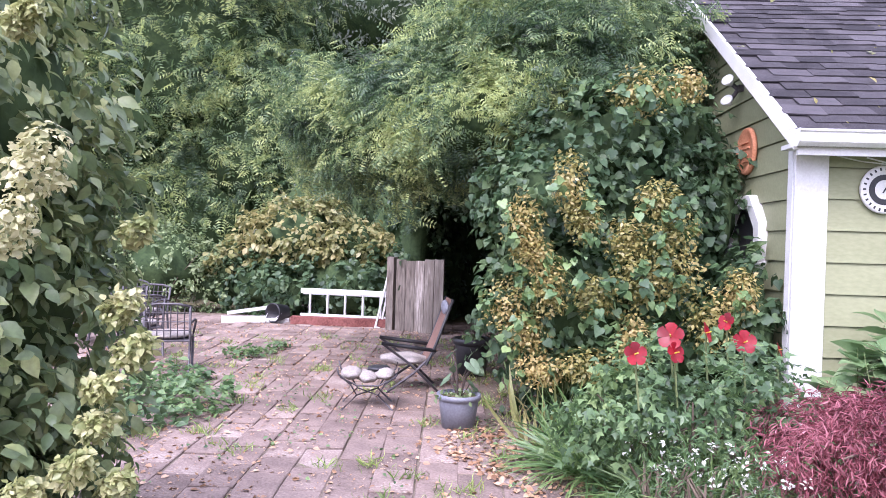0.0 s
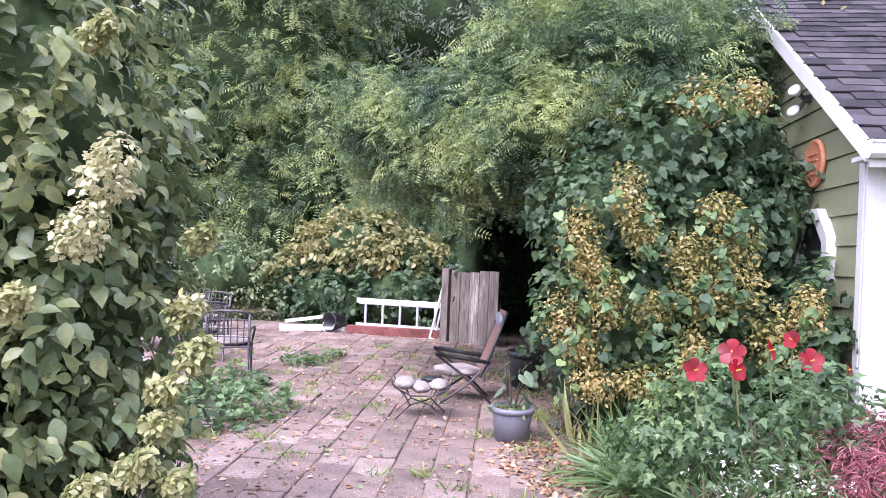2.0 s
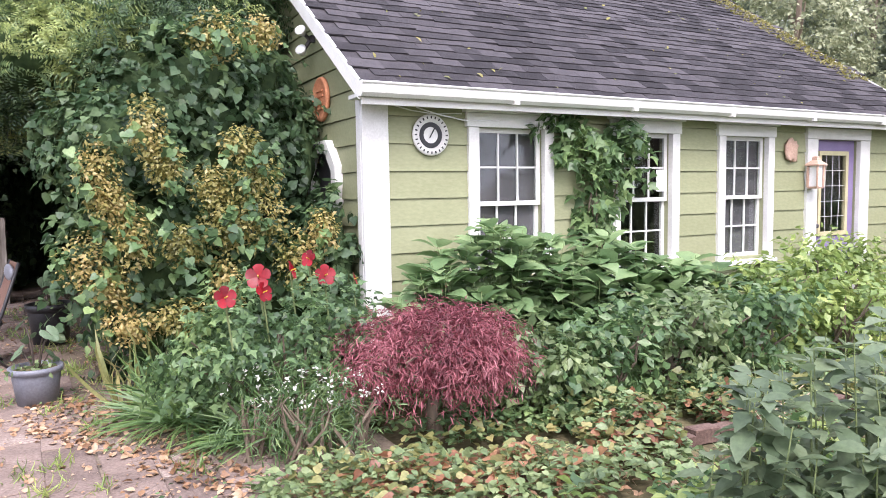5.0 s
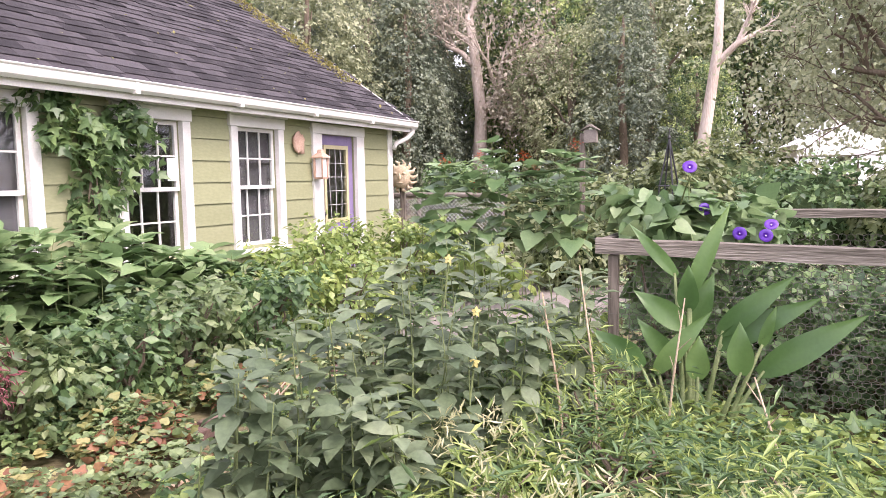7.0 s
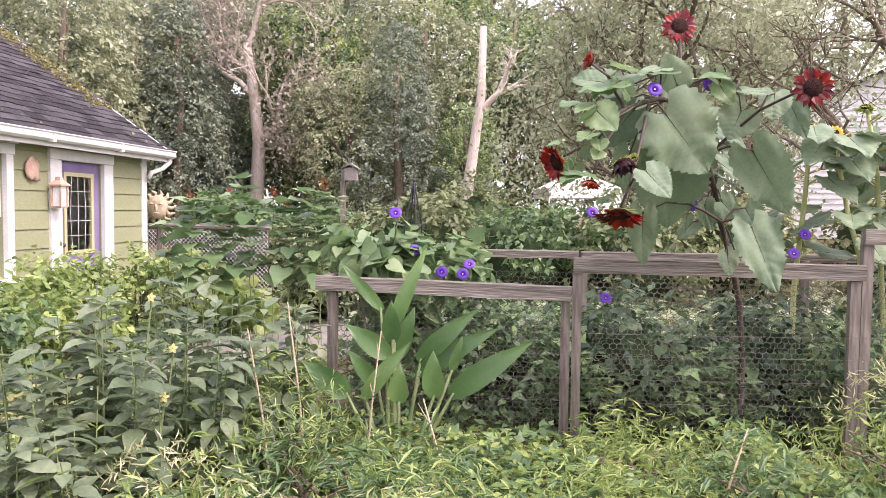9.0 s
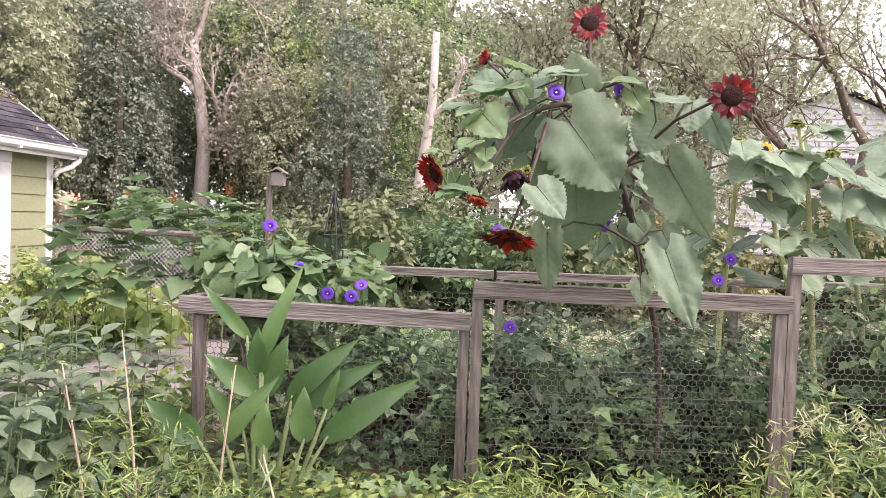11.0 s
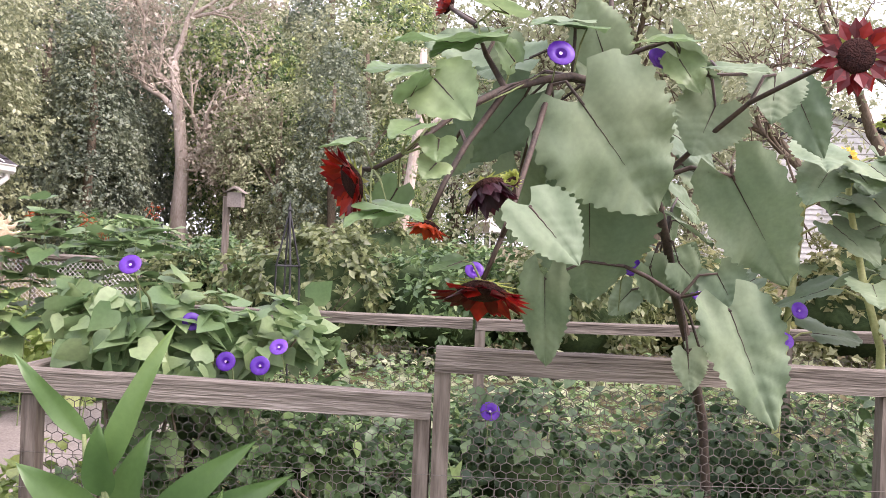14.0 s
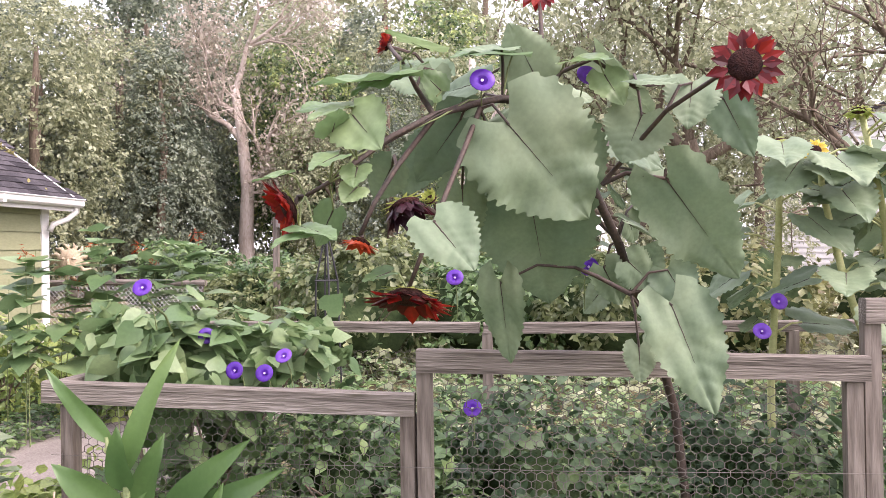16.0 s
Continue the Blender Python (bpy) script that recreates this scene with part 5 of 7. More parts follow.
for k, (x, y, z, n) in enumerate([(5.4, -1.2, 0.4, 1500), (5.5, -0.2, 0.35, 1500), (5.5, -2.2, 0.4, 1500), (5.6, -3.3, 0.55, 1500)]):
    bush("garden_vegetable", "leafy green plants growing in the netted garden", [(x, y, z, 0.5, 0.5, z)], n, 0.07, GREEN if k % 2 else DEEP, 131 + k, OVAL, "plant", 0.5, 0.6, 0.5, 3, 9)

glory = bush("morning_glory", "morning glory vine with violet trumpet flowers over the fence", [(5.05, 0.42, 1.06, 0.28, 0.28, 0.15), (5.0, 0.62, 1.12, 0.22, 0.2, 0.17), (5.35, 0.05, 1.02, 0.25, 0.25, 0.12), (5.2, 0.4, 0.7, 0.2, 0.25, 0.3)], 800, 0.12, BIGLEAF, 141, HEART, "vine", 0.5, 0.6, 0.0, 3, 8)


part("tendril", Geo().tube([(4.49 - 5.05, 0.31 - 0.42, 1.36), (4.7 - 5.05, 0.36 - 0.42, 1.28), (5.0 - 5.05, 0.45 - 0.42, 1.05)], [0.003, 0.005, 0.006], 5), STEM, glory)


def trumpet(x, y, z, yaw, tilt, s=0.038):
    t = thing("morning_glory_flower", "open violet morning glory trumpet with pale throat", "flower", (x, y, z), "morning glory flowers")
    m = pose(0, 0, 0, tilt, 0, yaw)
    part("bloom", Geo().lathe([(0.1 * s, -1.0 * s), (0.18 * s, -0.3 * s), (0.5 * s, 0.05 * s), (1.0 * s, 0.15 * s), (0.97 * s, 0.19 * s), (0.45 * s, 0.1 * s)], 15, m), PETAL_BLUE, t, smooth=True)
    part("throat", Geo().lathe([(0.0, 0.1 * s), (0.13 * s, 0.115 * s), (0.12 * s, 0.06 * s), (0.0, 0.04 * s)], 10, m), PINK_FL, t, "pale pink throat")
    part("flower_stalk", Geo().tube([m @ Vector((0, 0, -1.1 * s)), m @ Vector((0, 0, -2 * s)) + Vector((0.02, 0, -0.03)), m @ Vector((0, 0, -2 * s)) + Vector((0.05, 0, -0.14))], 0.0025, 5), STEM, t)
    part("calyx", Geo().lathe([(0, -1.25 * s), (0.14 * s, -1.1 * s), (0.12 * s, -0.8 * s)], 8, m), STEM, t)


for f in [(3.97, -1.087, 2.04, -80, 70), (4.23, -1.401, 2.1, -70, 65), (4.46, 0.312, 1.41, -80, 60), (4.88, 0.266, 1.17, -60, 70), (4.75, 0.07, 1.04, -85, 75), (4.75, -0.064, 1.03, -80, 70), (4.9, -0.091, 1.08, -90, 50), (4.88, -0.867, 1.425, -85, 60), (4.58, -1.412, 1.475, -80, 70), (4.9, -1.742, 1.377, -80, 70), (5.2, -2.252, 1.3, -80, 70), (5.1, -2.155, 1.18, -90, 60), (4.76, -0.95, 0.9, -85, 60)]:
    trumpet(*f)

# canna


def broad_leaf(L, W, bend, m, wave=0.0, n=9):
    """One long leaf with a midrib fold, a curved blade and a pointed tip."""
    vs, fs = [], []
    for i in range(n + 1):
        s = i / n
        w = W * math.sin(math.pi * min(1, 0.06 + s * 0.94) ** 0.75) * (1 if s < 0.97 else 0.3)
        y, z = L * (s - 0.12 * bend * s * s), -L * bend * s * s * 0.5
        r = 0.25 * w
        u = wave * math.sin(9 * s)
        vs += [(-w, y, z + r + u), (-w * 0.5, y, z + r * 0.4), (0, y, z), (w * 0.5, y, z + r * 0.4), (w, y, z + r - u)]
    for i in range(n):
        for j in range(4):
            q = i * 5 + j
            fs.append((q, q + 1, q + 6, q + 5))
    return Geo().add(vs, fs, m)


canna = thing("canna", "canna with large upright paddle leaves", "plant", (4.28, 0.26, 0))
CANNA = [((4.3, 0.29, 0.74), (-0.05, -0.16, 0.45), 0.11), ((4.3, 0.35, 0.85), (-0.1, 0.2, 0.25), 0.085), ((4.3, 0.29, 0.67), (-0.1, 0.0, 0.21), 0.13), ((4.3, 0.3, 0.58), (-0.1, 0.22, 0.18), 0.15), ((4.3, 0.14, 0.56), (-0.1, -0.29, 0.3), 0.14),
         ((4.3, 0.15, 0.49), (-0.1, -0.41, 0.28), 0.15), ((4.25, -0.05, 0.38), (-0.1, -0.4, 0.32), 0.165), ((4.2, 0.03, 0.38), (-0.05, 0.01, 0.24), 0.15), ((4.25, -0.06, 0.52), (-0.05, -0.05, 0.19), 0.07), ((4.3, 0.37, 0.41), (-0.1, 0.14, 0.19), 0.12),
         ((4.2, 0.44, 0.35), (-0.05, -0.23, 0.32), 0.12), ((4.35, 0.27, 0.56), (-0.05, -0.08, 0.28), 0.14), ((4.2, 0.23, 0.34), (-0.05, 0.0, 0.2), 0.14), ((4.0, 0.47, 0.43), (-0.1, 0.2, 0.17), 0.16)]
for at, d, w in CANNA:
    d, at = Vector(d), Vector(at) - Vector((4.28, 0.26, 0))
    x = d.cross(Vector((-1, 0, 0.35))).normalized()
    m = Matrix((x, d.normalized(), x.cross(d.normalized()))).transposed().to_4x4()
    m.translation = at
    part("leaf", broad_leaf(d.length * 1.12, w * 0.42, 0.45, m, 0.008, 12), CANNALEAF, canna, smooth=True)
    part("stalk", Geo().tube([(at.x * 0.3, at.y * 0.45, 0), (at.x * 0.7 + 0.01, at.y * 0.7, at.z * 0.5), at + d * 0.06], [0.016, 0.013, 0.007], 7), STEM, canna, smooth=True)

# ---- sunflowers ----


def sun_leaf(W, H, parent, at, tip, face, teeth=13, name="leaf", material=None, curl=None):
    """A broad heart-shaped leaf: toothed edge, sunken midrib and side veins, waved blade and drooping tip."""
    n, half = teeth * 4, 7
    seed = Vector(at) * 7.3
    curl = 0.03 + 0.12 * abs(noise.noise(seed)) if curl is None else curl
    lop = 0.1 * noise.noise(seed + Vector((3, 1, 2)))
    pts, fs = [], []
    for i in range(n + 1):
        s = i / n
        w = 0.5 * min(1.0, 1.95 * max(s, 0.004) ** 0.3 * (1 - s) ** 0.86) if i < n else 0.004
        for j in range(-half, half + 1):
            u = j / half
            edge = 1 + ((0.045 if i // 2 % 2 else -0.045) if abs(j) == half and 0 < i < n else 0)
            back = 0.2 * abs(u) ** 1.6 * max(0.0, 1 - s / 0.3)
            vein = (s - 0.06 - 0.3 * abs(u) * w * 2) * 6.5
            dent = -0.013 * math.exp(-((vein - round(vein)) / 0.17) ** 2) * (1 - 0.6 * abs(u)) if 0.3 < vein else 0
            rib = -0.02 * math.exp(-(u * 9) ** 2)
            wav = 0.1 * noise.noise(seed + Vector((u * w * 4.5, s * 3.2, 0))) * abs(u)
            pts.append((w * u * edge * (1 + lop * (1 if u > 0 else -1)), s - back, dent + rib + wav + 0.1 * abs(u) * w - curl * s * s - 0.25 * curl * u * u))
    m = 2 * half + 1
    for i in range(n):
        for j in range(m - 1):
            fs.append((i * m + j, i * m + j + 1, (i + 1) * m + j + 1, (i + 1) * m + j))
    d = Vector(tip).normalized()
    x = d.cross(Vector(face)).normalized()
    mt = Matrix((x, d, x.cross(d))).transposed().to_4x4()
    mt.translation = Vector(at)
    blade = part(name, Geo().add([(a * W, b * H, c * H) for a, b, c in pts], fs, mt), material or SUNLEAF, parent, smooth=True)
    spine = [mt @ Vector((pts[i * m + half][0] * W, pts[i * m + half][1] * H, pts[i * m + half][2] * H + 0.001)) for i in range(1, int(n * 0.6), 2)]
    part("midrib", Geo().tube(spine, [0.0024 * (1 - 0.85 * i / len(spine)) for i in range(len(spine))], 5), DARK_STEM, blade, smooth=True)
    return blade


def sun_flower(at, face, r, parent=None, petal=PETAL_MAROON, droop=0.0, seed=0, name="flower_head"):
    rng = np.random.default_rng(seed)
    d = Vector(face).normalized()
    q = d.to_track_quat("Z", "Y").to_matrix().to_4x4()
    m = Matrix.Translation(at) @ q
    t = part(name, Geo().lathe([(0, 0.16 * r), (0.3 * r, 0.14 * r), (0.48 * r, 0.06 * r), (0.5 * r, -0.04 * r), (0.2 * r, -0.2 * r), (0, -0.22 * r)], 18, m), SEED_DISC, parent, "dark seed disc with ragged petals", smooth=True)
    for ring, n, k in ((0, 17, 1.0), (1, 15, 0.85)):
        for i in range(n):
            a = 360 * (i + 0.5 * ring) / n + 6 * rng.normal()
            L = r * (0.62 + 0.12 * rng.random()) * k
            tilt = -droop * 60 + 12 * rng.normal() + 14 * ring
            vs = [(0, 0, 0), (0.19 * r, L * 0.5, 0.04 * r), (0, L, -0.02 * r), (-0.19 * r, L * 0.5, 0.04 * r), (0, L * 0.5, 0)]
            pm = m @ pose(0, 0, 0, 0, 0, a) @ Matrix.Translation((0, 0.42 * r, 0)) @ pose(0, 0, 0, tilt)
            part("petal", Geo().add(vs, [(0, 1, 4), (1, 2, 4), (2, 3, 4), (3, 0, 4)], pm), petal, t)
    for i in range(11):
        pm = m @ pose(0, 0, 0, 0, 0, 33 * i) @ Matrix.Translation((0, 0.3 * r, -0.16 * r)) @ pose(0, 0, 0, 10)
        part("sepal", Geo().add([(-0.09 * r, 0, 0), (0.09 * r, 0, 0), (0, 0.5 * r, -0.03 * r)], [(0, 1, 2)], pm), CALYX, t)
    return t


PALE_STEM = solid("pale_green_stem", (0.3, 0.33, 0.12), (0.45, 0.47, 0.22), 0.65, 9, 80)
PETAL_DARK = leaf("petal_black_purple", (0.012, 0.003, 0.008), (0.035, 0.006, 0.014), (0.09, 0.012, 0.02))
PETAL_ORANGE = leaf("petal_orange_red", (0.25, 0.02, 0.006), (0.45, 0.06, 0.01), (0.6, 0.14, 0.03))
sf = thing("maroon_sunflower", "tall branching sunflower with drooping maroon flowers and huge leaves", "sunflower", (0, 0, 0))
stalk = [(4.86, -1.8, 0), (4.84, -1.79, 0.55), (4.81, -1.75, 0.9), (4.75, -1.665, 1.207), (4.65, -1.592, 1.367), (4.5, -1.511, 1.569), (4.35, -1.432, 1.721), (4.28, -1.35, 1.88), (4.2, -1.245, 2.011), (4.12, -1.136, 2.018), (4.05, -1.049, 1.989), (3.95, -0.944, 1.941), (3.85, -0.837, 1.866), (3.75, -0.768, 1.787), (3.68, -0.712, 1.726), (3.67, -0.65, 1.69)]
part("stalk", Geo().tube(stalk, [0.018, 0.018, 0.018, 0.017, 0.017, 0.016, 0.015, 0.014, 0.013, 0.012, 0.011, 0.01, 0.008, 0.007, 0.006, 0.005], 9), DARK_STEM, sf, smooth=True)
BRANCH = [[(4.05, -1.071, 1.975), (3.95, -1.036, 1.843), (3.8, -0.978, 1.643), (3.75, -0.948, 1.549), (3.74, -0.906, 1.44)],
          [(3.95, -0.944, 1.93), (3.85, -0.853, 1.779), (3.78, -0.806, 1.675), (3.75, -0.775, 1.59)],
          [(4.2, -1.248, 2.011), (4.2, -1.316, 2.11), (4.2, -1.418, 2.147), (4.25, -1.549, 2.062)],
          [(4.35, -1.451, 1.762), (4.25, -1.542, 1.863), (4.1, -1.626, 1.954), (3.95, -1.738, 2.013), (3.89, -1.785, 2.03)],
          [(4.35, -1.451, 1.762), (4.3, -1.526, 1.791), (4.3, -1.648, 1.77)],
          [(4.45, -1.55, 1.382), (4.4, -1.431, 1.448), (4.4, -1.357, 1.479)],
          [(3.95, -0.944, 1.944), (3.95, -0.893, 2.026), (3.9, -0.862, 2.091), (4.05, -0.79, 2.18)],
          [(4.2, -1.245, 2.011), (4.22, -1.26, 2.15), (4.25, -1.25, 2.4)]]
for b in BRANCH:
    part("branch", Geo().tube(b, [0.009 - 0.004 * i / len(b) for i in range(len(b))], 7), DARK_STEM, sf, smooth=True)
CAM_SIDE, SKY_SIDE = (-1, 0, 0.35), (-0.45, 0, 1)
SUNL = [((4.02, -1.15, 1.93), (0.07, -0.23, -0.27), 0.4, 0.4, (-1, 0, 0.1)), ((4.2, -1.21, 1.73), (0.3, -0.06, -0.42), 0.4, 0.52, (-1, 0, -0.3)), ((4.35, -1.1, 1.44), (0.1, -0.02, -0.32), 0.165, 0.34, (-1, 0.2, 0)), ((3.6, -1.0, 1.62), (-0.05, -0.1, -0.11), 0.17, 0.17, (-0.8, 0, 0.8)),
        ((4.22, -1.57, 1.97), (-0.02, 0.06, -0.14), 0.22, 0.17, CAM_SIDE), ((4.15, -1.54, 2.06), (-0.1, -0.11, -0.03), 0.12, 0.16, SKY_SIDE), ((4.15, -1.71, 2.05), (-0.05, 0.02, -0.13), 0.17, 0.16, CAM_SIDE), ((4.3, -1.83, 2.03), (0.0, -0.09, -0.19), 0.15, 0.22, (-1, 0.3, 0)),
        ((4.3, -1.65, 1.77), (0.2, -0.29, -0.37), 0.28, 0.5, (-1, 0.3, 0.0)), ((4.3, -1.66, 1.37), (-0.1, -0.12, -0.34), 0.25, 0.38, CAM_SIDE), ((4.4, -1.57, 1.21), (-0.05, 0.0, -0.11), 0.115, 0.13, CAM_SIDE), ((4.2, -1.43, 2.16), (0.15, -0.18, -0.19), 0.17, 0.3, (-0.5, 0.6, 0.6)),
        ((4.1, -1.01, 1.96), (0.05, 0.16, -0.2), 0.2, 0.26, (-0.9, -0.3, -0.2)), ((4.15, -1.1, 1.82), (0.05, 0.09, -0.1), 0.15, 0.15, CAM_SIDE), ((4.2, -1.24, 2.09), (-0.1, 0.08, 0.15), 0.19, 0.2, (-1, 0, -0.3)), ((4.1, -1.14, 2.17), (-0.15, 0.11, -0.04), 0.13, 0.2, SKY_SIDE),
        ((4.0, -0.94, 2.09), (0.0, 0.01, -0.1), 0.11, 0.11, CAM_SIDE), ((4.5, -1.63, 1.21), (0.0, -0.12, 0.08), 0.15, 0.15, SKY_SIDE), ((4.45, -1.54, 1.5), (0.05, -0.09, -0.08), 0.155, 0.15, CAM_SIDE), ((4.5, -1.68, 1.47), (0.0, -0.07, -0.12), 0.18, 0.16, CAM_SIDE),
        ((4.5, -1.75, 1.72), (0.1, 0.05, -0.12), 0.16, 0.18, CAM_SIDE), ((4.5, -1.54, 1.64), (0.1, -0.16, -0.08), 0.12, 0.21, SKY_SIDE), ((4.5, -1.46, 1.48), (0.1, -0.08, -0.15), 0.14, 0.2, CAM_SIDE), ((4.25, -1.31, 1.92), (0.1, -0.11, -0.21), 0.25, 0.28, (-1, 0, 0.1)), ((4.15, -1.0, 1.75), (0.1, 0.02, -0.2), 0.17, 0.25, (-1, 0.2, -0.1)), ((4.2, -0.9, 1.9), (0.05, 0.12, -0.16), 0.16, 0.22, (-1, 0, 0)), ((3.95, -0.82, 1.8), (0.1, 0.1, -0.12), 0.13, 0.16, (-1, 0, -0.2))]
rng = np.random.default_rng(77)
for k in range(20):
    p = Vector(stalk[int(rng.integers(4, 11))])
    a = rng.random() * 6.28
    dv = (0.4 * math.cos(a) + 0.2, math.sin(a), -0.5 + 0.5 * float(rng.normal()))
    q = 0.6 + 0.5 * float(rng.random())
    SUNL.append(((p.x + 0.16 + 0.1 * float(rng.random()), p.y + 0.14 * dv[1], p.z + 0.06 + 0.06 * float(rng.normal())), dv, 0.2 * q, 0.22 * q, (-0.7, 0, 0.6)))
nodes_ = [Vector(p) for b in [stalk] + BRANCH for p in b]
for at, tip, w, h, face in SUNL:
    sun_leaf(w, h, sf, at, tip, face)
    a = Vector(at)
    near = min(nodes_, key=lambda p: (p - a).length)
    part("leaf_stalk", Geo().tube([near, near.lerp(a, 0.5) + Vector((0, 0, 0.03)), a + Vector(tip).normalized() * h * 0.04], [0.006, 0.005, 0.004], 5), DARK_STEM, sf)
for k, (at, face, r, dr, pt) in enumerate([((3.877, -1.795, 2.027), (-1, 0.1, 0.05), 0.09, 0.15, PETAL_MAROON), ((3.66, -0.606, 1.66), (-0.45, 0.7, -0.35), 0.09, -0.5, PETAL_MAROON), ((3.7, -0.908, 1.66), (-0.25, -0.4, -0.9), 0.085, -0.9, PETAL_DARK), ((3.74, -0.906, 1.42), (-0.3, 0.05, -1), 0.118, -0.3, PETAL_MAROON), ((3.75, -0.775, 1.57), (-0.2, 0.3, -1), 0.055, -0.6, PETAL_ORANGE), ((4.08, -0.78, 2.2), (-0.2, 0.5, 0.2), 0.055, -0.8, PETAL_MAROON), ((3.75, -0.968, 1.68), (-0.6, 0.3, 0.6), 0.035, -1.1, CALYX), ((4.25, -1.25, 2.42), (-0.8, 0, 0.2), 0.09, 0.2, PETAL_MAROON)]):
    sun_flower(at, face, r, sf, pt, dr, k)
    a = Vector(at)
    near = min(nodes_, key=lambda p: (p - a).length)
    part("flower_stalk", Geo().tube([near, near.lerp(a, 0.5) + Vector((0.01, 0, 0.015)), a - Vector(face).normalized() * r * 0.2], [0.007, 0.006, 0.006], 6), DARK_STEM, sf)

# morning glory climbing over the sunflower
climb = thing("climbing_morning_glory", "morning glory twining over the sunflower with smooth heart leaves", "vine", (0, 0, 0))
CLIMB = [((3.66, -0.78, 1.9), (-0.06, -0.08, -0.09), 0.165, 0.15, (-0.9, 0.3, 0.5)), ((3.62, -0.76, 1.79), (-0.07, 0.06, -0.04), 0.1, 0.1, SKY_SIDE), ((3.64, -0.8, 1.76), (-0.04, 0.0, -0.05), 0.085, 0.07, CAM_SIDE), ((3.64, -0.8, 1.71), (-0.04, 0.03, -0.04), 0.08, 0.065, CAM_SIDE), ((3.6, -0.66, 1.61), (-0.1, -0.13, -0.02), 0.1, 0.16, (-0.2, 0, 1)), ((3.6, -0.7, 1.6), (-0.1, 0.08, -0.03), 0.1, 0.13, (-0.2, 0, 1)),
         ((3.62, -0.62, 1.745), (-0.07, 0.06, -0.02), 0.06, 0.1, (-0.1, 0, 1)), ((3.8, -0.88, 2.02), (-0.2, 0.19, -0.04), 0.17, 0.27, (-0.2, 0, 1)), ((3.85, -0.9, 2.06), (-0.15, 0.14, -0.09), 0.14, 0.22, (-0.2, 0, 1)), ((3.7, -0.77, 1.93), (-0.1, 0.09, -0.04), 0.1, 0.14, SKY_SIDE), ((4.1, -1.17, 2.15), (-0.2, 0.17, -0.03), 0.15, 0.26, SKY_SIDE), ((3.75, -0.86, 1.49), (-0.05, 0.06, -0.02), 0.07, 0.09, SKY_SIDE),
         ((3.65, -0.73, 1.85), (-0.05, -0.03, 0.04), 0.1, 0.09, SKY_SIDE), ((3.95, -0.97, 2.01), (-0.05, 0.05, 0.05), 0.09, 0.09, CAM_SIDE), ((3.9, -0.95, 2.12), (-0.15, 0.1, 0.02), 0.13, 0.18, SKY_SIDE), ((4.15, -1.35, 2.13), (-0.12, -0.1, -0.02), 0.13, 0.18, SKY_SIDE), ((4.2, -1.45, 2.1), (-0.05, -0.05, -0.1), 0.12, 0.14, CAM_SIDE), ((3.8, -0.72, 1.95), (-0.1, 0.1, -0.02), 0.12, 0.15, SKY_SIDE), ((3.75, -0.7, 1.66), (0.02, 0.06, -0.1), 0.1, 0.12, CAM_SIDE)]
for at, tip, w, h, face in CLIMB:
    sun_leaf(w, h, climb, at, tip, face, 6, "leaf", BIGLEAF)
    a = Vector(at)
    near = min(nodes_, key=lambda p: (p - a).length)
    part("leaf_stalk", Geo().tube([near, near.lerp(a, 0.5) + Vector((-0.01, 0, 0.02)), a], [0.003, 0.003, 0.0025], 5), STEM, climb)
for k in range(3):
    part("tendril", Geo().tube([Vector(p) + Vector((0.016 * math.cos(2.2 * i + 2 * k), 0.016 * math.sin(2.2 * i + 2 * k), 0.012 * math.cos(1.7 * i + k))) for i, p in enumerate(stalk[6 + k:15])], 0.003, 5), DARK_STEM if k else STEM, climb, smooth=True)

ys = thing("yellow_sunflower", "pale-stemmed sunflower with wide leaves and yellow heads", "sunflower", (0, 0, 0))
rng = np.random.default_rng(7)
YST = [[(5.25, -2.64, 0), (5.22, -2.62, 0.6), (5.2, -2.595, 1.153), (5.2, -2.512, 1.433), (5.2, -2.439, 1.769), (5.18, -2.417, 1.93)],
       [(5.5, -2.95, 0), (5.45, -2.85, 0.9), (5.3, -2.72, 1.7), (5.2, -2.6, 2.1)], [(5.6, -3.3, 0), (5.55, -3.2, 0.9), (5.4, -3.0, 1.6), (5.3, -2.85, 1.95)],
       [(5.5, -2.3, 0), (5.5, -2.3, 0.9), (5.35, -2.3, 1.6), (5.22, -2.27, 1.98)], [(5.7, -3.8, 0), (5.6, -3.7, 0.9), (5.5, -3.5, 1.7), (5.4, -3.3, 2.1)]]
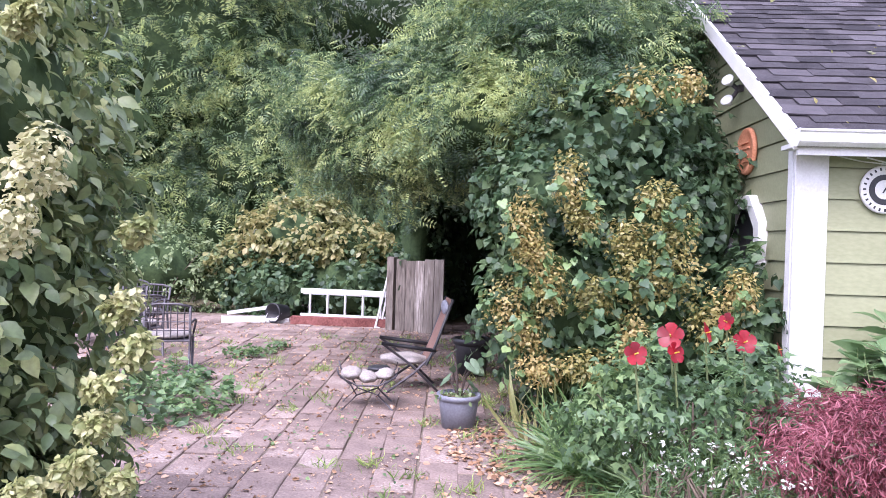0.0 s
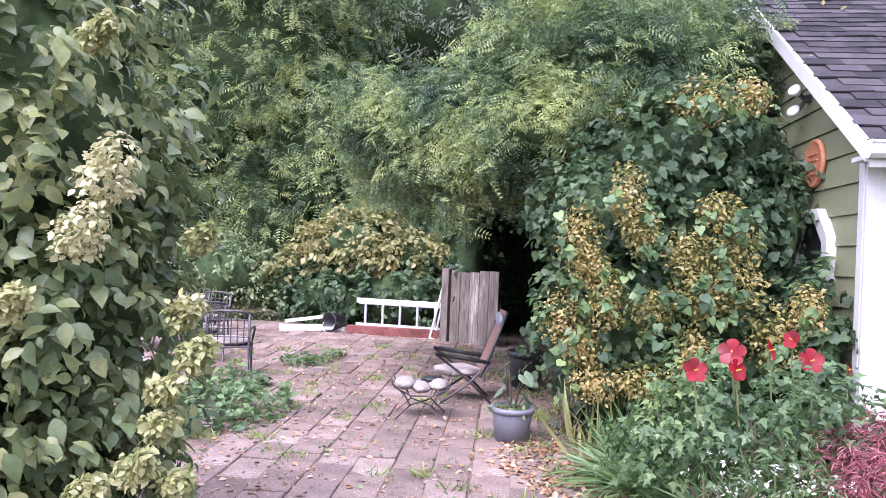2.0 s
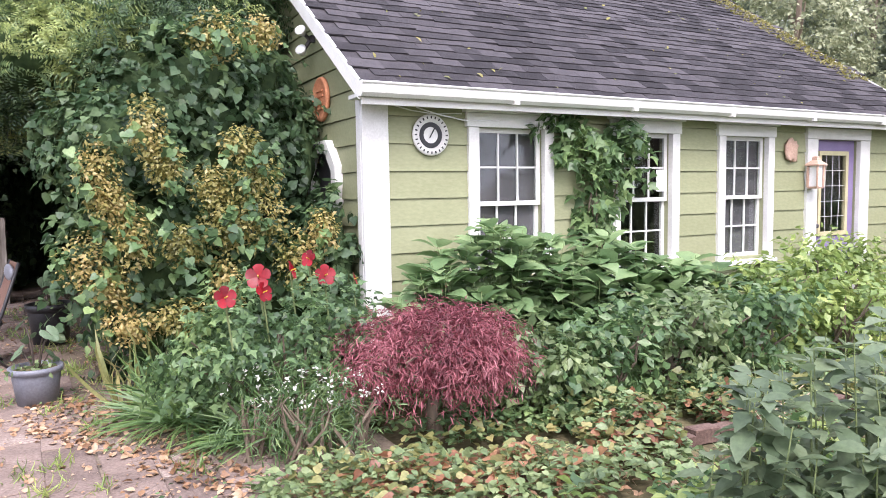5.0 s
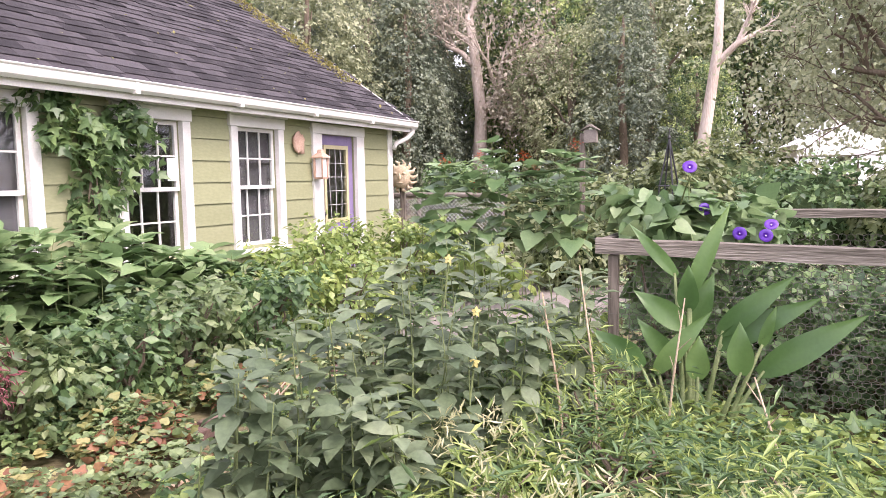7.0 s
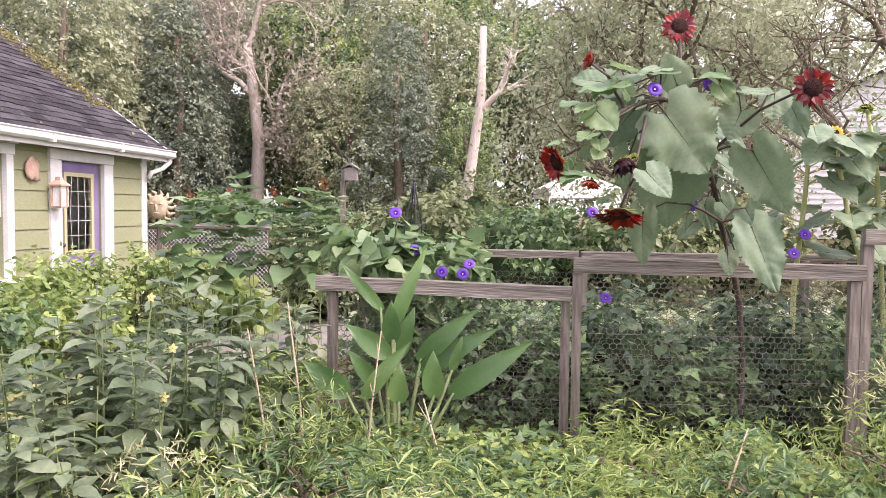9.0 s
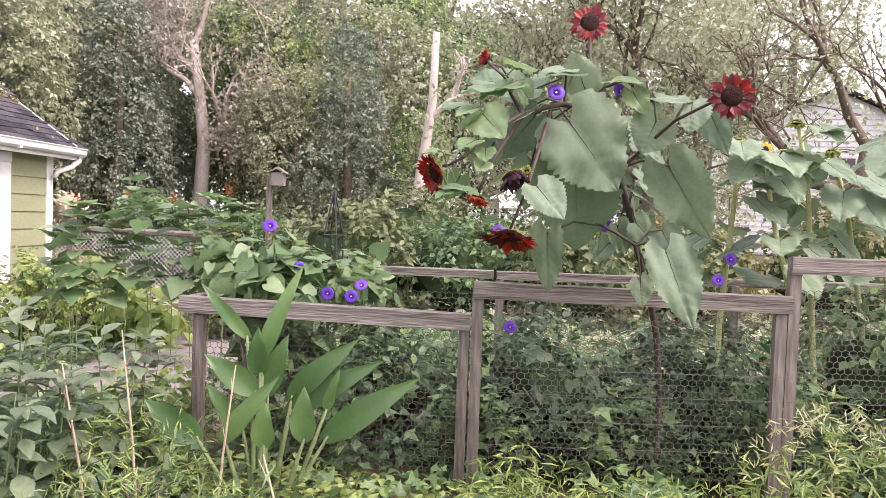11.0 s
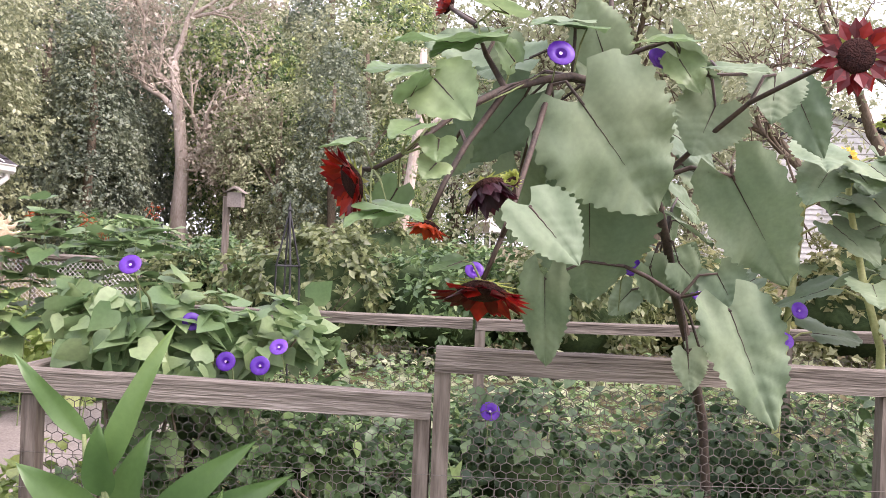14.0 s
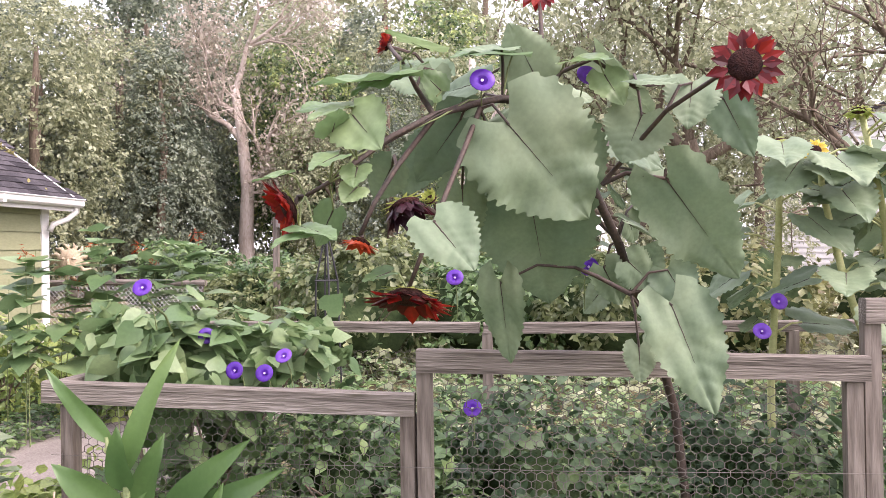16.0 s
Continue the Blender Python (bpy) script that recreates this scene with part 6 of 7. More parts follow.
for k, st in enumerate(YST):
    part("stalk", Geo().tube(st, [0.02 - 0.009 * i / len(st) for i in range(len(st))], 8), PALE_STEM, ys, smooth=True)
    for i in range(13):
        u = 0.42 + 0.56 * rng.random()
        f = u * (len(st) - 1)
        p = Vector(st[int(f)]).lerp(Vector(st[min(int(f) + 1, len(st) - 1)]), f - int(f))
        a = rng.random() * 6.28
        q = 0.75 + 0.55 * rng.random()
        dv = Vector((math.cos(a), math.sin(a), -0.5 + 0.3 * rng.normal()))
        e = p + Vector((dv.x, dv.y, 0.35)) * 0.15
        part("leaf_stalk", Geo().tube([p, p.lerp(e, 0.6) + Vector((0, 0, 0.015)), e], [0.006, 0.005, 0.004], 5), PALE_STEM, ys)
        sun_leaf(0.2 * q, 0.24 * q, ys, e, dv, (-0.5, 0, 1), 9)
    hd = Vector(st[-1])
    sun_flower(hd + Vector((-0.02, 0.02, 0.02)), (-1, 0.2, 0.0) if k == 0 else (-0.2, 0.3 - 0.2 * k, -0.9), 0.05 if k == 0 else 0.062, ys, PETAL_YELLOW if k == 0 else CALYX, 0.3 if k == 0 else -0.5, 30 + k)

# ---- beyond the garden ----
ob = thing("garden_obelisk", "slender black metal garden obelisk", "trellis", (8.5, 0.91, 0), size=1.05)
for k in range(4):
    a = 1.57 * k + 0.5
    part("leg", Geo().tube([(0.13 * math.cos(a), 0.13 * math.sin(a), -0.03), (0.1 * math.cos(a), 0.1 * math.sin(a), 1.2), (0.0, 0.0, 1.68)], 0.009, 6), BLACK, ob)
for z in (0.4, 0.8, 1.2):
    part("ring", Geo().tube([(0.11 * math.cos(a), 0.11 * math.sin(a), z) for a in np.linspace(0, 6.28, 13)], 0.006, 5, False), BLACK, ob)
part("finial", Geo().lathe([(0, 1.66), (0.02, 1.69), (0.008, 1.72), (0, 1.8)], 8), BLACK, ob)
bh = thing("birdhouse", "small weathered pale birdhouse on a post", "birdhouse", (11, 2.45, 0), size=1.17)
part("post", Geo().chamfer(0.06, 0.06, 1.72, 0.01, Matrix()), WEATHERED_UP, bh)
part("box", Geo().box(-0.07, -0.19, 1.6, 0.03, -0.03, 1.76), CONCRETE, bh)
part("roof", Geo().add([(x, y, z) for x in (-0.1, 0.06) for y, z in ((-0.23, 1.75), (-0.11, 1.83), (0.01, 1.75), (-0.11, 1.8))], [(0, 1, 2, 3), (7, 6, 5, 4), (0, 4, 5, 1), (1, 5, 6, 2), (2, 6, 7, 3), (3, 7, 4, 0)]), WEATHERED, bh)
mk = thing("sun_mask", "cast stone sun mask with wavy rays on the fence", "ornament", (10.9, 5.45, 1.43), rz=12)
face = part("face", Geo().blob((0, 0, 0), (0.08, 0.17, 0.19), 12, 0.05), MASK, mk, smooth=True)
part("nose", Geo().blob((-0.08, 0, -0.01), (0.03, 0.025, 0.06), 6, 0.05), MASK, face, smooth=True)
for k in (-1, 1):
    part("brow", Geo().blob((-0.06, k * 0.07, 0.05), (0.03, 0.035, 0.02), 6, 0.05), MASK, face, smooth=True)
part("mouth", Geo().blob((-0.06, 0, -0.1), (0.025, 0.06, 0.016), 6, 0.05), MASK, face, smooth=True)
for k in range(14):
    a = 6.283 * k / 14
    part("ray", Geo().tube([(0, 0.15 * math.cos(a), 0.16 * math.sin(a)), (0, 0.22 * math.cos(a + 0.1), 0.22 * math.sin(a + 0.1)), (0.01, 0.29 * math.cos(a - 0.1), 0.27 * math.sin(a - 0.1))], [0.035, 0.03, 0.01], 6), MASK, mk, smooth=True)
part("hanging_post", Geo().chamfer(0.08, 0.08, 1.43, 0.006, pose(0.11, 0, -1.43)), WEATHERED_UP, mk)
cf = thing("chain_link_fence", "grey chain-link fence with a rough wooden top rail", "fence", (12, 5.4, 0))
part("top_rail", Geo().tube([(0, 2.2, 1.06), (0.05, 0.6, 1.1), (0.0, -1.4, 1.08)], 0.05, 8), WEATHERED, cf)
for y in (-1.3, 0.3, 2.0):
    part("post", Geo().tube([(0.06, y, -0.03), (0.06, y, 1.15)], 0.04, 8), WEATHERED_UP, cf)
g = Geo()
for k in range(-36, 46):
    for s in (-1, 1):
        y0 = -1.35 + 0.075 * k
        a, b = (0, y0, 0.03), (0, y0 + s * 1.0, 1.03)
        lo, hi = -1.35, 2.1
        if lo <= y0 <= hi or lo <= b[1] <= hi:
            def clip(p, q):
                p, q = Vector(p), Vector(q)
                t = (min(max(p.y, lo), hi) - p.y) / (q.y - p.y)
                return p.lerp(q, t)
            g.tube([clip(a, b), clip(b, a)], 0.004, 3, False)
part("chain_mesh", g, ALU, cf, "grey wire mesh", kind="stuff")

tent = thing("canopy_tent", "white pop-up canopy tent on the lawn", "tent", (30, -2.1, 0), rz=12, size=1.28)
part("canopy_top", Geo().add([(-1.1, -1.15, 1.85), (1.1, -1.15, 1.85), (1.1, 1.15, 1.85), (-1.1, 1.15, 1.85), (0, 0, 2.65), (-0.4, -0.4, 2.25), (0.4, -0.4, 2.25), (0.4, 0.4, 2.25), (-0.4, 0.4, 2.25)], [(0, 1, 6, 5), (1, 2, 7, 6), (2, 3, 8, 7), (3, 0, 5, 8), (5, 6, 4), (6, 7, 4), (7, 8, 4), (8, 5, 4)]), CANVAS, tent)
for s, (a, b, c, d2) in enumerate([(-1.1, -1.15, 1.1, -1.15), (1.1, -1.15, 1.1, 1.15), (-1.1, 1.15, -1.1, -1.15)]):
    part("valance", Geo().box(min(a, c) - 0.01, min(b, d2) - 0.01, 1.55, max(a, c) + 0.01, max(b, d2) + 0.01, 1.85), CANVAS, tent)
part("side_wall", Geo().box(-1.08, -1.14, 0.0, -1.05, -0.4, 1.55), CANVAS, tent)
for x in (-1.08, 1.08):
    for y in (-1.13, 1.13):
        part("leg", Geo().tube([(x, y, -0.03), (x, y, 1.85)], 0.025, 6), ALU, tent)

nh = thing("white_house", "white clapboard neighbour house with a brick chimney", "house", (45, -20.8, 0), rz=-8, size=1.38)
g = Geo().add([(x, y, z) for x in (0, 8) for y, z in ((-5, 0), (5, 0), (5, 4.9), (0, 7.2), (-5, 4.9))], [(0, 1, 2, 3, 4), (9, 8, 7, 6, 5), (0, 5, 6, 1), (1, 6, 7, 2), (2, 7, 8, 3), (3, 8, 9, 4), (4, 9, 5, 0)])
part("wall", g, WHITE, nh)
for k in range(30):
    z = 0.1 + 0.235 * k
    hw = 5 if z < 4.7 else max(0.1, 5 - (z + 0.2 - 4.9) / 0.46)
    part("clapboard", Geo().add([(0, -hw, z), (0, hw, z), (-0.05, hw, z), (-0.05, -hw, z), (-0.015, hw, z + 0.225), (-0.015, -hw, z + 0.225)], [(0, 1, 2, 3), (3, 2, 4, 5)]), WHITE, nh)
for s in (-1, 1):
    part("roof", Geo().add([(x, s * y, z) for x in (-0.4, 8.4) for y, z in ((0, 7.2), (5.5, 4.67), (5.5, 4.82), (0, 7.36))], [(0, 1, 2, 3), (7, 6, 5, 4), (0, 4, 5, 1), (1, 5, 6, 2), (2, 6, 7, 3), (3, 7, 4, 0)]), SHINGLE, nh)
w = part("window", Geo().box(-0.09, -0.9, 2.9, -0.04, 0.3, 4.4), WHITE, nh)
part("pane", Geo().box(-0.1, -0.8, 3.0, -0.092, 0.2, 4.3), SCREEN, w)
ch = part("chimney", Geo().box(1.0, 2.3, 5.5, 1.9, 3.1, 7.6).box(0.95, 2.25, 7.6, 1.95, 3.15, 7.75), EDGE_BRICK, nh, "red brick chimney")
for k in range(16):
    for j in range(3):
        part("brick", Geo().box(0.975, 2.31 + 0.265 * j, 5.9 + 0.105 * k, 0.998, 2.56 + 0.265 * j, 5.99 + 0.105 * k), EDGE_BRICK, ch)


def twiggy(g, rng, p, d, L, r, depth, spread=0.6, up=0.1):
    """Limbs that fork into ever thinner twigs."""
    L = float(L)
    q = p + d * L * 0.5 + Vector([float(v) for v in rng.normal(size=3)]) * L * 0.06
    e = p + d * L
    g.tube([p, q, e], [r, r * 0.8, r * 0.6], 6 if r > 0.03 else 4, False)
    if depth == 0:
        return [e]
    ends = []
    for _ in range(3 if depth > 1 else 4):
        nd = (d + Vector([float(v) for v in rng.normal(size=3)]) * spread + Vector((0, 0, up))).normalized()
        ends += twiggy(g, rng, e if rng.random() < 0.7 else q, nd, L * (0.6 + 0.3 * rng.random()), r * 0.55, depth - 1, spread, up)
    return ends


def bare_tree(name, label, at, trunk, r, limbs, bark, seed, leaves=0, leaf_mat=None, leaf_size=0.2, depth=3):
    rng = np.random.default_rng(seed)
    t = thing(name, label, "tree", at)
    part("trunk", Geo().tube(trunk, [r * k for k in np.linspace(1.25, 0.6, len(trunk))], 10), bark, t, smooth=True)
    ends = []
    for base, d, L, rr in limbs:
        g = Geo()
        ends += twiggy(g, rng, Vector(base), Vector(d).normalized(), L, rr, depth)
        part("limb", g, bark, t, smooth=True)
    if leaves:
        E = np.array([tuple(e) for e in ends])
        i = rng.integers(len(E), size=leaves)
        P = E[i] + rng.normal(size=(leaves, 3)) * 0.45
        part("crown", scatter("crown", SIMPLE, P, rng.normal(size=(leaves, 3)) + [0, 0, 0.6], rng.normal(size=(leaves, 3)) - [0, 0, 0.5], leaf_size * (0.6 + 0.8 * rng.random(leaves))), leaf_mat, t, kind="stuff")
    return t


PALE_LEAF = leaf("leaf_pale_dry", (0.25, 0.22, 0.16), (0.4, 0.36, 0.28), (0.55, 0.5, 0.42))
bare_tree("dying_pale_tree", "tall dying tree with bare pale forked trunk", (30, 11.4, 0), [(0, 0, -0.2), (0.1, 0.25, 2.0), (0, 0.1, 4.2), (-0.1, 0.3, 6.5), (-0.1, 0.6, 8.5)], 0.29,
          [((0, 0.1, 4.2), (0, -0.55, 1), 1.9, 0.2), ((-0.1, 0.3, 6.2), (0, 0.9, 0.7), 1.8, 0.15), ((-0.1, 0.4, 7.2), (0, 0.8, 0.6), 2.0, 0.13), ((-0.1, 0.6, 8.2), (0, -0.3, 1), 2.0, 0.16), ((0, 0.2, 3.9), (-0.1, -1, 0.15), 0.7, 0.08)], PALE_BARK, 3, 8000, PALE_LEAF, 0.17, 4)
bare_tree("leaning_pale_trunk", "leaning bare pale trunk among the far trees", (26, 2.1, 0), [(0, 0, -0.2), (0, -0.05, 1.8), (0, -0.3, 3.6), (0, -0.55, 5.6), (0, -0.6, 8)], 0.2, [((0, -0.5, 5), (0, -0.8, 0.6), 1.5, 0.12)], PALE_BARK, 4)
bare_tree("old_apple_tree", "old spreading tree with dark crooked limbs and sparse leaves", (15, -4.1, 0), [(0, 0, -0.1), (0, 0.1, 1.2), (-0.1, 0.3, 2.4), (0, 0.5, 3.4)], 0.24,
          [((0, 0.3, 2.4), (0, 1, 0.35), 1.7, 0.12), ((0, 0.5, 3.2), (0, 0.8, 0.9), 1.6, 0.12), ((0, 0.4, 3.0), (0, -0.9, 0.8), 1.6, 0.12), ((0, 0.5, 3.3), (-0.3, 0.2, 1), 1.5, 0.11), ((0, 0.2, 2.0), (0.2, 0.9, -0.05), 1.5, 0.08)], BARK, 5, 15000, FAR, 0.11, 4)
bare_tree("old_apple_tree", "old spreading tree with dark crooked limbs and sparse leaves", (13, -6.6, 0), [(0, 0, -0.1), (0, 0.1, 1.2), (-0.1, -0.2, 2.4), (0, -0.3, 3.0)], 0.22,
          [((0, -0.2, 2.2), (0, 1, 0.5), 1.4, 0.12), ((0, -0.3, 2.8), (0, 0.5, 1), 1.3, 0.1), ((0, -0.2, 2.6), (0, -0.9, 0.6), 1.5, 0.1)], BARK, 6, 2500, FAR, 0.09, 4)

base_trees = []
for k, (mt, crown) in enumerate([(FAR, [(0, 0, 5, 2.6, 2.6, 3.0), (1, 0, 8, 2.2, 2.2, 2.4), (-1.5, 0.5, 6.5, 2, 2, 2.2), (0, 0, 2.2, 2.2, 2.2, 2)]), (FAR_DARK, [(0, 0, 3, 2.3, 2.3, 2.6), (0, 0, 5.5, 1.8, 1.8, 2.4), (0, 0, 8, 1.2, 1.2, 2.4)]), (VINE, [(0, 0, 4, 2.8, 2.5, 3), (-1, 0, 7, 2.0, 2, 2.3), (1.6, 0, 6, 1.8, 1.8, 2)])]):
    base_trees.append(big_tree("far_tree", ["broad olive green woodland tree", "dark blue-green conifer-like woodland tree", "fresh green woodland tree"][k], 27 + 3 * k, 20 - 5 * k, 9, crown, 17000, 0.15, mt, 200 + k, r=0.2, core_k=0.0, knobs=8, shape=SIMPLE))
    base_trees[-1]["group"] = "woodland edge"
rng = np.random.default_rng(210)
for k, (x, y, s) in enumerate([(24, 24, 1.1), (20, 20, 1.0), (31, 25, 1.3), (36, 17, 1.2), (33, 9, 0.95), (38, 12, 1.2), (35, 5, 0.95), (40, 1, 1.1), (34, -3.5, 0.9), (42, -6, 1.2), (40, 6, 1.25), (44, 20, 1.5), (28, 16, 0.8), (36, -24, 1.1), (24, 28, 1.3), (17, 25, 1.2), (45, -1, 1.3), (22, 15, 0.75), (29, 7.2, 0.6), (30, 2.5, 0.5), (37, -7.5, 1.2), (33, -9.5, 0.85), (50, -12, 1.5), (60, -24, 1.9), (31, 16.5, 1.1), (27, 13.6, 0.75), (33, 19, 1.2), (29, 5.2, 0.7), (38, 8.5, 1.1), (26, 18, 0.9), (48, 10, 1.8), (50, 3.5, 1.8), (46, 16, 1.7)]):
    copy_thing(base_trees[[0, 2, 0, 1, 2, 0][k % 6] if k < 20 else [0, 0, 0, 0, 1, 1, 1, 1, 1, 1, 0, 0, 0][k - 20]], pose(x, y, 0, 0, 0, 77 * k) @ Matrix.Scale(1.2 * s, 4))
for k, (x, y, z, r) in enumerate([(10.5, 1.2, 0.75, 0.9), (11, -0.4, 0.72, 1.0), (10.8, -1.9, 0.72, 0.9), (11.5, -3.6, 0.8, 1.0), (13, 0.5, 0.9, 1.1), (13.5, 3.2, 0.7, 1.0), (9.4, 2.2, 0.4, 0.5), (12, -6, 0.9, 1.2), (14, -9, 1.0, 1.3), (15, 6, 0.8, 1.3), (12.8, 4.0, 0.5, 0.8)]):
    bush("garden_thicket", "dense thicket of mixed garden shrubs beyond the fence", [(x, y, z, 0.8, r, z * 1.1)], 3600, 0.1, [HEDGE, GREEN, HEDGE, OLIVE_DARK][k % 4], 230 + k, SIMPLE, "shrub", 0.5, 0.35, 0.75, 6, 6)
rng = np.random.default_rng(249)
for k, (x, y, h) in enumerate([(7.2, 2.35, 1.95), (7.4, 1.75, 1.75), (7.0, 2.95, 1.6)]):
    t = stalk_plant("tall_red_flowered_plant", "tall leafy garden plant with small orange-red tips", "plant", around(rng, x, y, 0.3, 0.35, 5, h * 0.75, h), 0.24, BIGLEAF, 250 + k, "", 8, 0.45, None, HEART)
    for q in TIPS[:2]:
        foliage("flower_spike", rng, [(q[0], q[1], q[2] - 0.01, 0.03, 0.04, 0.05)], 26, 0.045, PETAL_ORANGE, t, STRIP, 0.7, 0.2, "orange-red flower tip", sprig=False)
for k, (x, y) in enumerate([(4.45, 1.25), (5.1, 1.15), (4.7, 1.75)]):
    bush("path_weed", "leafy weeds between the fence and the path", [(x, y, 0.18, 0.35, 0.3, 0.26)], 700, 0.075, [GREEN, BRIGHT, GREY_GREEN][k % 3], 280 + k, OVAL, "plant", 0.5, 0.8, 0, 3, 8)
bush("hosta", "bright green hosta beside the path", [(8.1, 2.9, 0.25, 0.4, 0.4, 0.28)], 260, 0.2, BRIGHT, 260, OVAL, "plant", 0.7, 0.6, 0, 0, 5)
path_ = tagged(part("garden_path", Geo().box(5.2, 1.3, -0.03, 9.4, 3.9, 0.012), CONCRETE, None, kind="structure"), "pale concrete garden path", "path")

# vine on the cottage front
wv = bush("window_vine", "green grape-leaved vine climbing between two windows", [(4.6, 5.1, 1.8, 0.3, 0.1, 0.28), (4.95, 5.08, 1.85, 0.3, 0.1, 0.25), (4.7, 5.1, 1.45, 0.22, 0.08, 0.3), (4.75, 5.1, 1.1, 0.16, 0.08, 0.3), (4.3, 5.08, 2.0, 0.28, 0.08, 0.12), (5.25, 5.08, 1.8, 0.2, 0.08, 0.25), (4.9, 5.08, 1.5, 0.25, 0.1, 0.3)], 1500, 0.1, GREEN, 270, LOBED, "vine", 0.9, 0.7, 0, 2, 6)

cb = thing("eave_cable", "thin white cable sagging under the eave", "cable", (2.7, FY - 0.03, 2.13))
part("cable", Geo().tube([(0, 0.01, 0.0), (0.15, 0, -0.035), (0.35, 0, -0.055), (0.62, -0.015, -0.045)], 0.005, 6), WHITE, cb, smooth=True)
for k, (x, y, h, dx, dy) in enumerate([(3.75, 0.62, 0.95, 0.05, 0.12), (3.9, 0.35, 0.8, 0.0, -0.08), (3.3, -0.2, 0.6, 0.06, 0.16), (3.6, 0.75, 0.85, -0.05, 0.1), (3.4, -1.3, 0.5, 0.1, -0.15), (2.9, 2.2, 0.5, 0.3, -0.3), (3.1, 2.3, 0.45, 0.35, -0.2)]):
    dk = thing("dry_stalk", "dead tan plant stalk standing among the weeds", "weed", (x, y, 0), "dead stalks")
    part("stem", Geo().tube([(0, 0, 0), (dx * 0.4, dy * 0.4, h * 0.5), (dx, dy, h)], [0.007, 0.006, 0.003], 6), TAN, dk, smooth=True)
    for i in range(3):
        u = 0.55 + 0.14 * i
        part("twig", Geo().tube([(dx * u, dy * u, h * u), (dx * u + 0.05 * math.sin(3 * i + k), dy * u + 0.06 * math.cos(2 * i + k), h * u + 0.07)], [0.003, 0.0015], 5), TAN, dk)

# ---- patio things ----


def patio_chair(x, y, rz):
    t = thing("patio_chair", "bronze metal lattice patio chair with dirty white cushion", "chair", (x, y, 0), "patio dining set", rz=rz)
    for sx in (-1, 1):
        part("back_leg", Geo().tube([(sx * 0.22, -0.26, 0), (sx * 0.22, -0.22, 0.36), (sx * 0.22, -0.28, 0.7)], 0.014, 8), BRONZE, t, smooth=True)
        part("front_leg", Geo().tube([(sx * 0.22, 0.22, 0), (sx * 0.22, 0.22, 0.34)], 0.014, 8), BRONZE, t, smooth=True)
        part("armrest", Geo().tube([(sx * 0.22, -0.25, 0.52), (sx * 0.25, 0.0, 0.54), (sx * 0.25, 0.2, 0.5), (sx * 0.22, 0.22, 0.34)], 0.013, 8), BRONZE, t, smooth=True)
    part("seat_frame", Geo().box(-0.23, -0.24, 0.33, 0.23, 0.24, 0.35), BRONZE, t, bevel=0.005)
    part("seat_cushion", Geo().blob((0, 0, 0.385), (0.235, 0.24, 0.045), 12, 0.06), CUSHION, t, "dirty white seat cushion", smooth=True)
    part("top_rail", Geo().tube([(-0.22, -0.28, 0.7), (-0.1, -0.285, 0.725), (0.1, -0.285, 0.725), (0.22, -0.28, 0.7)], 0.014, 8), BRONZE, t, smooth=True)
    for k in range(6):
        xx = -0.165 + 0.066 * k
        part("back_bar", Geo().tube([(xx, -0.235, 0.36), (xx, -0.28, 0.71)], 0.006, 5), BRONZE, t)
    for z in (0.45, 0.54, 0.63):
        part("cross_bar", Geo().tube([(-0.22, -0.25 - 0.1 * (z - 0.45), z), (0.22, -0.25 - 0.1 * (z - 0.45), z)], 0.006, 5), BRONZE, t)
    return t


c1 = patio_chair(-3.0, 7.45, 18)
for x, y, rz in ((-3.75, 8.3, 40), (-4.3, 9.6, 170), (-5.0, 10.4, 165), (-5.3, 9.0, 250)):
    copy_thing(c1, pose(x, y, 0, 0, 0, rz))
tb = thing("patio_table", "round dark metal patio table", "table", (-4.55, 8.9, 0))
part("tabletop", Geo().lathe([(0, 0.62), (0.55, 0.62), (0.56, 0.635), (0.55, 0.65), (0, 0.65)], 32), BRONZE, tb)
for k in range(4):
    a = 0.785 + 1.57 * k
    part("leg", Geo().tube([(0.4 * math.cos(a), 0.4 * math.sin(a), 0), (0.25 * math.cos(a), 0.25 * math.sin(a), 0.3), (0.4 * math.cos(a), 0.4 * math.sin(a), 0.62)], 0.016, 8), BRONZE, tb, smooth=True)

rk = thing("reclining_chair", "dark folding lounge chair with brown sling back and cushion", "chair", (-0.37, 7.05, 0), rz=10, size=0.93)
for sy in (-0.24, 0.24):
    part("back_frame", Geo().tube([(0.1, sy, 0.28), (0.2, sy, 0.5), (0.36, sy, 0.96)], 0.016, 8), BLACK, rk, smooth=True)
    part("arm", Geo().tube([(-0.36, sy, 0.5), (-0.1, sy, 0.47), (0.2, sy, 0.43)], 0.02, 8), BLACK, rk, "dark wooden armrest", smooth=True)
    part("cross_leg", Geo().tube([(-0.36, sy, 0.5), (-0.05, sy, 0.28), (0.24, sy, 0.0)], 0.013, 8), BRONZE, rk, smooth=True)
    part("cross_leg", Geo().tube([(-0.3, sy, 0.0), (-0.02, sy, 0.2), (0.2, sy, 0.43)], 0.013, 8), BRONZE, rk, smooth=True)
part("back_sling", Geo().add([(x + o, y, z) for o in (0, 0.012) for y in (-0.23, 0.23) for x, z in ((0.1, 0.3), (0.2, 0.52), (0.355, 0.95))], [(0, 1, 4, 3), (1, 2, 5, 4), (6, 9, 10, 7), (7, 10, 11, 8), (0, 6, 7, 1), (1, 7, 8, 2), (3, 4, 10, 9), (4, 5, 11, 10), (2, 8, 11, 5), (0, 3, 9, 6)]), SLING, rk, "brown sling back")
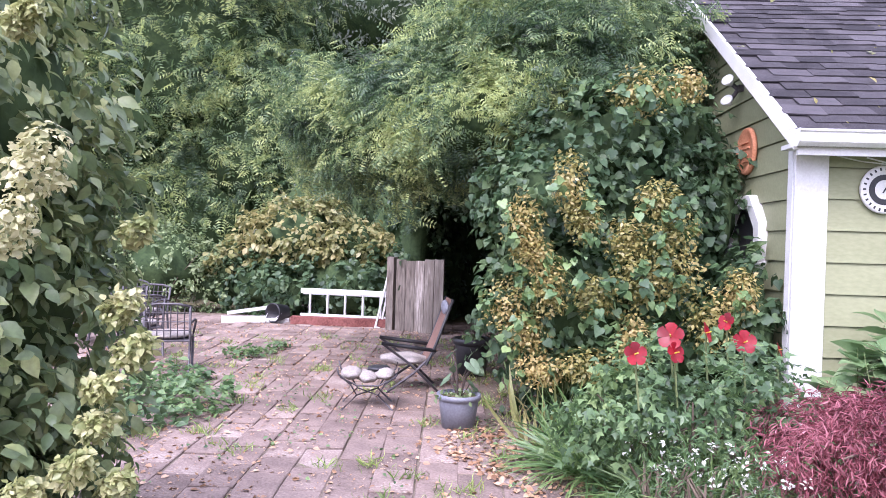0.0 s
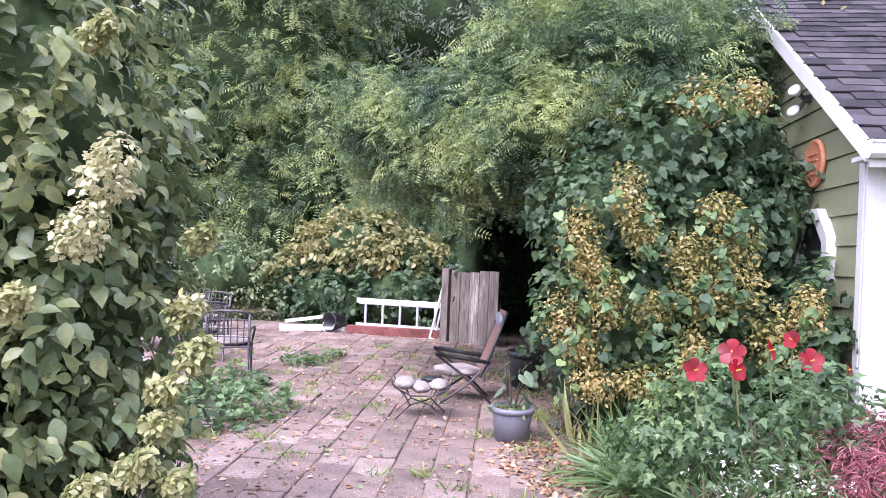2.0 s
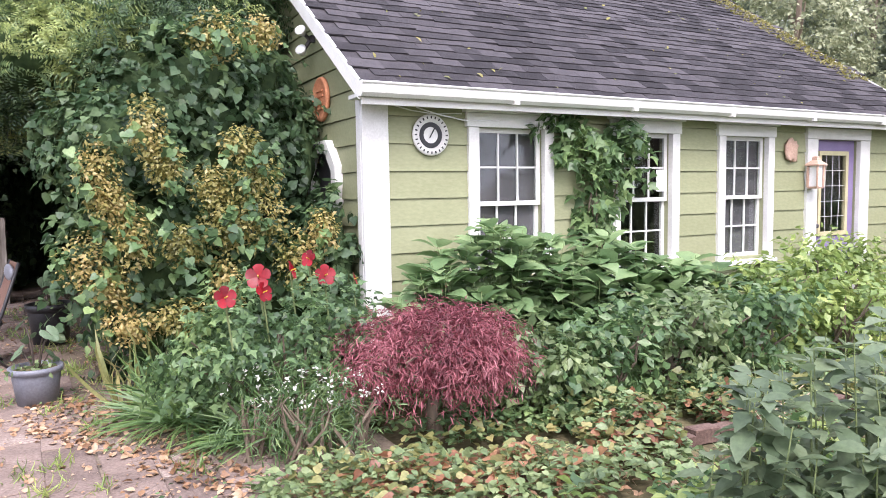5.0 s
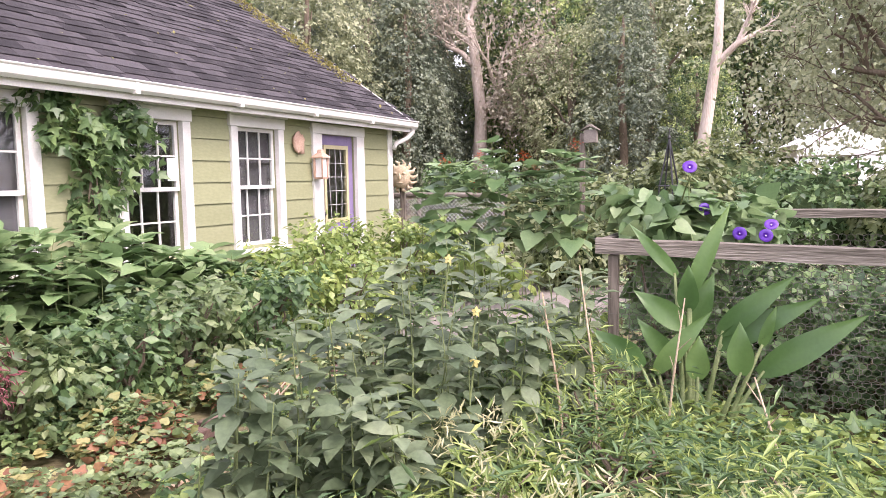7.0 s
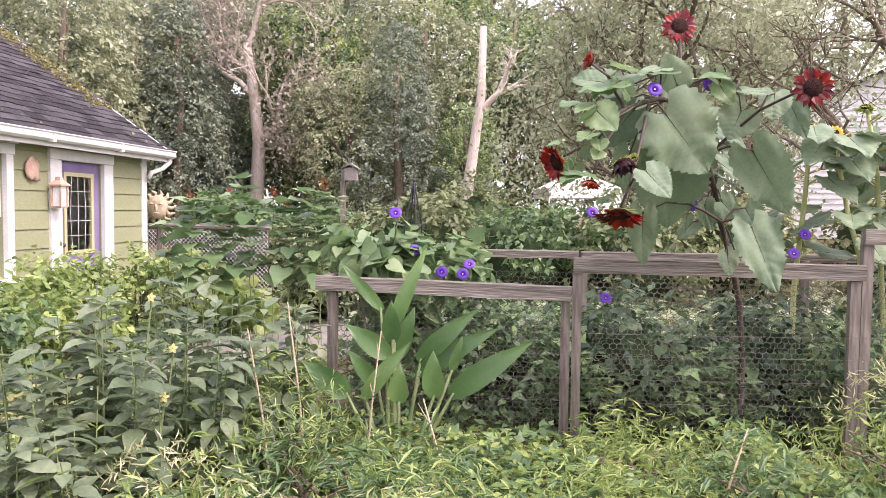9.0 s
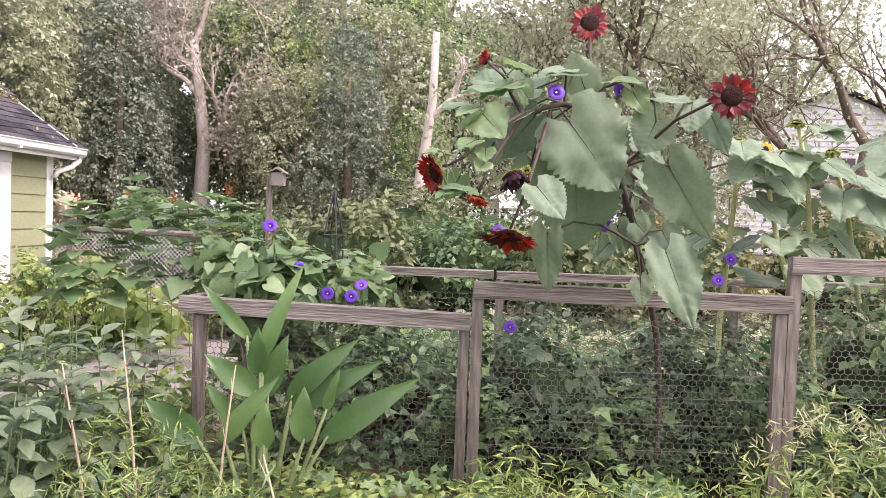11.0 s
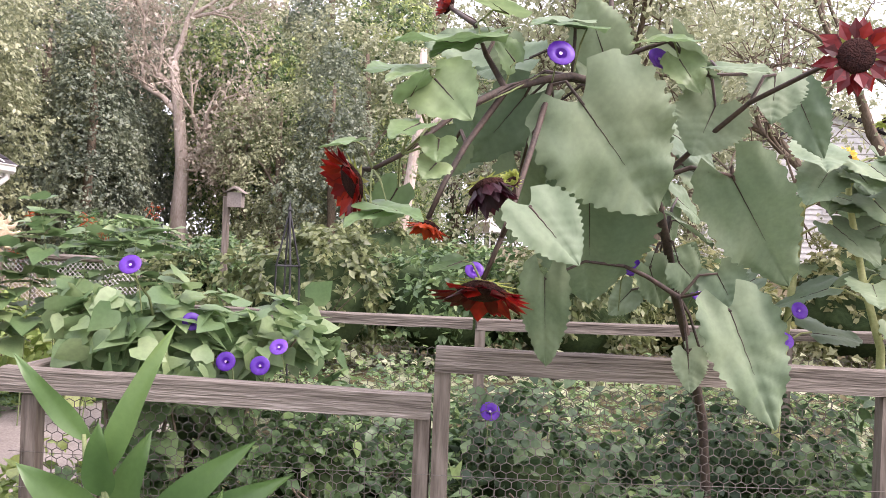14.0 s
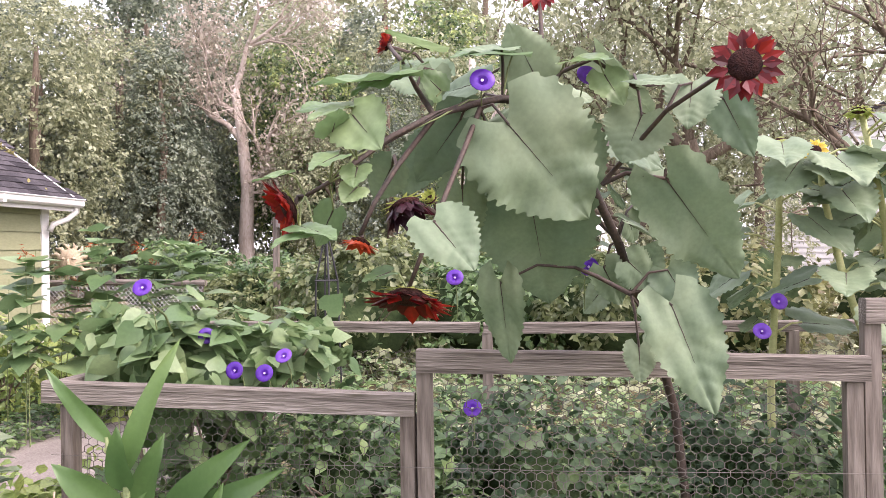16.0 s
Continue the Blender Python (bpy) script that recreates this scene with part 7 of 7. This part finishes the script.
part("headrest", Geo().blob((0.31, -0.02, 0.86), (0.035, 0.2, 0.08), 8, 0.1), GREY_POT, rk, smooth=True)
part("seat_cushion", Geo().blob((-0.1, 0, 0.31), (0.26, 0.22, 0.06), 12, 0.25, 3), CUSHION, rk, "soiled pale cushion", smooth=True)
ft = thing("footstool", "wrought iron footstool with tufted dirty cushion", "footstool", (-0.7, 6.2, 0), rz=8, size=0.9)
for sx in (-1, 1):
    for sy in (-1, 1):
        part("curved_leg", Geo().tube([(sx * 0.24, sy * 0.19, 0), (sx * 0.1, sy * 0.17, 0.14), (sx * 0.16, sy * 0.17, 0.24), (sx * 0.27, sy * 0.18, 0.33), (sx * 0.29, sy * 0.18, 0.4)], 0.009, 7), BRONZE, ft, smooth=True)
for sy in (-1, 1):
    part("seat_rail", Geo().tube([(-0.26, sy * 0.18, 0.31), (-0.1, sy * 0.18, 0.23), (0.1, sy * 0.18, 0.23), (0.26, sy * 0.18, 0.31)], 0.008, 7), BRONZE, ft, smooth=True)
    part("stretcher", Geo().tube([(-0.1, sy * 0.17, 0.14), (0.1, -sy * 0.17, 0.14)], 0.007, 6), BRONZE, ft)
for k in range(3):
    part("tufted_cushion", Geo().blob((-0.16 + 0.16 * k, 0, 0.29 + 0.03 * abs(k - 1)), (0.1, 0.19, 0.055), 10, 0.2, k), CUSHION, ft, "soiled white tufted cushion", smooth=True)
part("dark_cloth", Geo().blob((0.1, 0.03, 0.36), (0.11, 0.1, 0.03), 8, 0.4), BLACK, ft, "black cloth", smooth=True)


def pot(x, y, r, h, material, name, label, seed):
    t = thing(name, label, "plant pot", (x, y, 0))
    part("pot", Geo().lathe([(0, 0.0), (r * 0.78, 0.0), (r * 0.96, h * 0.8), (r * 0.96, h * 0.84), (r * 1.05, h * 0.84), (r * 1.07, h), (r * 0.98, h), (r * 0.93, h * 0.9), (0, h * 0.9)], 36), material, t, smooth=True)
    part("soil", Geo().lathe([(0, h * 0.93), (r * 0.9, h * 0.905)], 16), SOIL, t)
    rng = np.random.default_rng(seed)
    for k in range(7):
        a, z = 6.28 * rng.random(), h + 0.05 + 0.28 * rng.random()
        tip = (0.1 * math.cos(a), 0.1 * math.sin(a), z)
        part("stem", Geo().tube([(0.02 * math.cos(a), 0.02 * math.sin(a), h * 0.9), (0.05 * math.cos(a), 0.05 * math.sin(a), z * 0.8), tip], 0.005, 5), DARK_STEM, t)
        sun_leaf(0.11, 0.12, t, tip, (math.cos(a), math.sin(a), -0.7), (-math.cos(a) * 0.2, -0.6, 1))
    P = rng.normal(size=(70, 3)) * [r * 0.5, r * 0.5, 0.02] + [0, 0, h * 0.97]
    part("low_growth", scatter("low_growth", OVAL, P, rng.normal(size=(70, 3)) + [0, 0, 1], rng.normal(size=(70, 3)), np.full(70, 0.045)), GREY_GREEN, t, kind="stuff")


pot(0.1, 5.64, 0.163, 0.26, GREY_POT, "grey_flower_pot", "blue-grey plastic flower pot with sparse begonia", 301)
pot(0.2, 7.9, 0.2, 0.4, BLACK, "dark_flower_pot", "dark plastic pot with leafy plant", 302)

ld = thing("extension_ladder", "pale metal extension ladder lying on its side", "ladder", (-2.75, 12.15, 0), rz=-6, size=1.19)
for z, y in ((0.1, 0), (0.46, 0.0)):
    part("side_rail", Geo().box(0, y - 0.015, z - 0.035, 1.3, y + 0.015, z + 0.035), ALU, ld, bevel=0.004)
for k in range(5):
    part("rung", Geo().tube([(0.14 + 0.26 * k, 0, 0.12), (0.14 + 0.26 * k, 0, 0.44)], 0.018, 8), ALU, ld)
part("back_rail", Geo().box(0, 0.1, 0.4, 1.3, 0.13, 0.46), ALU, ld)
tl = thing("step_ladder", "white wooden ladder lying flat on the paving", "ladder", (-3.95, 11.65, 0), rz=20, size=1.1)
for y in (0, 0.32):
    part("side_rail", Geo().box(0, y, 0.0, 1.0, y + 0.035, 0.07), WHITE, tl, bevel=0.004)
for k in range(4):
    part("tread", Geo().box(0.12 + 0.24 * k, 0.035, 0.02, 0.2 + 0.24 * k, 0.32, 0.045), WHITE, tl)
part("prop", Geo().box(0.1, 0.1, 0.08, 0.75, 0.13, 0.13, pose(0, 0, 0.02, 0, -8)), WHITE, tl)
bk = thing("black_bucket", "black plastic bucket lying on its side", "bucket", (-3.08, 12.0, 0.17), rz=-30)
part("pail", Geo().lathe([(0, 0.0), (0.12, 0.0), (0.16, 0.28), (0.17, 0.28), (0.17, 0.3), (0.15, 0.3), (0.112, 0.012), (0, 0.012)], 28, pose(0, 0.15, 0, 90, 0, 0)), BLACK, bk, smooth=True)
part("handle", Geo().tube([(0.16, -0.1, 0), (0.1, -0.22, -0.1), (0, -0.25, -0.14), (-0.1, -0.22, -0.1), (-0.16, -0.1, 0)], 0.005, 6), ALU, bk)
for k, (x, y, z, L, rz, mt, h) in enumerate([(-2.83, 11.86, 0, 1.68, -2, ROT, 0.14), (-2.85, 12.4, 0.0, 1.6, -4, WHITE, 0.06)]):
    t = thing("old_plank", ["rotting dark red wooden beam on the paving", "white painted plank lying under the ladder"][k], "plank", (x, y, z), rz=rz)
    part("plank", Geo().chamfer(L, 0.12, h, 0.01, pose(L / 2, 0, 0)), mt, t)
st = thing("screen_panels", "stack of pale leaning window screens by the gate", "panel", (-1.42, 11.75, 0), rz=-24, size=1.12)
for k in range(4):
    m = pose(0.05 * k, 0.06 * k, 0, 0, 14 - 2 * k, 0)
    f = part("panel_frame", Geo().box(0, 0, 0, 0.03, 0.02, 0.95, m).box(0.2, 0, 0, 0.23, 0.02, 0.95, m).box(0.03, 0, 0.92, 0.2, 0.02, 0.95, m).box(0.03, 0, 0, 0.2, 0.02, 0.03, m), ALU, st)

# tufts in the joints of the paving
rng = np.random.default_rng(330)
n = 3400
c = np.stack([-4 + 5.2 * rng.random(130), 2.6 + 8 * rng.random(130), np.zeros(130)], 1)
i = rng.integers(130, size=n)
P = c[i] + rng.normal(size=(n, 3)) * [0.05, 0.05, 0]
P[:, 2] = -0.01
tagged(part("joint_grass", scatter("joint_grass", BLADE, P, rng.normal(size=(n, 3)), rng.normal(size=(n, 3)) * [0.7, 0.7, 0.2] + [0, 0, 0.8], 0.05 + 0.07 * rng.random(n)), BRIGHT, None, kind="stuff"), "small grass tufts growing in the paving joints", "grass")
cover("joint_weeds", "small creeping weeds in the paving joints", -4.0, 1.0, 2.5, 10.8, 5200, 0.03, 0.04, GREEN, lambda x, y: noise.noise(Vector((x * 1.7, y * 1.7, 8))) > 0.12)

cover("grit", "crumbled leaves and grit over the paving", -4.5, 1.6, 2.0, 12.0, 12000, 0.017, 0.004, LITTER)

# ---- paving, one by one ----
patio = part("patio", Geo().box(-6.0, -2.5, -0.06, 1.9, 13.2, -0.011), SAND, None, "sandy bed under the patio paving", kind="structure")
kinds = []
for k in range(4):
    g = Geo().chamfer(0.252 - 0.003 * (k % 2), 0.385 + 0.003 * k, 0.045, 0.005, pose(0, 0, -0.045))
    me = g.mesh("paver")
    me.materials.append(PAVER)
    kinds.append(me)
rest, made = Geo(), 0
rng = np.random.default_rng(340)
slots = []
for r in range(38):
    for cidx in range(31):
        x, y = -5.85 + 0.258 * cidx - 0.035 * (r * 0.4 - 4), -2.3 + 0.4 * r + 0.035 * 0.258 * cidx + (0.2 if cidx % 2 else 0.0)
        if in_bed(x + 0.15, y + 0.1) and x > 0.3:
            continue
        slots.append((not (-2.6 < x < 0.6 and 2.7 < y < 9.2), x, y))
slots.sort(key=lambda s: s[0])
for k, (far, x, y) in enumerate(slots):
    m = pose(x, y, 0.006 * noise.noise(Vector((x, y, 0))) + 0.004 * rng.normal(), 0.8 * rng.normal(), 0.8 * rng.normal(), 2 + 0.6 * rng.normal())
    me = kinds[int(rng.integers(4))]
    if made < 300:
        ob = part("paver", me, PAVER, patio)
        ob.matrix_world = m
        made += 1
    else:
        rest.add([v.co for v in me.vertices], [tuple(p.vertices) for p in me.polygons], m)
part("outer_pavers", rest, PAVER, patio, kind="stuff")
